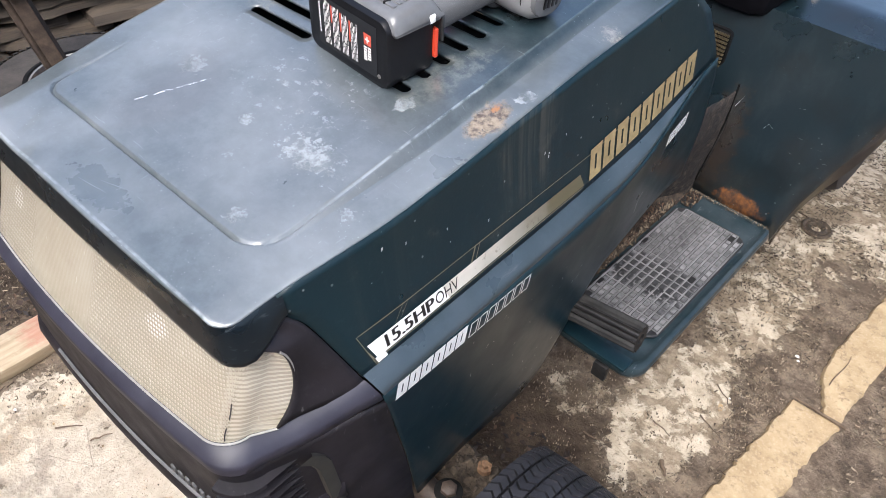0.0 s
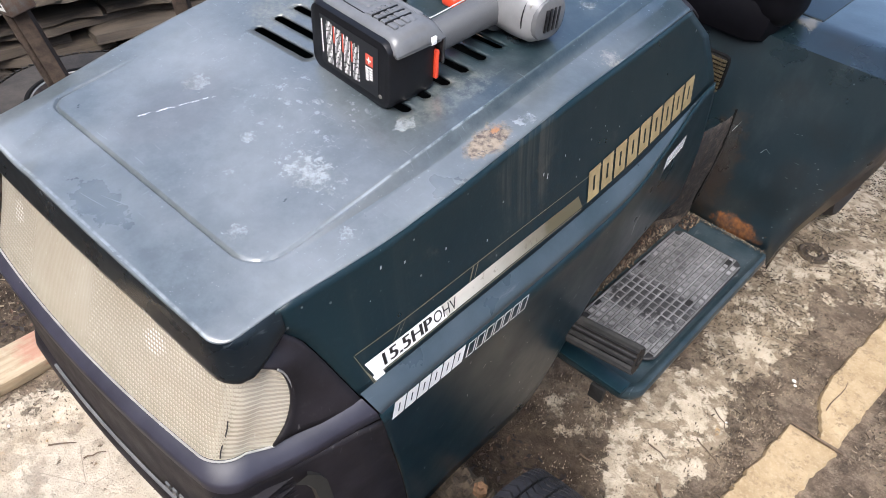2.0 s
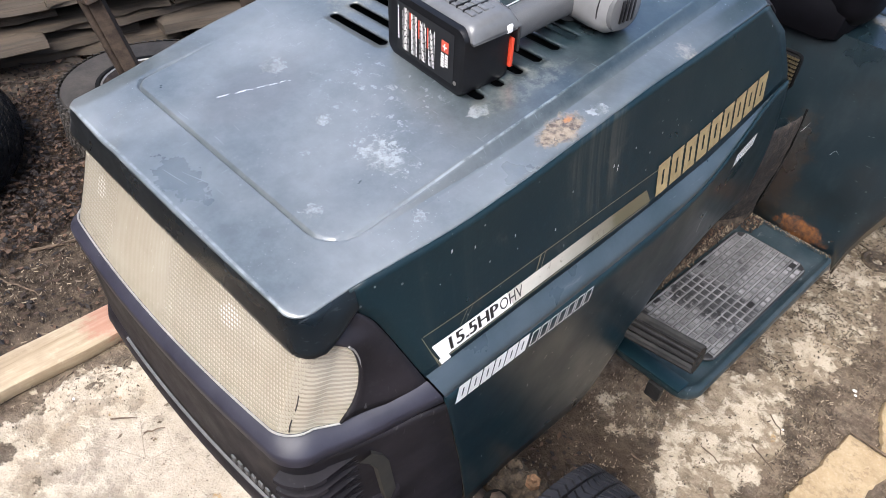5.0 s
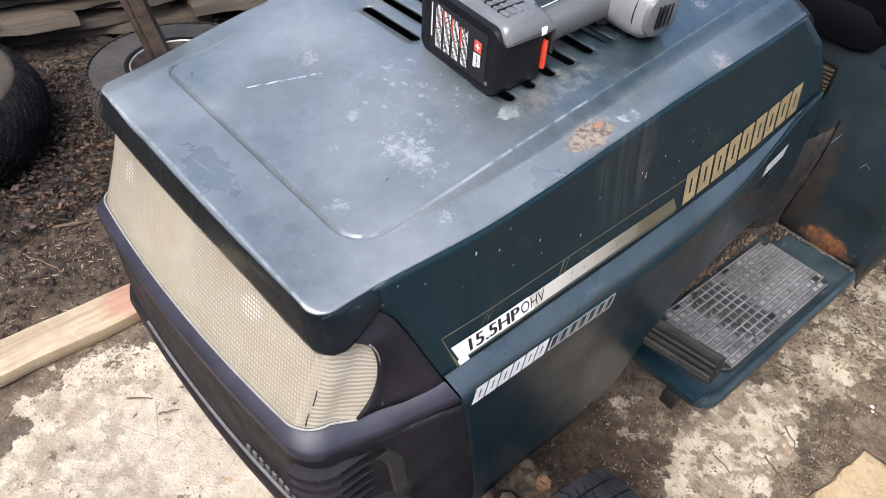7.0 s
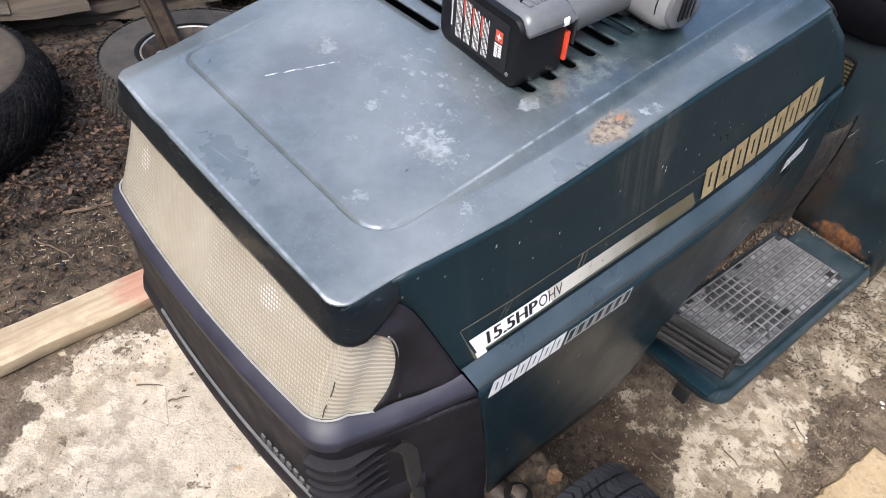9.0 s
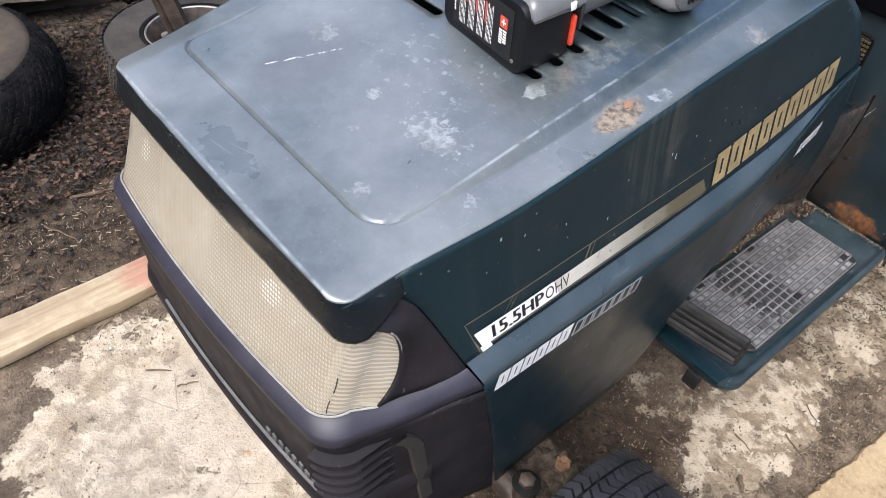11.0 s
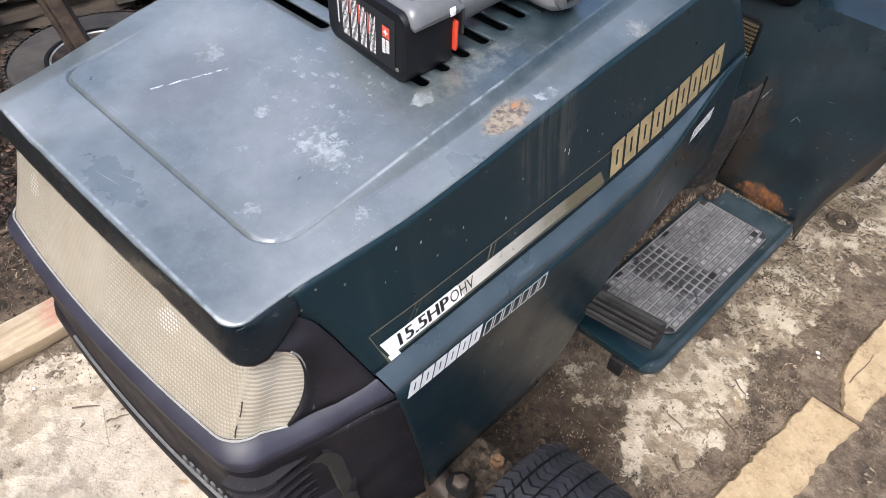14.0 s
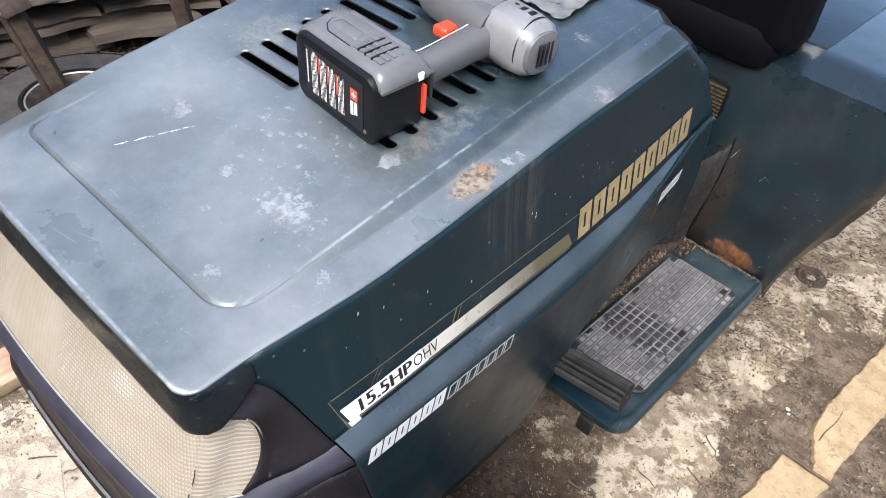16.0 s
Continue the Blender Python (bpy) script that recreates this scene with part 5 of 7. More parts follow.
seat = part("seat", build_seat_cushion(), seat_vinyl, tractor, "black vinyl seat tipped forward on its hinge", angle=80)


def build_inner_block(lo, hi):
    bm = bmesh.new()
    add_box(bm, lo, hi, None, 0.01)
    return bm


# an unseen plain engine box, coloured black so the vent slots look dark
part("engine", build_inner_block((-0.17, 0.16, 0.40), (0.14, 0.70, 0.80)), engine_black, tractor, "plain black engine box that keeps the hood's vent slots dark")
part("frame", build_inner_block((-0.17, 0.14, 0.30), (0.14, 1.9, 0.40)), dirty_steel, tractor, "dirty steel frame")
part("bracket", build_inner_block((0.114, 1.0775, 0.670), (0.178, 1.0885, 0.738)), engine_black, tractor, "dark bracket behind the dash")


def build_tread_plate():
    bm = bmesh.new()
    for i in range(11):
        for j in range(9):
            add_box(bm, (0.116 + 0.0055 * i, -0.002, 0.673 + 0.0070 * j), (0.1202 + 0.0055 * i, 0.002, 0.6762 + 0.0070 * j))
    m = Matrix.Translation((0, 1.075, 0.0)) 
    for v in bm.verts:
        v.co = m @ v.co
    return bm


part("tread_plate", build_tread_plate(), mesh_brass, tractor, "worn brass-coloured tread mesh behind the dash", smooth=False)


def build_pedal_rubber():
    """Ribbed rubber sleeve of the pedal."""
    bm = bmesh.new()
    a, b = Vector((0.226, 0.603, 0.470)), Vector((0.354, 0.610, 0.482))
    d = (b - a).normalized()
    s = d.cross(Vector((0, 0, 1))).normalized()
    t = s.cross(d)
    rows = []
    for k in range(9):
        p = a + (b - a) * (0.0 if k == 0 else (k - 0.5) / 8 if k < 8 else 1.0)
        row = []
        for i in range(48):
            ang = i * math.tau / 48
            r = 0.0205 + (0.0026 if i % 3 == 0 else -0.0016)
            row.append(p + r * (math.cos(ang) * s + math.sin(ang) * t))
        rows.append(row)
    made = add_grid(bm, rows, close=True)
    inner = [bm.verts.new(b + 0.009 * (math.cos(i * math.tau / 48) * s + math.sin(i * math.tau / 48) * t)) for i in range(48)]
    deep = [bm.verts.new(v.co - 0.02 * d) for v in inner]
    for i in range(48):
        j = (i + 1) % 48
        bm.faces.new((made[-1][i], made[-1][j], inner[j], inner[i]))
        bm.faces.new((inner[i], inner[j], deep[j], deep[i]))
    bm.faces.new(deep)
    bm.faces.new(list(reversed(made[0])))
    return bm


pedal = part("brake_pedal", build_pedal_rubber(), rubber, tractor, "ribbed black rubber pedal sleeve over the footrest", angle=30)
rod = bmesh.new()
add_tube(rod, [(0.18, 0.600, 0.466), (0.345, 0.6095, 0.481)], 0.008, 10)
add_tube(rod, [(0.185, 0.60, 0.466), (0.175, 0.62, 0.42), (0.17, 0.70, 0.36)], 0.009, 10)
part("pedal_rod", rod, brown_steel, pedal, "rusty steel rod of the pedal")
bracket = bmesh.new()
add_box(bracket, (0.20, 0.618, 0.386), (0.345, 0.648, 0.392), None, 0.002)
for pts in (((0.196, 0.560), (0.205, 0.582)), ((0.262, 0.545), (0.268, 0.556)), ((0.268, 0.556), (0.278, 0.551)), ((0.30, 0.60), (0.315, 0.603))):
    mark = bmesh.new()
    (xa, za), (xb, zb) = pts
    ya, yb = 1.126 + 0.318 * (za - 0.38) - 0.0035, 1.126 + 0.318 * (zb - 0.38) - 0.0035
    mark.faces.new([mark.verts.new(p) for p in ((xa, ya, za), (xa + 0.0008, ya, za), (xb + 0.0005, yb, zb), (xb, yb, zb))])
    part("scratch", mark, grey_ink, tractor, "pale scratch on the fender", smooth=False)
# a black block added in place of the shadow between seat and fender
shadow_block = bmesh.new()
add_box(shadow_block, (-0.24, 1.20, 0.705), (0.19, 1.31, 0.83), None, 0.045)
part("seat_base", shadow_block, seat_vinyl, tractor, "black block added for the shadow under the tipped seat")
part("pedal_bracket", bracket, side_paint, pedal)


# --- wheels ---
def tyre_profile(r, w, rim):
    h = w / 2
    return [(rim, -h * 0.72), (rim + 0.012, -h * 0.9), (r * 0.80, -h * 1.0), (r * 0.93, -h * 0.93), (r * 0.978, -h * 0.72), (r * 0.995, -h * 0.4), (r, 0.0),
            (r * 0.995, h * 0.4), (r * 0.978, h * 0.72), (r * 0.93, h * 0.93), (r * 0.80, h * 1.0), (rim + 0.012, h * 0.9), (rim, h * 0.72)]


def turn_axis(p, axis):
    return Vector((p.z, p.x, p.y)) if axis == "x" else p


def build_turf_tread(r, w, count=34):
    """Chevron lugs of a turf tyre, in staggered rings with open grooves between them."""
    bm = bmesh.new()
    edges = (-0.97, -0.74, -0.50, -0.25, 0.0, 0.25, 0.50, 0.74, 0.97)
    step = math.tau / count
    for li, (a, b) in enumerate(zip(edges, edges[1:])):
        a, b = a + 0.018, b - 0.018
        mid, bend = (a + b) / 2, 0.42 * (1 if li % 2 else -1)
        for k in range(count):
            ang = (k + 0.5 * (li % 2)) * step
            outline = ((a, -0.38), (mid, -0.38 + bend), (b, -0.38), (b, 0.38), (mid, 0.38 + bend), (a, 0.38))
            low, high = [], []
            for u, t in outline:
                phi, q = ang + t * step, r * (0.998 - 0.030 * abs(u) ** 3.5)
                low.append(bm.verts.new(turn_axis(Vector((q * 0.96 * math.cos(phi), q * 0.96 * math.sin(phi), u * w / 2)), "x")))
                high.append(bm.verts.new(turn_axis(Vector(((q + 0.0045) * math.cos(phi), (q + 0.0045) * math.sin(phi), u * w / 2)), "x")))
            bm.faces.new(high)
            for i in range(6):
                j = (i + 1) % 6
                bm.faces.new((low[i], low[j], high[j], high[i]))
    bmesh.ops.recalc_face_normals(bm, faces=bm.faces[:])
    return bm


def build_wheel(name, place, r, w, rim_r, tread, mat, parent, label):
    wheel = new(name)
    wheel.parent = parent
    wheel.location = place
    wheel["label"] = label
    bm = bmesh.new()
    add_lathe(bm, tyre_profile(r * (0.972 if tread else 1.0), w, rim_r), (0, 0, 0), "x", 72)
    bmesh.ops.recalc_face_normals(bm, faces=bm.faces[:])
    tyre = part("tyre", bm, mat, wheel)
    if tread:
        part("tread", tread, mat, wheel, smooth=False)
    bm = bmesh.new()
    h = w / 2
    prof = [(0.012, 0.25 * h), (rim_r * 0.55, 0.3 * h), (rim_r * 0.8, 0.1 * h), (rim_r * 0.96, 0.62 * h), (rim_r + 0.008, 0.80 * h), (rim_r + 0.009, 0.72 * h), (rim_r * 0.97, 0.0), (rim_r + 0.009, -0.72 * h), (rim_r * 0.9, -0.6 * h), (0.012, -0.2 * h)]
    add_lathe(bm, prof, (0, 0, 0), "x", 40)
    bmesh.ops.recalc_face_normals(bm, faces=bm.faces[:])
    part("rim", bm, rim_steel, wheel, "pale steel rim")
    return wheel


build_wheel("front_wheel", (0.418, 0.318, 0.197), 0.194, 0.214, 0.078, build_turf_tread(0.194, 0.214, 72), tyre_rubber, tractor, "black front wheel with zigzag turf tread")
build_wheel("front_wheel", (-0.449, 0.318, 0.197), 0.194, 0.214, 0.078, build_turf_tread(0.194, 0.214, 72), tyre_rubber, tractor, "black front wheel with zigzag turf tread")
build_wheel("rear_wheel", (0.25, 2.02, 0.255), 0.252, 0.20, 0.105, None, tyre_rubber, tractor, "black rear wheel under the fender")
build_wheel("rear_wheel", (-0.274, 2.02, 0.255), 0.252, 0.20, 0.105, None, tyre_rubber, tractor, "black rear wheel under the fender")


def build_axle():
    bm = bmesh.new()
    add_tube(bm, [(-0.33, 0.318, 0.192), (-0.29, 0.318, 0.2), (-0.27, 0.312, 0.27), (0.0, 0.31, 0.30), (0.25, 0.312, 0.27), (0.275, 0.318, 0.2), (0.31, 0.318, 0.192)], 0.022, 10)
    add_tube(bm, [(0.262, 0.312, 0.19), (0.262, 0.312, 0.315)], 0.016, 14)
    return bm


axle = part("front_axle", build_axle(), brown_steel, tractor, "rusty front axle with its spindle")
bolt = bmesh.new()
add_lathe(bolt, [(0.004, 0.0), (0.020, 0.0), (0.021, 0.003), (0.016, 0.005), (0.004, 0.006)], (0.262, 0.312, 0.315), "z", 28)
part("washer", bolt, engine_black, axle, "dark greasy washer on the spindle")
bolt = bmesh.new()
add_lathe(bolt, [(0.001, 0.0), (0.0125, 0.0), (0.0125, 0.007), (0.010, 0.009), (0.001, 0.010)], (0.262, 0.312, 0.321), "z", 6)
part("bolt", bolt, brown_steel, axle, "rusty brown bolt head")
plate = bmesh.new()
lumps = []
for i in range(26):
    y = 0.335 + 0.105 * i / 25
    lumps.append([Vector((0.17 + 0.125 * k / 27, y + 0.006 * noise.noise((k * 0.4, i * 0.3, 3)), 0.258 + 0.012 * noise.noise((k * 0.33, i * 0.33, 1)) + 0.006 * noise.noise((k * 0.9, i * 0.9, 5)) - 0.03 * ease(k, 22, 27) - 0.03 * ease(4 - i, 0, 4) - 0.03 * ease(i, 21, 25))) for k in range(28)])
add_grid(plate, lumps)
part("steering_plate", plate, dirt_mat, axle, "steel plate caked with tan dirt")
nut = bmesh.new()
add_lathe(nut, [(0.001, 0.0), (0.012, 0.0), (0.012, 0.010), (0.006, 0.011), (0.006, 0.018), (0.001, 0.019)], (0.262, 0.400, 0.270), "z", 6)
part("nut", nut, rust_nut, axle, "rusty orange nut")
# --- prints on the side of the hood ---
def text_mesh(body, size=1.0):
    """Outline of a word in the built-in font, as a bmesh in its own plane."""
    cu = bpy.data.curves.new("word", "FONT")
    cu.body, cu.size, cu.resolution_u = body, size, 3
    ob = new("word", cu)
    dg = bpy.context.evaluated_depsgraph_get()
    me = bpy.data.meshes.new_from_object(ob.evaluated_get(dg))
    bm = bmesh.new()
    bm.from_mesh(me)
    bpy.data.objects.remove(ob)
    bpy.data.meshes.remove(me)
    return bm


def on_side(s, t, lift=0.0009):
    """A place on the upper side panel: s along the stripe, t up from its lower line."""
    y = 0.181 + s
    z = 0.7135 + 0.075 * s + 0.09 * max(0.0, s - 0.36) + t
    return Vector((side_x(y, z) + 0.0010 + lift, y, z))


def on_low(s, t, lift=0.0022):
    """A place on the lower panel: s along, t up from the print's base line."""
    y = 0.188 + s
    z = 0.6545 + 0.030 * s + t
    return Vector((low_x(y, z) + 0.0008 + lift, y, z))


def strip_on(fn, quads, n=12, lift=0.0009):
    """Thin patches laid on a panel: each (s0, s1, t0, t1, slant)."""
    bm = bmesh.new()
    for s0, s1, t0, t1, slant in quads:
        rows = []
        steps = max(1, int(n * (s1 - s0) / 0.1))
        for k in range(3):
            t = t0 + (t1 - t0) * k / 2
            rows.append([fn(s0 + (s1 - s0) * i / steps + slant * (t - t0), t, lift) for i in range(steps + 1)])
        add_grid(bm, rows)
    return bm


side_decal = part("stripe_decal", strip_on(on_side, [(0.0, 0.352, 0.002, 0.021, -0.45)], 40), silver_foil, tractor, "worn silver foil stripe with a white front end")
part("decal_white", strip_on(on_side, [(-0.001, 0.105, 0.002, 0.022, -0.45), (-0.001, 0.012, -0.004, 0.003, -0.45)], 40, 0.0013), white_ink, side_decal, "white end of the stripe")
lines = [(-0.018, 0.62, 0.0375, 0.0386, 0.0), (-0.0035, -0.0026, -0.006, 0.038, -0.375), (0.002, 0.0032, -0.012, 0.014, -0.5), (0.0, 0.35, -0.0005, 0.0008, 0.0),
         (0.142, 0.1445, 0.022, 0.0375, 0.5), (0.150, 0.1512, 0.022, 0.0375, 0.5), (0.028, 0.0288, 0.023, 0.0375, 0.9), (0.035, 0.0356, 0.023, 0.0375, 0.9)]
part("decal_line", strip_on(on_side, lines, 40, 0.0011), faint_ink, side_decal, "thin pale outline of the decal")
word = text_mesh("15.5HP")
wide = max(v.co.x for v in word.verts)
for v in word.verts:
    t = v.co.y * 0.0150 / 0.7
    v.co = on_side(0.0075 + v.co.x / wide * 0.074 - 0.10 * t, 0.0055 + t, 0.0019)
part("decal_text", word, black_ink, side_decal, "black engine power figures", smooth=False)
# the same word again, slightly shifted, for its heavy strokes
word = text_mesh("15.5HP")
for v in word.verts:
    t = v.co.y * 0.0150 / 0.7
    v.co = on_side(0.0090 + v.co.x / wide * 0.074 - 0.10 * t, 0.0057 + t, 0.0022)
part("decal_text", word, black_ink, side_decal, "black engine power figures", smooth=False)
word = text_mesh("OHV")
wide = max(v.co.x for v in word.verts)
for v in word.verts:
    t = v.co.y * 0.0145 / 0.7
    v.co = on_side(0.0845 + v.co.x / wide * 0.036 - 0.10 * t, 0.0058 + t, 0.0019)
part("decal_text", word, black_ink, side_decal, "thin black lettering", smooth=False)


def logo_blocks(fn, s0, s1, count, height, slant, fill=0.82, stroke=0.3, base=0.0, lift=0.0014):
    """A logo as a row of plain slanted blocks, each with a small window."""
    quads = []
    pitch = (s1 - s0) / count
    for k in range(count):
        a = s0 + pitch * k
        w = pitch * fill
        bar = w * stroke
        flat = min(height * 0.5, bar * 1.05)
        quads.append((a, a + bar, base, base + height, slant))
        quads.append((a + w - bar, a + w, base, base + height, slant))
        for y in (0.0, height - flat):
            quads.append((a + bar + slant * y, a + w - bar + slant * y, base + y, base + y + flat, slant))
    return strip_on(fn, quads, 60, lift)


part("gold_logo", logo_blocks(on_side, 0.362, 0.622, 9, 0.041, 0.05, 0.84, 0.42, 0.002), gold_ink, side_decal, "gold slanted logo blocks on the hood side")
low_decal = part("white_logo", logo_blocks(on_low, 0.0, 0.111, 6, 0.029, 0.05, 0.90, 0.44), white_ink, tractor, "bold white logo blocks on the lower panel")
part("thin_logo", logo_blocks(on_low, 0.115, 0.226, 7, 0.0245, 0.05, 0.84, 0.12, 0.001), white_ink, low_decal, "thin white logo strokes")


def on_rear(s, t, lift=0.0022):
    y = 0.712 + s
    z = 0.7235 + 0.05 * s + t
    return Vector((low_x(y, z) + lift, y, z))


part("small_logo", logo_blocks(on_rear, 0.0, 0.070, 7, 0.0200, 0.05, 0.80, 0.42, 0.0, 0.0085), white_ink, low_decal, "small white logo marks near the footrest")
badge = bmesh.new()
for k in range(9):
    x = 0.105 + 0.0115 * k
    z = 0.545
    y = min(yy for xx, yy in face_path(z, 0.0) if abs(xx - x) < 0.02)
    add_box(badge, (x, y - 0.0062, z + 0.008), (x + 0.007, y - 0.004, z + 0.017))
part("badge_logo", badge, trim_grey, tractor, "small pale logo blocks above the front trim", smooth=False)
# pale chips and scratches on the painted side
marks = bmesh.new()
rnd = random.Random(11)
for k in range(15):
    s, t = rnd.uniform(0.0, 0.6), rnd.uniform(0.05, 0.11)
    f = rnd.uniform(0.4, 1.0)
    vs = [marks.verts.new(on_side(s + a * f, t + b * f, 0.0012)) for a, b in ((0, 0), (0.002, 0.0008), (0.0022, 0.0042), (0.0004, 0.0038))]
    marks.faces.new(vs)
for k in range(34):
    s, t = rnd.uniform(-0.0, 0.4), rnd.uniform(-0.27, -0.02)
    f = rnd.uniform(0.5, 1.8)
    if on_low(s, t).y < lerp_table(SEAM, on_low(s, t).z) + 0.01:
        continue
    w = rnd.uniform(0.0006, 0.0016)
    dy = rnd.uniform(-0.004, 0.005)
    vs = [marks.verts.new(on_low(s + a, t + b, 0.0018)) for a, b in ((0, 0), (w, 0), (w + dy * f, 0.004 * f), (dy * f, 0.0045 * f))]
    marks.faces.new(vs)
for a, b in (((0.688, 0.628), (0.697, 0.648)), ((0.694, 0.61), (0.69, 0.63))):
    vs = [marks.verts.new((low_x(y, z) + 0.002, y, z)) for y, z in ((a[0], a[1]), (a[0] + 0.003, a[1]), (b[0] + 0.0035, b[1]), (b[0], b[1]))]
    marks.faces.new(vs)
tagged(part("paint_chip", marks, grey_ink, tractor, "small pale chips in the side paint", smooth=False), kind="stuff")
# white scratch across the hood top
scr = bmesh.new()
for k in range(46):
    f = rnd.random() ** 1.6
    x, y = -0.1015 + 0.0336 * f + rnd.gauss(0, 0.0005), 0.159 + 0.073 * f + rnd.gauss(0, 0.0007)
    ln = rnd.uniform(0.0012, 0.005)
    x2, y2 = x + 0.42 * ln, y + 0.9 * ln
    w = rnd.uniform(0.00012, 0.0006) * (1.3 if f < 0.3 else 0.8)
    vs = [scr.verts.new((px, py, hood_height(px, py) + 0.0009)) for px, py in ((x - w, y), (x + w, y), (x2 + w * 0.3, y2), (x2 - w * 0.4, y2))]
    scr.faces.new(vs)
tagged(part("scratch", scr, white_ink, hood, "white scratch on the hood top", smooth=False), kind="stuff")


scuff_ink = plain("pale_scuff", (0.2, 0.23, 0.25), 0.5, 0.0, 0.2)
for x0, y0, x1, y1 in ((-0.028, 0.072, 0.012, 0.083), (-0.045, 0.060, -0.012, 0.066)):
    scr = bmesh.new()
    for k in range(9):
        a, b = k / 9, (k + 1) / 9
        w = 0.0003 * (1 - abs(k - 4) / 6)
        pts = ((x0 + (x1 - x0) * a, y0 + (y1 - y0) * a - w), (x0 + (x1 - x0) * b, y0 + (y1 - y0) * b - w), (x0 + (x1 - x0) * b, y0 + (y1 - y0) * b + w), (x0 + (x1 - x0) * a, y0 + (y1 - y0) * a + w))
        scr.faces.new([scr.verts.new((px, py, hood_height(px, py) + 0.0006)) for px, py in pts])
    part("scuff", scr, scuff_ink, hood, "faint scuff near the hood's front", smooth=False)
# ---- cordless drill lying on the hood ----
drill = thing("cordless_drill", "grey and black cordless drill with red trigger lying on the hood", "power drill")


def soft_box(lo, hi, bevel, seg=4, m=None):
    b = bmesh.new()
    bmesh.ops.create_cube(b, size=1.0)
    for v in b.verts:
        v.co = Vector([lo[k] + (v.co[k] + 0.5) * (hi[k] - lo[k]) for k in range(3)])
    bmesh.ops.bevel(b, geom=b.edges[:], offset=bevel, segments=seg, affect="EDGES", profile=0.5)
    if m is not None:
        bmesh.ops.transform(b, matrix=m, verts=b.verts[:])
    return b


# frame of the battery: x along its base, y away from its foot, z up from the hood
BATT = Matrix.Translation((0.0301, 0.3395, 0.8884)) @ Euler((radians(4.0), radians(0.9), radians(-3.9))).to_matrix().to_4x4()


def battery_loop(inset_x, inset_z, r, y):
    """A rounded rectangle across the battery."""
    x0, x1, z0, z1 = -0.066 + inset_x, 0.066 - inset_x, -0.006 + inset_z, 0.0735 - inset_z
    pts = []
    for cx, cz, a0 in ((x1 - r, z0 + r, -90), (x1 - r, z1 - r, 0), (x0 + r, z1 - r, 90), (x0 + r, z0 + r, 180)):
        for k in range(7):
            a = radians(a0 + 15 * k)
            pts.append(Vector((cx + r * math.cos(a), y, cz + r * math.sin(a))))
    return pts


def build_battery_black():
    bm = bmesh.new()
    rows = [battery_loop(0.006, 0.006, 0.010, 0.0), battery_loop(0.002, 0.002, 0.013, 0.0015), battery_loop(0.0, 0.0, 0.015, 0.006), battery_loop(0.0, 0.0, 0.015, 0.030), battery_loop(0.0, 0.0005, 0.015, 0.060), battery_loop(0.003, 0.003, 0.012, 0.066)]
    made = add_grid(bm, rows, close=True)
    bm.faces.new(made[0])
    bm.faces.new(list(reversed(made[-1])))
    bmesh.ops.recalc_face_normals(bm, faces=bm.faces[:])
    bmesh.ops.transform(bm, matrix=BATT, verts=bm.verts[:])
    return bm


battery = part("battery", build_battery_black(), drill_black, drill, "black battery pack with a warning label")


def build_battery_cap():
    """Grey shell over the pack's upper side."""
    bm = bmesh.new()
    rows = []
    prof = [(0.0075, 0.066), (0.008, 0.0715), (0.011, 0.0755), (0.017, 0.0778), (0.028, 0.079), (0.045, 0.0802), (0.058, 0.080), (0.066, 0.077), (0.074, 0.066), (0.074, 0.03)]
    for y, z in prof:
        row = []
        for k in range(17):
            a = -1 + 2 * k / 16
            x = 0.0685 * math.copysign(1 - (1 - abs(a)) ** 1.7, a)
            row.append(Vector((x, y, z - min(max(0.0, z - 0.0605), 0.017 * abs(a) ** 6))))
        lo = 0.0592
        row = [Vector((-0.0692, y, min(z, lo)))] + row + [Vector((0.0692, y, min(z, lo)))]
        rows.append(row)
    add_grid(bm, rows)
    bmesh.ops.transform(bm, matrix=BATT, verts=bm.verts[:])
    bmesh.ops.reverse_faces(bm, faces=bm.faces[:])
    return bm


solid(part("battery_shell", build_battery_cap(), drill_grey, battery, "grey moulded shell of the battery", angle=50), 0.0025, 0.0)
bm = soft_box((0.052, 0.0640, 0.012), (0.0685, 0.0695, 0.047), 0.0024, 3, BATT)
part("latch", bm, drill_red, battery, "red battery latch")
bm = soft_box((0.058, 0.0535, 0.0565), (0.0709, 0.0625, 0.0665), 0.0022, 3, BATT)
part("charge_window", bm, white_ink, battery, "small white window")
bm = bmesh.new()
for k in range(4):
    merge(bm, soft_box((0.008, 0.020 + 0.0085 * k, 0.0765), (0.052, 0.0265 + 0.0085 * k, 0.0822 - 0.0006 * abs(k - 2)), 0.0016, 2), BATT)
part("shell_rib", bm, drill_grey, battery, "raised grip ribs")
bm = bmesh.new()
for k in range(3):
    merge(bm, soft_box((0.017 + 0.0105 * k, 0.019, 0.0770), (0.0188 + 0.0105 * k, 0.0535, 0.0826), 0.0004, 1), BATT)
part("shell_groove", bm, drill_black, battery, "dark grooves between the grip ribs")
bm = bmesh.new()
merge(bm, soft_box((-0.0702, 0.008, 0.0575), (0.0704, 0.0695, 0.0605), 0.0012, 2), BATT)
part("shell_lip", bm, drill_grey, battery, "grey lip round the shell's lower edge")
bm = bmesh.new()
merge(bm, soft_box((-0.042, 0.026, 0.074), (0.004, 0.046, 0.0822), 0.006, 3), BATT)
part("shell_boss", bm, drill_grey, battery)
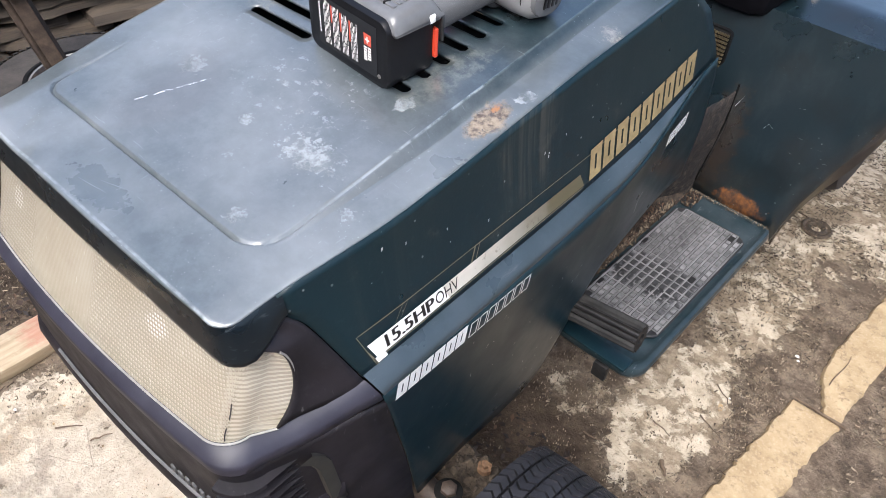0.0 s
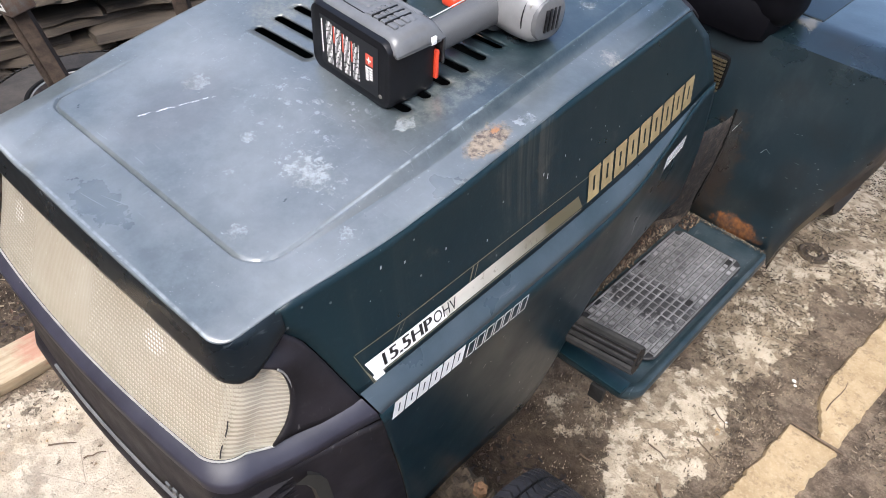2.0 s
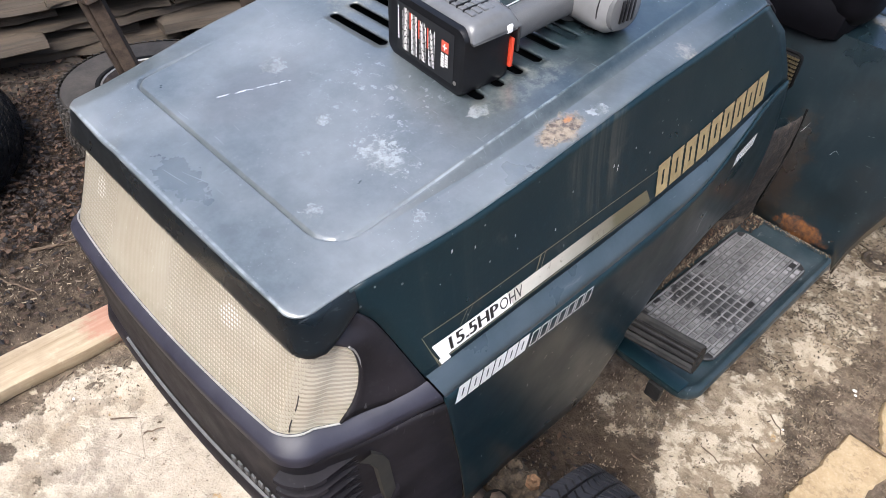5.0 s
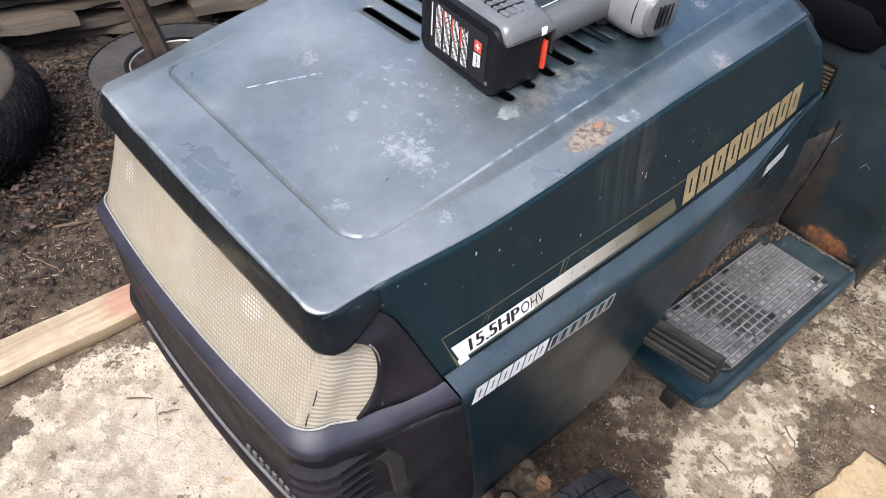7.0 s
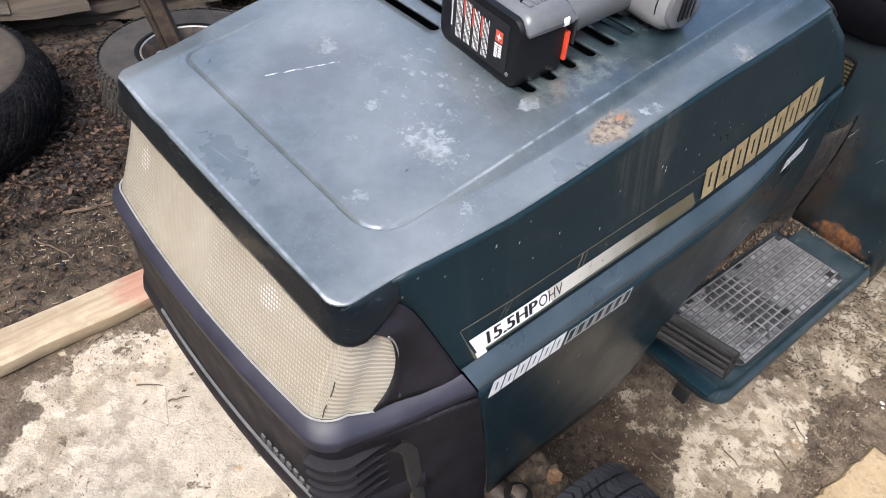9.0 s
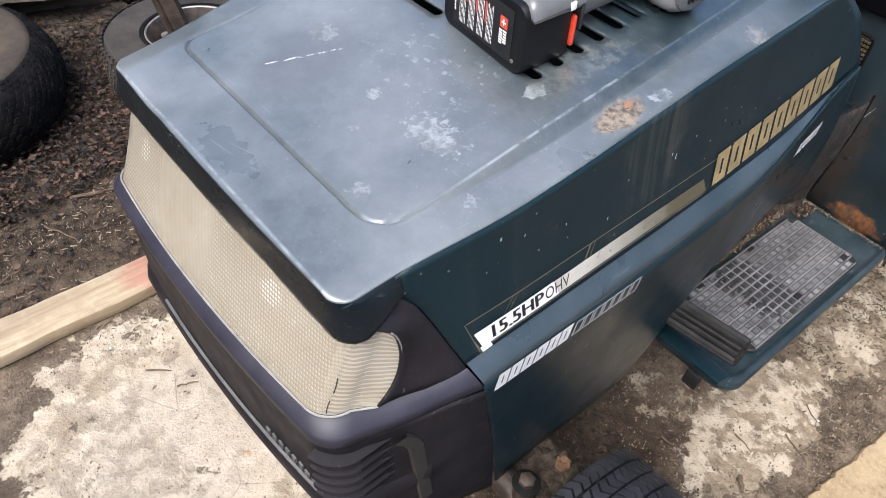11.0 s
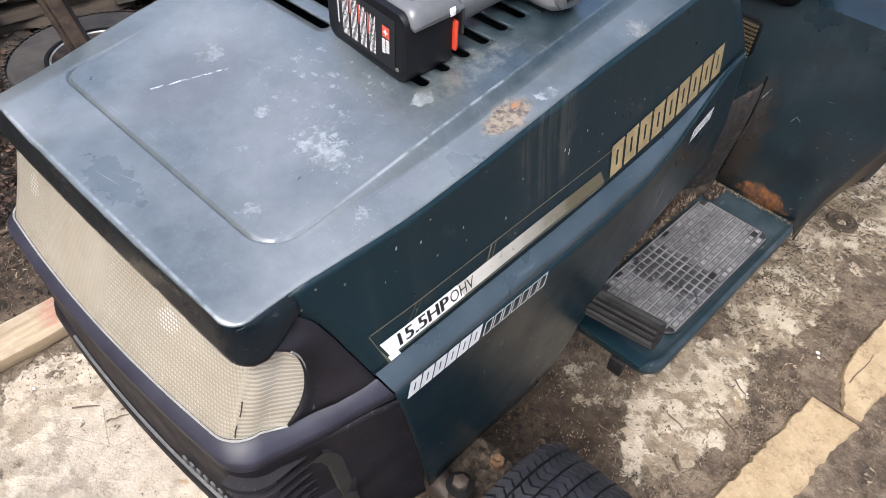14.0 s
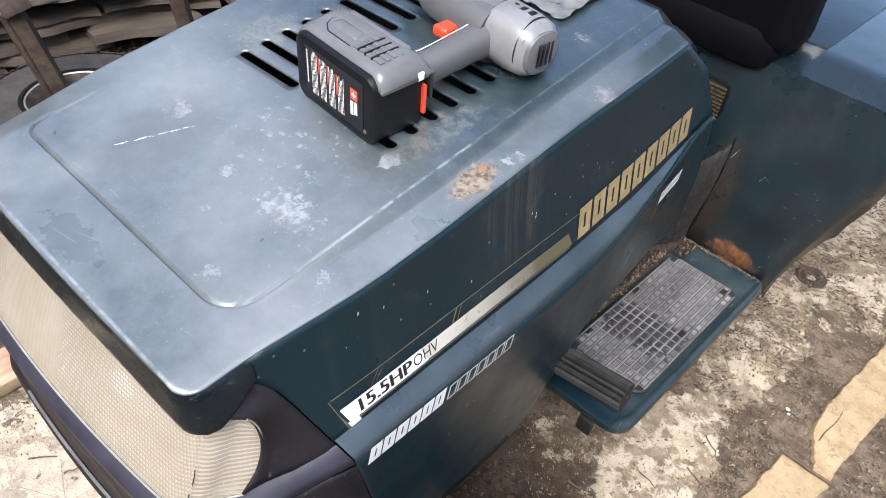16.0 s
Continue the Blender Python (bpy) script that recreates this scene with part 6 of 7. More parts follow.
for line in ([(0.006, 0.0185, 0.0795), (-0.030, 0.0185, 0.0795), (-0.042, 0.026, 0.0800), (-0.047, 0.036, 0.0803), (-0.042, 0.047, 0.0805), (-0.030, 0.054, 0.0805), (0.006, 0.054, 0.0805)],
             [(0.0585, 0.012, 0.0728), (0.0585, 0.024, 0.0755), (0.0585, 0.045, 0.0770), (0.0585, 0.060, 0.0762)], [(-0.0585, 0.012, 0.0728), (-0.0585, 0.024, 0.0755), (-0.0585, 0.045, 0.0770), (-0.0585, 0.060, 0.0762)]):
    bm = bmesh.new()
    add_tube(bm, [tuple(BATT @ Vector(p)) for p in line], 0.0007, 6)
    part("shell_seam", bm, drill_black, battery, "dark seam line in the shell")
bm = bmesh.new()
merge(bm, soft_box((-0.048, 0.056, 0.076), (0.046, 0.066, 0.0815), 0.003, 3), BATT)
part("shell_bar", bm, drill_grey, battery)


def label_quads(quads, mat, label, lift=0.0006):
    bm = bmesh.new()
    for x0, x1, z0, z1 in quads:
        vs = [bm.verts.new(BATT @ Vector((1.04 * x + 0.002, -lift, 1.08 * z - 0.0052))) for x, z in ((x0, z0), (x1, z0), (x1, z1), (x0, z1))]
        bm.faces.new(vs)
    part("label_print", bm, mat, battery, label, smooth=False)


label_quads([(-0.046, 0.046, 0.011, 0.0645)], label_black, "black warning label")
rnd = random.Random(3)
white_bars, red_bars = [], []
for c in range(4):
    x = -0.0355 + 0.0143 * c
    top = 0.0615 - 0.002 * c
    if c:
        red_bars.append((x - 0.0028, x - 0.0006, top - 0.016 - 0.002 * c, top))
    for k in range(5):
        z = 0.0155
        while z < top - 0.003:
            run = rnd.uniform(0.0025, 0.008)
            white_bars.append((x + 0.0021 * k, x + 0.0021 * k + 0.0009, z, min(z + run, top)))
            z += run + rnd.uniform(0.0006, 0.0016)
for k in range(10):
    white_bars.append((-0.0435, -0.0415, 0.024 + 0.0037 * k, 0.0268 + 0.0037 * k))
label_quads(white_bars, white_ink, "lines of small print", 0.0009)
label_quads(red_bars, red_ink, "red warning bars", 0.001)
label_quads([(0.0275, 0.0385, 0.041, 0.053)], red_ink, "red logo square", 0.001)
label_quads([(0.0322, 0.0338, 0.0435, 0.0505), (0.0297, 0.0363, 0.0462, 0.0478)] + [(0.0275, 0.0325, 0.0245 + 0.0026 * k, 0.0265 + 0.0026 * k) for k in range(6)]
            + [(0.0335, 0.0385, 0.0265 + 0.0028 * k, 0.0287 + 0.0028 * k) for k in range(5)], white_ink, "white logo blocks", 0.0014)
bm = bmesh.new()
add_lathe(bm, [(0.0001, 0.0), (0.0024, 0.0), (0.0024, 0.001), (0.0001, 0.0012)], BATT @ Vector((0.0525, -0.0005, 0.010)), "y", 12)
part("screw", bm, bolt_steel, battery, "small bright screw")


def oval_loft(stations, n=20):
    """Stations of centre, half-size across and half-height, with the direction given by the next centre."""
    bm = bmesh.new()
    rows = []
    cs = [Vector(s[0]) for s in stations]
    for i, (c, a, b) in enumerate(stations):
        d = (cs[min(i + 1, len(cs) - 1)] - cs[max(i - 1, 0)]).normalized()
        s = d.cross(Vector((0, 0, 1))).normalized()
        t = s.cross(d)
        row = []
        for k in range(n):
            an = k * math.tau / n
            ca, sa = math.cos(an), math.sin(an)
            row.append(Vector(c) + s * a * math.copysign(abs(ca) ** 0.8, ca) + t * b * math.copysign(abs(sa) ** 0.8, sa))
        rows.append(row)
    made = add_grid(bm, rows, close=True)
    bm.faces.new(list(reversed(made[0])))
    bm.faces.new(made[-1])
    bmesh.ops.recalc_face_normals(bm, faces=bm.faces[:])
    return bm


handle_path = [((0.060, 0.404, 0.924), 0.026, 0.024), ((0.0625, 0.413, 0.925), 0.0215, 0.0215), ((0.065, 0.424, 0.9275), 0.0172, 0.0185), ((0.0685, 0.437, 0.931), 0.0160, 0.0175), ((0.071, 0.452, 0.9345), 0.0162, 0.0175),
               ((0.073, 0.470, 0.938), 0.0168, 0.0178), ((0.0745, 0.488, 0.941), 0.0172, 0.0180), ((0.076, 0.506, 0.944), 0.0182, 0.0188), ((0.0775, 0.522, 0.947), 0.0200, 0.0200), ((0.078, 0.536, 0.949), 0.0225, 0.0215)]
part("handle", oval_loft(handle_path), drill_rubber, drill, "dark grey rubber handle", angle=60)
bm = bmesh.new()
seam_pts = []
for c, a, b in handle_path[2:]:
    seam_pts.append(Vector(c) + Vector((-0.012, 0.002, b * 0.93)))
add_tube(bm, [tuple(p) for p in seam_pts], 0.0008, 6)
seam_pts = [Vector(c) + Vector((0.78 * a, -0.30 * a, 0.55 * b)) for c, a, b in handle_path[2:-2]]
add_tube(bm, [tuple(p) for p in seam_pts], 0.0008, 6)
part("grip_piping", bm, piping_grey, drill, "pale line round the grip")
motor_path = [((-0.045, 0.5680, 0.955), 0.023, 0.023), ((-0.03, 0.5670, 0.955), 0.029, 0.029), ((0.02, 0.5640, 0.954), 0.031, 0.031), ((0.07, 0.5600, 0.953), 0.032, 0.0315), ((0.072, 0.5600, 0.953), 0.034, 0.033), ((0.105, 0.5570, 0.952), 0.034, 0.033), ((0.125, 0.5550, 0.951), 0.0315, 0.031), ((0.134, 0.5540, 0.951), 0.025, 0.025)]
motor = part("motor_housing", oval_loft(motor_path[3:], 28), drill_light, drill, "light grey motor housing", angle=50)
gears = part("gear_housing", oval_loft(motor_path[:4], 28), drill_grey, drill, "grey housing round the gears", angle=50)
overmould = part("overmould", oval_loft([((0.020, 0.5560, 0.9500), 0.0330, 0.0320), ((0.040, 0.5550, 0.9490), 0.0350, 0.0335), ((0.066, 0.5535, 0.9485), 0.0355, 0.0338), ((0.074, 0.5530, 0.9485), 0.0345, 0.0330)], 28), drill_rubber, drill, "dark rubber overmould under the motor", angle=50)
bm = oval_loft([((0.130, 0.5543, 0.951), 0.0265, 0.025), ((0.1365, 0.5539, 0.951), 0.025, 0.0235), ((0.1385, 0.5537, 0.951), 0.020, 0.0185)], 24)
part("vent_cover", bm, drill_grey, motor, "grey vent cover of the motor")
bm = bmesh.new()
for k in range(4):
    add_box(bm, (0.1375, 0.5415 + 0.007 * k, 0.938), (0.1402, 0.5455 + 0.007 * k, 0.965), None, 0.0008, 1)
part("vent_slot", bm, drill_black, motor, "dark vent slot")
bm = bmesh.new()
for k in range(3):
    add_box(bm, (0.080 + 0.012 * k, 0.5560, 0.9815), (0.0875 + 0.012 * k, 0.5670, 0.9855), None, 0.001, 1)
part("vent_slot", bm, drill_black, motor, "dark vent slot")
for x, r, cy in ((0.071, 0.0328, 0.56), (0.119, 0.0326, 0.5556)):
    bm = bmesh.new()
    add_tube(bm, [(x, cy + r * math.cos(k * math.tau / 40), 0.9525 + 0.985 * r * math.sin(k * math.tau / 40)) for k in range(41)], 0.0008, 6, False)
    part("housing_seam", bm, drill_black, motor, "dark seam round the motor housing")
for ang in (0.6, 1.5, 2.3):
    bm = bmesh.new()
    add_lathe(bm, [(0.0004, 0.0), (0.0030, 0.0), (0.0030, 0.0012), (0.0004, 0.0016)], (0.1245, 0.555 - 0.0295 * math.cos(ang), 0.951 + 0.029 * math.sin(ang)), "x", 12)
    part("screw", bm, bolt_steel, motor, "small bright screw")
bm = soft_box((0.005, 0.5560, 0.976), (0.05, 0.5800, 0.988), 0.003, 3)
part("top_plate", bm, drill_grey, motor, "grey plate on the housing")
bm = oval_loft([((-0.042, 0.5680, 0.955), 0.021, 0.021), ((-0.06, 0.5690, 0.955), 0.021, 0.021), ((-0.08, 0.5700, 0.955), 0.019, 0.019), ((-0.092, 0.5710, 0.955), 0.013, 0.013)], 24)
chuck = part("chuck", bm, drill_black, drill, "black keyless chuck")
for ob in (motor, gears, overmould, chuck):
    ob.location = (0.009, -0.018, -0.001)
bm = soft_box((0.034, 0.478, 0.942), (0.056, 0.512, 0.956), 0.005, 4, Matrix.Translation((-0.006, 0.004, -0.003)))
part("trigger", bm, drill_red, drill, "red trigger")
bm = soft_box((0.038, 0.514, 0.950), (0.054, 0.526, 0.966), 0.0045, 4)
part("direction_switch", bm, drill_red, drill, "red direction switch")

# crumpled clear plastic packet behind the drill
def build_packet():
    bm = bmesh.new()
    rows = []
    for i in range(15):
        row = []
        for j in range(19):
            x, y = -0.005 + 0.10 * i / 14, 0.645 + 0.105 * j / 18
            z = hood_plane(x, y) + 0.004 + 0.012 * abs(noise.noise((x * 34, y * 34, 2.0))) + 0.006 * noise.noise((x * 90, y * 90, 0))
            row.append(Vector((x, y, max(z, hood_plane(x, y) + 0.0015))))
        rows.append(row)
    add_grid(bm, rows)
    return bm


packet = mesh_object("plastic_packet", build_packet(), clear_wrap)
tagged(packet, "crumpled clear plastic packet on the hood behind the drill", "packaging")

# ---- ground, timber, tyres and litter ----
def build_ground_sheet():
    bm = bmesh.new()

    def axis(fine0, fine1, step):
        vals = [-400, -120, -40, -15, -8, -5]
        v = fine0
        while v <= fine1:
            vals.append(v)
            v += step
        return sorted(set(vals + [5, 8, 15, 40, 120, 400]))

    xs, ys = axis(-2.6, 1.4, 0.025), axis(-1.2, 3.6, 0.025)
    rows = []
    for y in ys:
        row = []
        for x in xs:
            z = 0.0
            if abs(x) < 5 and abs(y) < 5:
                z = 0.006 * noise.noise((x * 5, y * 5, 0.3)) + 0.003 * noise.noise((x * 22, y * 22, 1.3)) - 0.004
                z += 0.02 * ease(-x, 0.75, 1.3) * noise.noise((x * 4, y * 4, 7))
            row.append(Vector((x, y, z)))
        rows.append(row)
    add_grid(bm, rows)
    bmesh.ops.reverse_faces(bm, faces=[f for f in bm.faces if f.normal.z < 0])
    return bm


ground_bm = build_ground_sheet()
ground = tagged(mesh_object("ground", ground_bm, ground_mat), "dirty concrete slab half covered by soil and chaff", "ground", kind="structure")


def build_board(x0, x1, y0, y1, thick, seed, rough=0.006, z=0.0):
    """A split board with wavy long edges."""
    bm = bmesh.new()
    n = max(6, int((y1 - y0) / 0.03))
    top = []
    for i in range(n + 1):
        y = y0 + (y1 - y0) * i / n
        a = x0 + rough * noise.noise((seed, y * 9, 0)) + 0.4 * rough * noise.noise((seed, y * 31, 4))
        b = x1 + rough * noise.noise((seed + 9, y * 9, 0)) + 0.4 * rough * noise.noise((seed + 5, y * 31, 4))
        h = thick + 0.25 * rough * noise.noise((seed, y * 7, 9))
        top.append([Vector((a + 0.003, y, z + h - 0.003)), Vector((a + 0.008, y, z + h)), Vector((b - 0.008, y, z + h)), Vector((b - 0.003, y, z + h - 0.003)), Vector((b, y, z + h * 0.5)), Vector((b - 0.004, y, z)), Vector((a + 0.004, y, z)), Vector((a, y, z + h * 0.5))])
    made = add_grid(bm, top, close=True)
    bm.faces.new(made[0])
    bm.faces.new(list(reversed(made[-1])))
    bmesh.ops.recalc_face_normals(bm, faces=bm.faces[:])
    return bm


ob = mesh_object("plank", build_board(-0.735, -0.638, -1.3, 0.55, 0.034, 2.0, 0.004), plank_mat)
tagged(ob, "pale weathered plank lying on the concrete, reddish at one end", "plank", "planks on the ground")


def build_edging(left, right, seed):
    """A sandy strip set in the ground, its long edges ragged where soil covers them."""
    bm = bmesh.new()
    y0, y1 = left[0][0], left[-1][0]
    n = int((y1 - y0) / 0.006)
    rows = []
    for i in range(n + 1):
        y = y0 + (y1 - y0) * i / n
        a = lerp_table(left, y) + 0.006 * noise.noise((seed, y * 24, 0)) + 0.005 * noise.noise((seed, y * 80, 4))
        b = lerp_table(right, y) + 0.008 * noise.noise((seed + 9, y * 20, 0)) + 0.006 * noise.noise((seed + 5, y * 70, 4))
        row = [Vector((a - 0.004, y, -0.02)), Vector((a, y, 0.004))]
        for k in range(9):
            x = a + 0.003 + (b - a - 0.006) * k / 8
            row.append(Vector((x, y, 0.0072 + 0.0014 * noise.noise((x * 40, y * 40, seed)))))
        rows.append(row + [Vector((b, y, 0.004)), Vector((b + 0.004, y, -0.02))])
    made = add_grid(bm, rows)
    bm.faces.new(made[0])
    bm.faces.new(list(reversed(made[-1])))
    bmesh.ops.recalc_face_normals(bm, faces=bm.faces[:])
    return bm


ob = mesh_object("kerb", build_edging([(0.35, 0.482), (0.777, 0.518), (0.869, 0.526), (1.032, 0.542), (1.146, 0.551)], [(0.35, 0.58), (0.893, 0.626), (0.943, 0.634), (1.02, 0.632), (1.098, 0.646), (1.146, 0.657)], 5.0), sand_mat)
tagged(ob, "sandy yellow kerb strip with ragged edges, level with the soil", "kerb", kind="structure")
ob = mesh_object("kerb", build_edging([(1.152, 0.616), (1.214, 0.594), (1.256, 0.574), (1.318, 0.568), (1.378, 0.569), (1.488, 0.580), (2.3, 0.655)], [(1.152, 0.648), (1.214, 0.653), (1.281, 0.658), (2.3, 0.745)], 8.0), sand_mat)
tagged(ob, "sandy yellow kerb strip half covered by soil, beyond a lying stick", "kerb", kind="structure")


# stack of rough slab boards behind the tractor
def build_slab(length, width, thick, seed):
    bm = bmesh.new()
    n = 16
    rows = []
    for i in range(n + 1):
        y = -length / 2 + length * i / n
        a = 0.055 * noise.noise((seed, y * 3.2, 0)) + 0.025 * noise.noise((seed, y * 11, 2))
        h = thick * (1 + 0.3 * noise.noise((seed, y * 4, 5)))
        end = 0.5 + 0.5 * min(1.0, (min(i, n - i) + 0.6) / 1.6)
        rows.append([Vector((width / 2 + a, y, 0.15 * h)), Vector((width / 2 + a - 0.012, y, h * 0.8)), Vector((width * 0.25, y, h * end)), Vector((-width / 2, y, h * end)), Vector((-width / 2, y, 0)), Vector((width / 2 + a - 0.02, y, 0))])
    made = add_grid(bm, rows, close=True)
    bm.faces.new(made[0])
    bm.faces.new(list(reversed(made[-1])))
    bmesh.ops.recalc_face_normals(bm, faces=bm.faces[:])
    return bm


rnd = random.Random(21)
z = 0.0
for layer in range(16):
    y = -0.9 + rnd.uniform(-0.3, 0.1)
    thick = rnd.uniform(0.018, 0.04)
    while y < 2.9:
        length = rnd.uniform(0.35, 0.95)
        ob = mesh_object("slab_board", build_slab(length, 0.34, thick, rnd.uniform(0, 90)), slab_mat, angle=50)
        ob.matrix_world = Matrix.Translation((-2.00 + 0.17 * max(0.0, y - 0.2) + rnd.uniform(-0.09, 0.10) - 0.010 * layer, y + length / 2, z)) @ Euler((radians(rnd.uniform(-1.3, 1.3)), radians(rnd.uniform(-2, 2)), radians(rnd.uniform(-15, -2)))).to_matrix().to_4x4()
        tagged(ob, "weathered grey-brown slab board in a low stack", "board", "stacked slab boards")
        y += length + rnd.uniform(0.0, 0.05)
    z += thick * 1.02


def build_knobs(r, w, count, seed):
    """Small staggered lugs round a loose tyre."""
    bm = bmesh.new()
    rn = random.Random(seed)
    for lane in range(9):
        u = -0.86 + 1.72 * lane / 8
        for k in range(count):
            ang = (k + 0.5 * (lane % 2)) * math.tau / count
            st = 0.36 * math.tau / count
            hh = 0.085 * w
            q = r * (1 - 0.04 * abs(u) ** 3)
            pts = [(ang - st, u * w / 2 - hh / 2), (ang + st, u * w / 2 - hh / 3), (ang + st * 1.1, u * w / 2 + hh / 2), (ang - st * 0.9, u * w / 2 + hh / 3)]
            low = [bm.verts.new((q * 0.985 * math.cos(a), q * 0.985 * math.sin(a), h)) for a, h in pts]
            high = [bm.verts.new(((q + 0.0022) * math.cos(a), (q + 0.0022) * math.sin(a), h)) for a, h in pts]
            bm.faces.new(high)
            for i in range(4):
                j = (i + 1) % 4
                bm.faces.new((low[i], low[j], high[j], high[i]))
    bmesh.ops.recalc_face_normals(bm, faces=bm.faces[:])
    return bm


def lying_wheel(name, place, r, w, rim_r, count, mat, label, tilt=(0, 0, 0)):
    w_ob = thing(name, label, "wheel", "old wheels on the ground")
    w_ob.matrix_world = Matrix.Translation(place) @ Euler([radians(a) for a in tilt]).to_matrix().to_4x4()
    bm = bmesh.new()
    add_lathe(bm, tyre_profile(r, w, rim_r), (0, 0, 0), "z", 64)
    bmesh.ops.recalc_face_normals(bm, faces=bm.faces[:])
    part("tyre", bm, mat, w_ob, "dusty black tyre")
    part("tread", build_knobs(r, w, count, 4), mat, w_ob, smooth=False)
    bm = bmesh.new()
    h = w / 2
    prof = [(0.03, 0.30 * h), (rim_r * 0.5, 0.32 * h), (rim_r * 0.85, 0.2 * h), (rim_r * 0.95, 0.7 * h), (rim_r + 0.012, 0.92 * h), (rim_r + 0.016, 0.84 * h), (rim_r * 0.97, 0.0), (rim_r + 0.01, -0.75 * h), (rim_r * 0.9, -0.6 * h), (0.03, -0.1 * h)]
    add_lathe(bm, prof, (0, 0, 0), "z", 48)
    bmesh.ops.recalc_face_normals(bm, faces=bm.faces[:])
    part("rim", bm, brown_steel, w_ob, "dull steel rim")
    bm = bmesh.new()
    add_lathe(bm, [(rim_r + 0.009, h * 0.90), (rim_r + 0.012, h * 0.935), (rim_r + 0.0145, h * 0.90), (rim_r + 0.011, h * 0.87)], (0, 0, 0), "z", 48)
    bmesh.ops.recalc_face_normals(bm, faces=bm.faces[:])
    part("rim_lip", bm, rim_steel, w_ob, "bright lip of the rim")
    bm = bmesh.new()
    add_lathe(bm, [(rim_r + 0.010, h * 0.80), (rim_r + 0.022, h * 0.82), (rim_r + 0.028, h * 0.94), (rim_r + 0.018, h * 0.95)], (0, 0, 0), "z", 48)
    bmesh.ops.recalc_face_normals(bm, faces=bm.faces[:])
    part("bead", bm, engine_black, w_ob, "dark bead of the tyre")
    return w_ob


lying_wheel("loose_wheel", (-1.335, 0.615, 0.085), 0.250, 0.17, 0.115, 72, old_rubber, "old tyre on a pale rim lying on dead leaves", (2, -3, 0))


def balloon(ang, ring, a, b):
    """A boxy oval across a fat tyre."""
    c, q = math.cos(ang), math.sin(ang)
    return ring + a * math.copysign(abs(c) ** 0.97, c), b * math.copysign(abs(q) ** 0.97, q)


def balloon_wheel(place, ring, a, b, count):
    """A fat, low-pressure tyre on a pale dished rim; its worn knobs reach over the shoulder."""
    w_ob = thing("loose_wheel", "dirty black knobby tyre on a pale rim, on soil", "wheel", "old wheels on the ground", place=place)
    bm = bmesh.new()
    add_lathe(bm, [balloon(math.tau * k / 36, ring, a, b) for k in range(36)], (0, 0, 0), "z", 80)
    bmesh.ops.recalc_face_normals(bm, faces=bm.faces[:])
    part("tyre", bm, black_tyre, w_ob, "dusty black tyre", angle=80)
    bm = bmesh.new()
    over = [balloon(radians(v), ring, a + 0.0018, b + 0.0018) for v in range(70, 182, 8)]
    under = [balloon(radians(v), ring, a - 0.003, b - 0.003) for v in range(180, 66, -8)]
    add_lathe(bm, over + under, (0, 0, 0), "z", 80)
    bmesh.ops.recalc_face_normals(bm, faces=bm.faces[:])
    part("sidewall", bm, dusty_wall, w_ob, "tan dusty smooth sidewall", angle=80)
    verts, faces = [], []
    rn = random.Random(12)
    for lane in range(19):
        mid = radians(-66 + 7.4 * lane)
        for k in range(count):
            turn = (k + 0.5 * (lane % 2)) * math.tau / count
            half = 0.33 * math.tau / count
            at = len(verts)
            worn = rn.uniform(0.0008, 0.0042)
            for lift in (-0.003, worn):
                for da, dt in ((-0.044, -1.1), (0.044, -0.5), (0.044, 1.1), (-0.044, 0.5)):
                    q, h = balloon(mid + da, ring, a + lift, b + lift)
                    verts.append((q * math.cos(turn + dt * half), q * math.sin(turn + dt * half), h))
            faces += [(at + 4, at + 5, at + 6, at + 7)] + [(at + i, at + (i + 1) % 4, at + 4 + (i + 1) % 4, at + 4 + i) for i in range(4)]
    me = bpy.data.meshes.new("tread")
    me.from_pydata(verts, [], faces)
    me.materials.append(black_tyre)
    tread = new("tread", me)
    tread.parent = w_ob
    r0 = ring - a
    bm = bmesh.new()
    add_lathe(bm, [(0.034, 0.010), (r0 * 0.55, 0.016), (r0 * 0.80, 0.012), (r0 * 0.93, 0.055), (r0 * 0.955, 0.082), (r0 + 0.003, 0.090), (r0 + 0.012, 0.086), (r0 + 0.012, 0.080), (r0 * 0.97, 0.076), (r0 * 0.94, 0.03), (r0 * 0.90, -0.05), (0.034, -0.05)], (0, 0, 0), "z", 56)
    bmesh.ops.recalc_face_normals(bm, faces=bm.faces[:])
    rim = part("rim", bm, rim_steel, w_ob, "pale grey painted steel rim")
    bm = bmesh.new()
    add_lathe(bm, [(0.006, -0.03), (0.033, -0.03), (0.033, 0.028), (0.026, 0.032), (0.006, 0.032)], (0, 0, 0), "z", 24)
    bmesh.ops.recalc_face_normals(bm, faces=bm.faces[:])
    part("hub", bm, brown_steel, rim, "rusty hub in the rim")


balloon_wheel((-1.52, -0.045, 0.105), 0.243, 0.092, 0.104, 84)


def build_channel(h, w, d, t):
    """A folded steel channel standing upright."""
    bm = bmesh.new()
    plan = [(-w / 2, d / 2), (-w / 2, -d / 2), (w / 2, -d / 2), (w / 2, d / 2), (w / 2 - t, d / 2), (w / 2 - t, -d / 2 + t), (-w / 2 + t, -d / 2 + t), (-w / 2 + t, d / 2)]
    rows = [[Vector((x, y, z)) for x, y in plan] for z in (0, h * 0.33, h * 0.66, h)]
    made = add_grid(bm, rows, close=True)
    bmesh.ops.recalc_face_normals(bm, faces=bm.faces[:])
    return bm


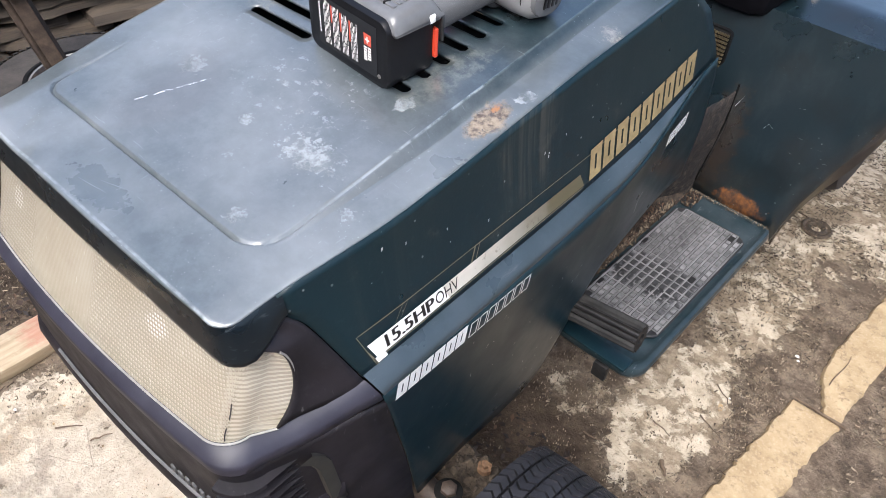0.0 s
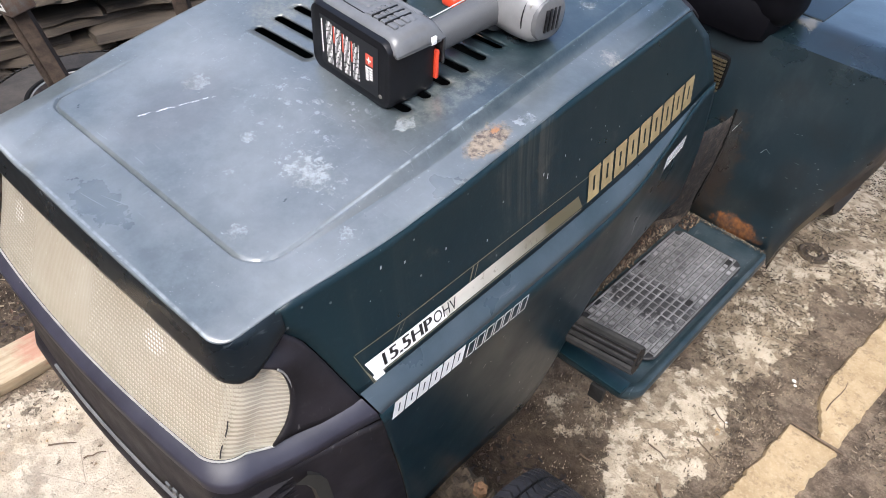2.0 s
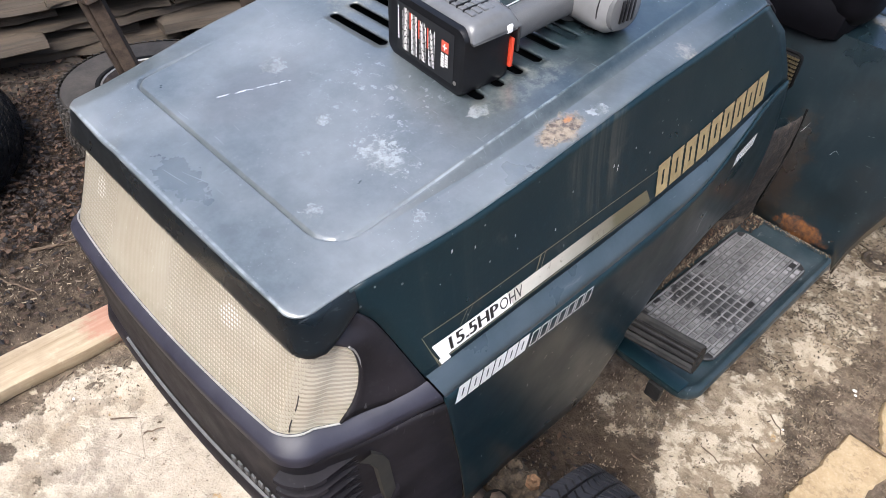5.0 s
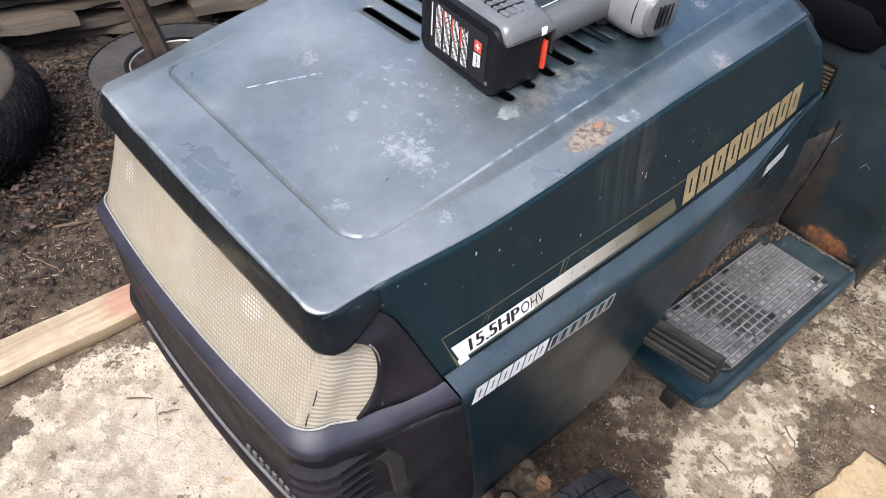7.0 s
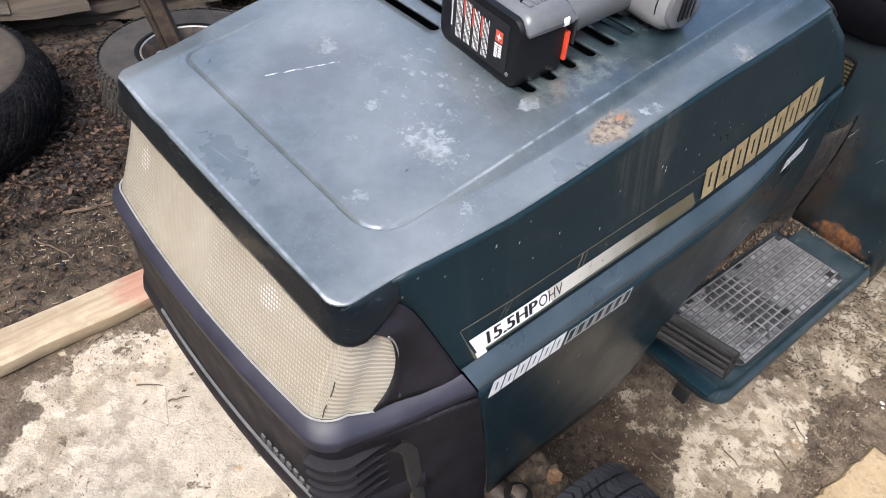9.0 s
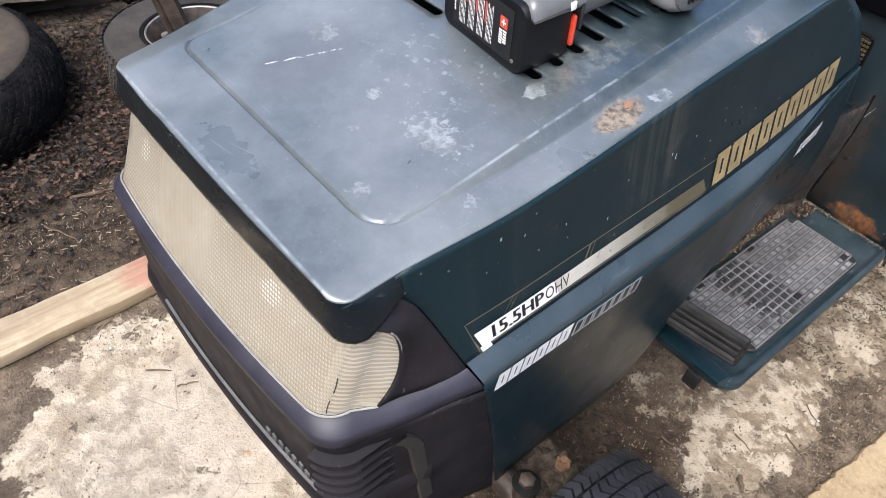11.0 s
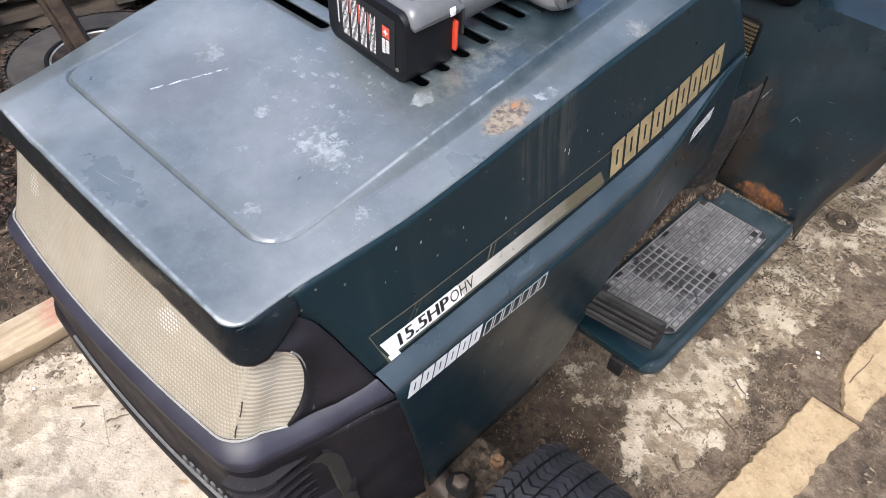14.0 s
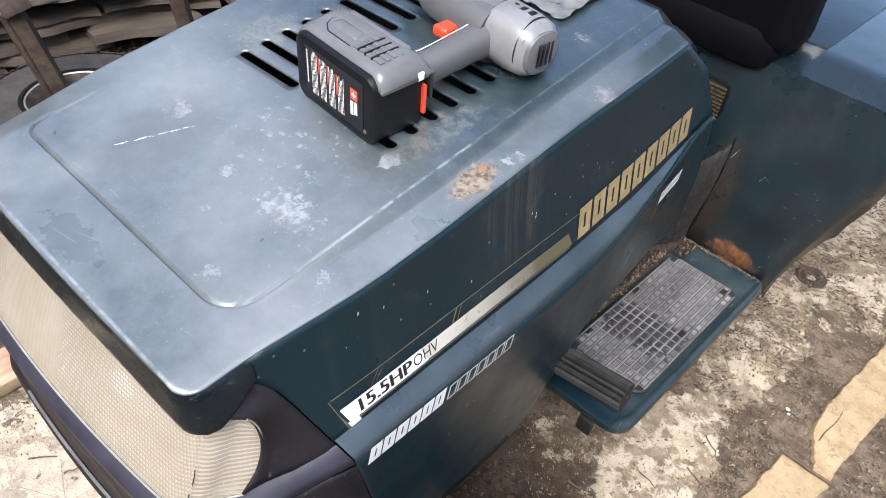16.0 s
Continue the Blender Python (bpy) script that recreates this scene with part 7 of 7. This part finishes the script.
jack = thing("jack_stand", "rusty brown steel leg leaning over the old wheel's hub", "steel leg")
jack.matrix_world = Matrix.Translation((-1.365, 0.60, 0.128)) @ Matrix.Rotation(radians(17), 4, Vector((0.7, -0.7, 0)))
leg = part("leg", build_channel(1.1, 0.038, 0.030, 0.005), brown_steel, jack, smooth=False)
leg.rotation_euler = (0, 0, radians(55))
bm = bmesh.new()
add_tube(bm, [(-0.026, -0.024, 0.0), (-0.030, -0.028, 1.1)], 0.011, 10)
part("brace", bm, brown_steel, jack, "round steel brace")
bm = bmesh.new()
add_box(bm, (-0.07, -0.06, -0.012), (0.07, 0.06, 0.004), None, 0.003)
part("foot_plate", bm, brown_steel, jack, "flat foot plate")
for dx, dy in ((-0.045, -0.04), (0.045, -0.04)):
    bm = bmesh.new()
    add_lathe(bm, [(0.001, 0), (0.011, 0), (0.011, 0.012), (0.001, 0.014)], (dx, dy, 0.004), "z", 10)
    part("bolt", bm, bolt_steel, jack)
bm = bmesh.new()
add_box(bm, (-0.038, -0.036, 0.27), (0.038, 0.036, 0.34), None, 0.006)
collar = part("collar", bm, dirty_steel, jack, "scuffed steel collar")
bm = bmesh.new()
add_box(bm, (-0.022, -0.0375, 0.285), (0.022, -0.0365, 0.325), None)
part("sticker", bm, white_ink, collar, "worn white sticker", smooth=False)
bm = bmesh.new()
add_box(bm, (-0.018, -0.0384, 0.296), (0.014, -0.0377, 0.304), None)
part("sticker_print", bm, black_ink, collar, "dark bars on the sticker", smooth=False)

post = mesh_object("steel_post", build_channel(1.2, 0.045, 0.03, 0.005), brown_steel, smooth=False)
post.matrix_world = Matrix.Translation((-1.43, 1.06, -0.02)) @ pose(0, 0, 0, 2, -9, 40)
tagged(post, "dark rusty steel post standing before the boards", "post")
post = mesh_object("steel_post", build_channel(1.2, 0.045, 0.03, 0.005), engine_black, smooth=False)
post.matrix_world = Matrix.Translation((-1.36, 1.80, -0.02)) @ pose(0, 0, 0, 0, 2, 40)
tagged(post, "dark steel post standing before the boards", "post")
bm = bmesh.new()
add_box(bm, (-1.46, 1.25, -0.01), (-1.40, 1.75, 0.16), None, 0.01)
ob = mesh_object("steel_beam", bm, engine_black)
tagged(ob, "dark steel beam lying before the boards", "beam")


# litter
def flat_bits(n, area, size, seed, lift, curl, keep=lambda x, y: True):
    """Scattered leaves or crumbs, each a small bent patch."""
    rn = random.Random(seed)
    verts, faces = [], []
    tries = 0
    while len(faces) < 2 * n and tries < n * 6:
        tries += 1
        x, y = rn.uniform(area[0], area[1]), rn.uniform(area[2], area[3])
        if not keep(x, y):
            continue
        a = rn.uniform(0, math.tau)
        ln, wd = rn.uniform(*size), rn.uniform(0.3, 0.8)
        ux, uy = math.cos(a) * ln / 2, math.sin(a) * ln / 2
        vx, vy = -uy * wd, ux * wd
        z = rn.uniform(*lift)
        k = len(verts)
        c = curl * ln
        verts += [(x - ux, y - uy, z + c * rn.random()), (x + vx, y + vy, z + c * rn.random()), (x + ux, y + uy, z + c * rn.random()), (x - vx, y - vy, z + c * rn.random())]
        faces += [(k, k + 1, k + 2), (k, k + 2, k + 3)]
    me = bpy.data.meshes.new("litter")
    me.from_pydata(verts, [], faces)
    return me


def stuff(name, me, mat, label, category):
    me.materials.append(mat)
    return tagged(new(name, me), label, category, kind="stuff")


stuff("leaf_litter", flat_bits(26000, (-1.95, -0.95, -0.5, 1.5), (0.003, 0.016), 1, (0.0, 0.035), 0.55, lambda x, y: x < -1.05 + 0.15 * noise.noise((x * 3, y * 3, 0)) and abs(y - 0.5) < 0.8 + 0.35 * noise.noise((x * 2.3, y * 2.3, 5))), leaf_mat, "dead brown leaves lying between the tyres and the boards", "leaves")
stuff("leaf_litter", flat_bits(11000, (-1.95, -0.95, -0.5, 1.5), (0.008, 0.024), 11, (0.0, 0.035), 0.55, lambda x, y: x < -1.05 + 0.15 * noise.noise((x * 3, y * 3, 0)) and abs(y - 0.5) < 0.8 + 0.35 * noise.noise((x * 2.3, y * 2.3, 5))), leaf_mat, "dead brown leaves lying between the tyres and the boards", "leaves")
stuff("leaf_litter", flat_bits(240, (0.05, 0.29, 0.47, 0.70), (0.004, 0.02), 5, (-0.002, 0.010), 0.5), leaf_mat, "dark leaf scraps on the dark soil under the tractor", "leaves")
stuff("leaf_litter", flat_bits(2600, (-1.2, -0.72, -0.8, 1.6), (0.006, 0.024), 2, (-0.002, 0.008), 0.3), leaf_mat, "scattered leaf scraps on the soil", "leaves")


def dirty(x, y):
    return noise.noise((x * 6, y * 6, 3.3)) > -0.05


def chips(n, area, seed, size, keep, thick=(0.0006, 0.0018)):
    rn = random.Random(seed)
    verts, faces = [], []
    tries = 0
    while len(verts) < 4 * n and tries < 8 * n:
        tries += 1
        x, y = rn.uniform(area[0], area[1]), rn.uniform(area[2], area[3])
        if not keep(x, y):
            continue
        a, ln, wd = rn.uniform(0, math.tau), rn.uniform(*size), rn.uniform(*thick)
        ux, uy = math.cos(a) * ln / 2, math.sin(a) * ln / 2
        vx, vy = -math.sin(a) * wd, math.cos(a) * wd
        z = 0.003 + rn.uniform(-0.002, 0.003)
        k = len(verts)
        verts += [(x - ux - vx, y - uy - vy, z), (x + ux - vx, y + uy - vy, z + rn.uniform(0, 0.003)), (x + ux, y + uy, z + 0.003), (x - ux + vx, y - uy + vy, z + 0.002)]
        faces += [(k, k + 1, k + 2), (k, k + 2, k + 3)]
    me = bpy.data.meshes.new("chaff")
    me.from_pydata(verts, [], faces)
    return me


def bare_patch(x, y):
    """True on the bare concrete beside the footrest."""
    return math.hypot((x - 0.358) * 1.7, (y - 0.96) * 0.74) < 0.17 + 0.08 * noise.noise((x * 14, y * 14, 5.0))


def right_soil(x, y):
    if bare_patch(x, y) and noise.noise((x * 60, y * 60, 8.0)) < 0.3:
        return False
    return (noise.noise((x * 6, y * 6, 3.3)) > 0.05 or noise.noise((x * 40, y * 40, 1.0)) > 0.25) and not (0.535 < x < 0.68 and y > 0.3)


stuff("chaff", chips(9500, (0.15, 1.0, 0.4, 2.4), 7, (0.002, 0.010), right_soil), chaff_mat, "dry grass and wood chaff strewn on the soil", "chaff")
stuff("chaff", chips(5200, (0.15, 1.0, 0.4, 2.4), 17, (0.006, 0.018), lambda x, y: right_soil(x, y) and not (abs(x - 0.358) < 0.09 and abs(y - 0.95) < 0.19), (0.0003, 0.0007)), chaff_mat, "thin dry strands of grass on the soil", "chaff")
stuff("chaff", chips(2200, (-1.15, -0.45, -0.6, 0.9), 18, (0.005, 0.018), lambda x, y: x < -0.56, (0.0003, 0.0008)), chaff_mat, "thin dry strands of grass on the soil", "chaff")
stuff("chaff", chips(3000, (-1.15, 0.2, -0.6, 0.9), 8, (0.003, 0.015), lambda x, y: dirty(x, y) and (x < -0.6 or noise.noise((x * 5, y * 5, 9)) > 0.45)), chaff_mat, "dry crumbs and chaff on the slab", "chaff")


def grit(n, area, seed, size, keep):
    """Small crumbs of soil and stone, each a four-sided grain."""
    rn = random.Random(seed)
    verts, faces = [], []
    tries = 0
    while len(verts) < 4 * n and tries < 8 * n:
        tries += 1
        x, y = rn.uniform(area[0], area[1]), rn.uniform(area[2], area[3])
        if not keep(x, y):
            continue
        s = rn.uniform(*size) * rn.uniform(0.6, 1.0)
        a = rn.uniform(0, math.tau)
        k = len(verts)
        for j in range(3):
            b = a + j * 2.1 + rn.uniform(-0.4, 0.4)
            verts.append((x + s * math.cos(b), y + s * math.sin(b) * 0.8, -0.003))
        verts.append((x + rn.uniform(-0.3, 0.3) * s, y + rn.uniform(-0.3, 0.3) * s, 0.002 + s * rn.uniform(0.5, 1.0)))
        faces += [(k, k + 1, k + 3), (k + 1, k + 2, k + 3), (k + 2, k, k + 3)]
    me = bpy.data.meshes.new("grit")
    me.from_pydata(verts, [], faces)
    return me


grit_mat = material("grit", build_grit)
stuff("grit", grit(7000, (0.12, 0.62, 0.40, 1.9), 3, (0.0008, 0.0026), lambda x, y: not bare_patch(x, y) and noise.noise((x * 9, y * 9, 6.0)) > 0.0 or noise.noise((x * 31, y * 31, 2.0)) > 0.2), grit_mat, "crumbs of soil and grit on the concrete", "grit")
stuff("grit", grit(5200, (-1.0, 0.1, -0.5, 0.9), 4, (0.0008, 0.0028), lambda x, y: noise.noise((x * 8, y * 8, 2.0)) > 0.12 or x < -0.55), grit_mat, "crumbs of soil and grit on the slab", "grit")


def build_twig(points, r):
    bm = bmesh.new()
    add_tube(bm, points, [r * (1 - 0.5 * i / (len(points) - 1)) for i in range(len(points))], 6)
    return bm


rnd = random.Random(31)


def lay_twig(x, y, ang, ln, r=0.0025, z=0.006, bend=0.06):
    pts = []
    for k in range(6):
        t = k / 5 - 0.5
        b = rnd.uniform(-bend, bend) * ln
        pts.append((x + math.cos(ang) * ln * t - math.sin(ang) * b, y + math.sin(ang) * ln * t + math.cos(ang) * b, z))
    tagged(mesh_object("twig", build_twig(pts, r), twig_mat), "thin dry twig on the ground", "twig", "twigs on the ground")


for x, y, ang, ln, r in ((0.382, 0.877, -0.2, 0.045, 0.0018), (-0.389, 0.082, 1.2, 0.04, 0.002), (0.439, 1.046, -0.6, 0.065, 0.0015), (0.30, 0.76, 0.3, 0.06, 0.002), (0.457, 0.950, -0.46, 0.07, 0.0017), (0.450, 0.738, -0.6, 0.04, 0.002), (0.432, 0.795, -0.8, 0.034, 0.0055), (-1.02, 0.28, 1.5, 0.34, 0.004),
                         (-0.45, 0.05, 0.9, 0.05, 0.002), (-0.93, 0.05, 0.4, 0.12, 0.0025), (-0.86, -0.1, 2.0, 0.1, 0.0025)):
    lay_twig(x, y, ang, ln, r)
lay_twig(0.605, 1.149, math.pi, 0.122, 0.0038, 0.0125, 0.008)
lay_twig(0.599, 1.30, 1.5, 0.12, 0.0014, 0.0095, 0.02)

for x, y, s in ((0.509, 1.274, 0.0042), (0.516, 1.262, 0.003), (0.45, 1.05, 0.002), (-0.56, 0.0, 0.003), (0.34, 0.62, 0.002)):
    b = bmesh.new()
    bmesh.ops.create_icosphere(b, subdivisions=2, radius=s)
    for v in b.verts:
        v.co = Vector((v.co.x * 1.3 + x, v.co.y * 0.9 + y, max(-0.001, v.co.z * 0.7 + 0.004)))
    tagged(mesh_object("pebble", b, pebble_white), "small white pebble on the soil", "pebble", "pebbles")

bm = bmesh.new()
add_lathe(bm, [(0.014, 0.0), (0.040, 0.0), (0.042, 0.004), (0.037, 0.010), (0.029, 0.005), (0.022, 0.010), (0.014, 0.004)], (0.36, 1.76, -0.001), "z", 32)
tagged(mesh_object("washer", bm, dirt_mat), "rusty steel washer lying on the concrete", "washer")


# unseen dark ring added far round the yard to block the low sky
def build_surround():
    bm = bmesh.new()
    rows = []
    for h in (-0.2, 0.8, 1.6, 2.4):
        row = []
        for k in range(96):
            a = k * math.tau / 96
            r = 9.0 + 0.6 * noise.noise((math.cos(a) * 3, math.sin(a) * 3, h))
            top = h * (1.0 + 1.2 * ease(-math.sin(a), 0.2, 0.9) + 1.35 * ease(-math.cos(a), 0.25, 0.7) * (1 + 0.5 * noise.noise((a * 4.0, 3.0, 0.0)))) * (1 - 0.5 * ease(math.cos(a), -0.6, 0.2) * ease(math.sin(a), -0.3, 0.3)) + (0.9 * noise.noise((math.cos(a) * 5, math.sin(a) * 5, 7)) if h > 2 else 0)
            row.append(Vector((r * math.cos(a), r * math.sin(a) + 0.5, top)))
        rows.append(row)
    add_grid(bm, rows, close=True)
    return bm


def build_ring_mat(n):
    col = n.mix(n.ramp(n.noise(1.5, 6, 0.7), 0.35, 0.65), (0.03, 0.028, 0.02), (0.09, 0.08, 0.055))
    n.set(Base_Color=col, Roughness=0.95)


tagged(mesh_object("backdrop", build_surround(), material("dim_ring", build_ring_mat)), "unseen dim brown ring that blocks the low sky", "backdrop", kind="structure")


# an unseen roof with posts, added to block the sky above the tractor
def build_shade_roof():
    bm = bmesh.new()
    for k in range(12):
        add_box(bm, (0.2 + 0.21 * k, 0.75, 3.2), (0.2 + 0.21 * k + 0.204, 2.9, 3.225))
    for y in (0.8, 1.8, 2.8):
        add_box(bm, (0.2, y, 3.06), (2.71, y + 0.05, 3.198))
    return bm


shade_roof_mat = plain("shade_roof_boards", (0.06, 0.05, 0.042), 0.85, 0.0, 0.4, 6.0)
shade_roof = tagged(mesh_object("roof", build_shade_roof(), shade_roof_mat, smooth=False), "unseen dark boarded roof added to shade the hood's step", "roof", kind="structure")
for y in (0.8, 2.8):
    bm = bmesh.new()
    add_box(bm, (2.68, y - 0.02, -0.02), (2.76, y + 0.08, 3.06), None, 0.005)
    part("post", bm, shade_roof_mat, shade_roof)
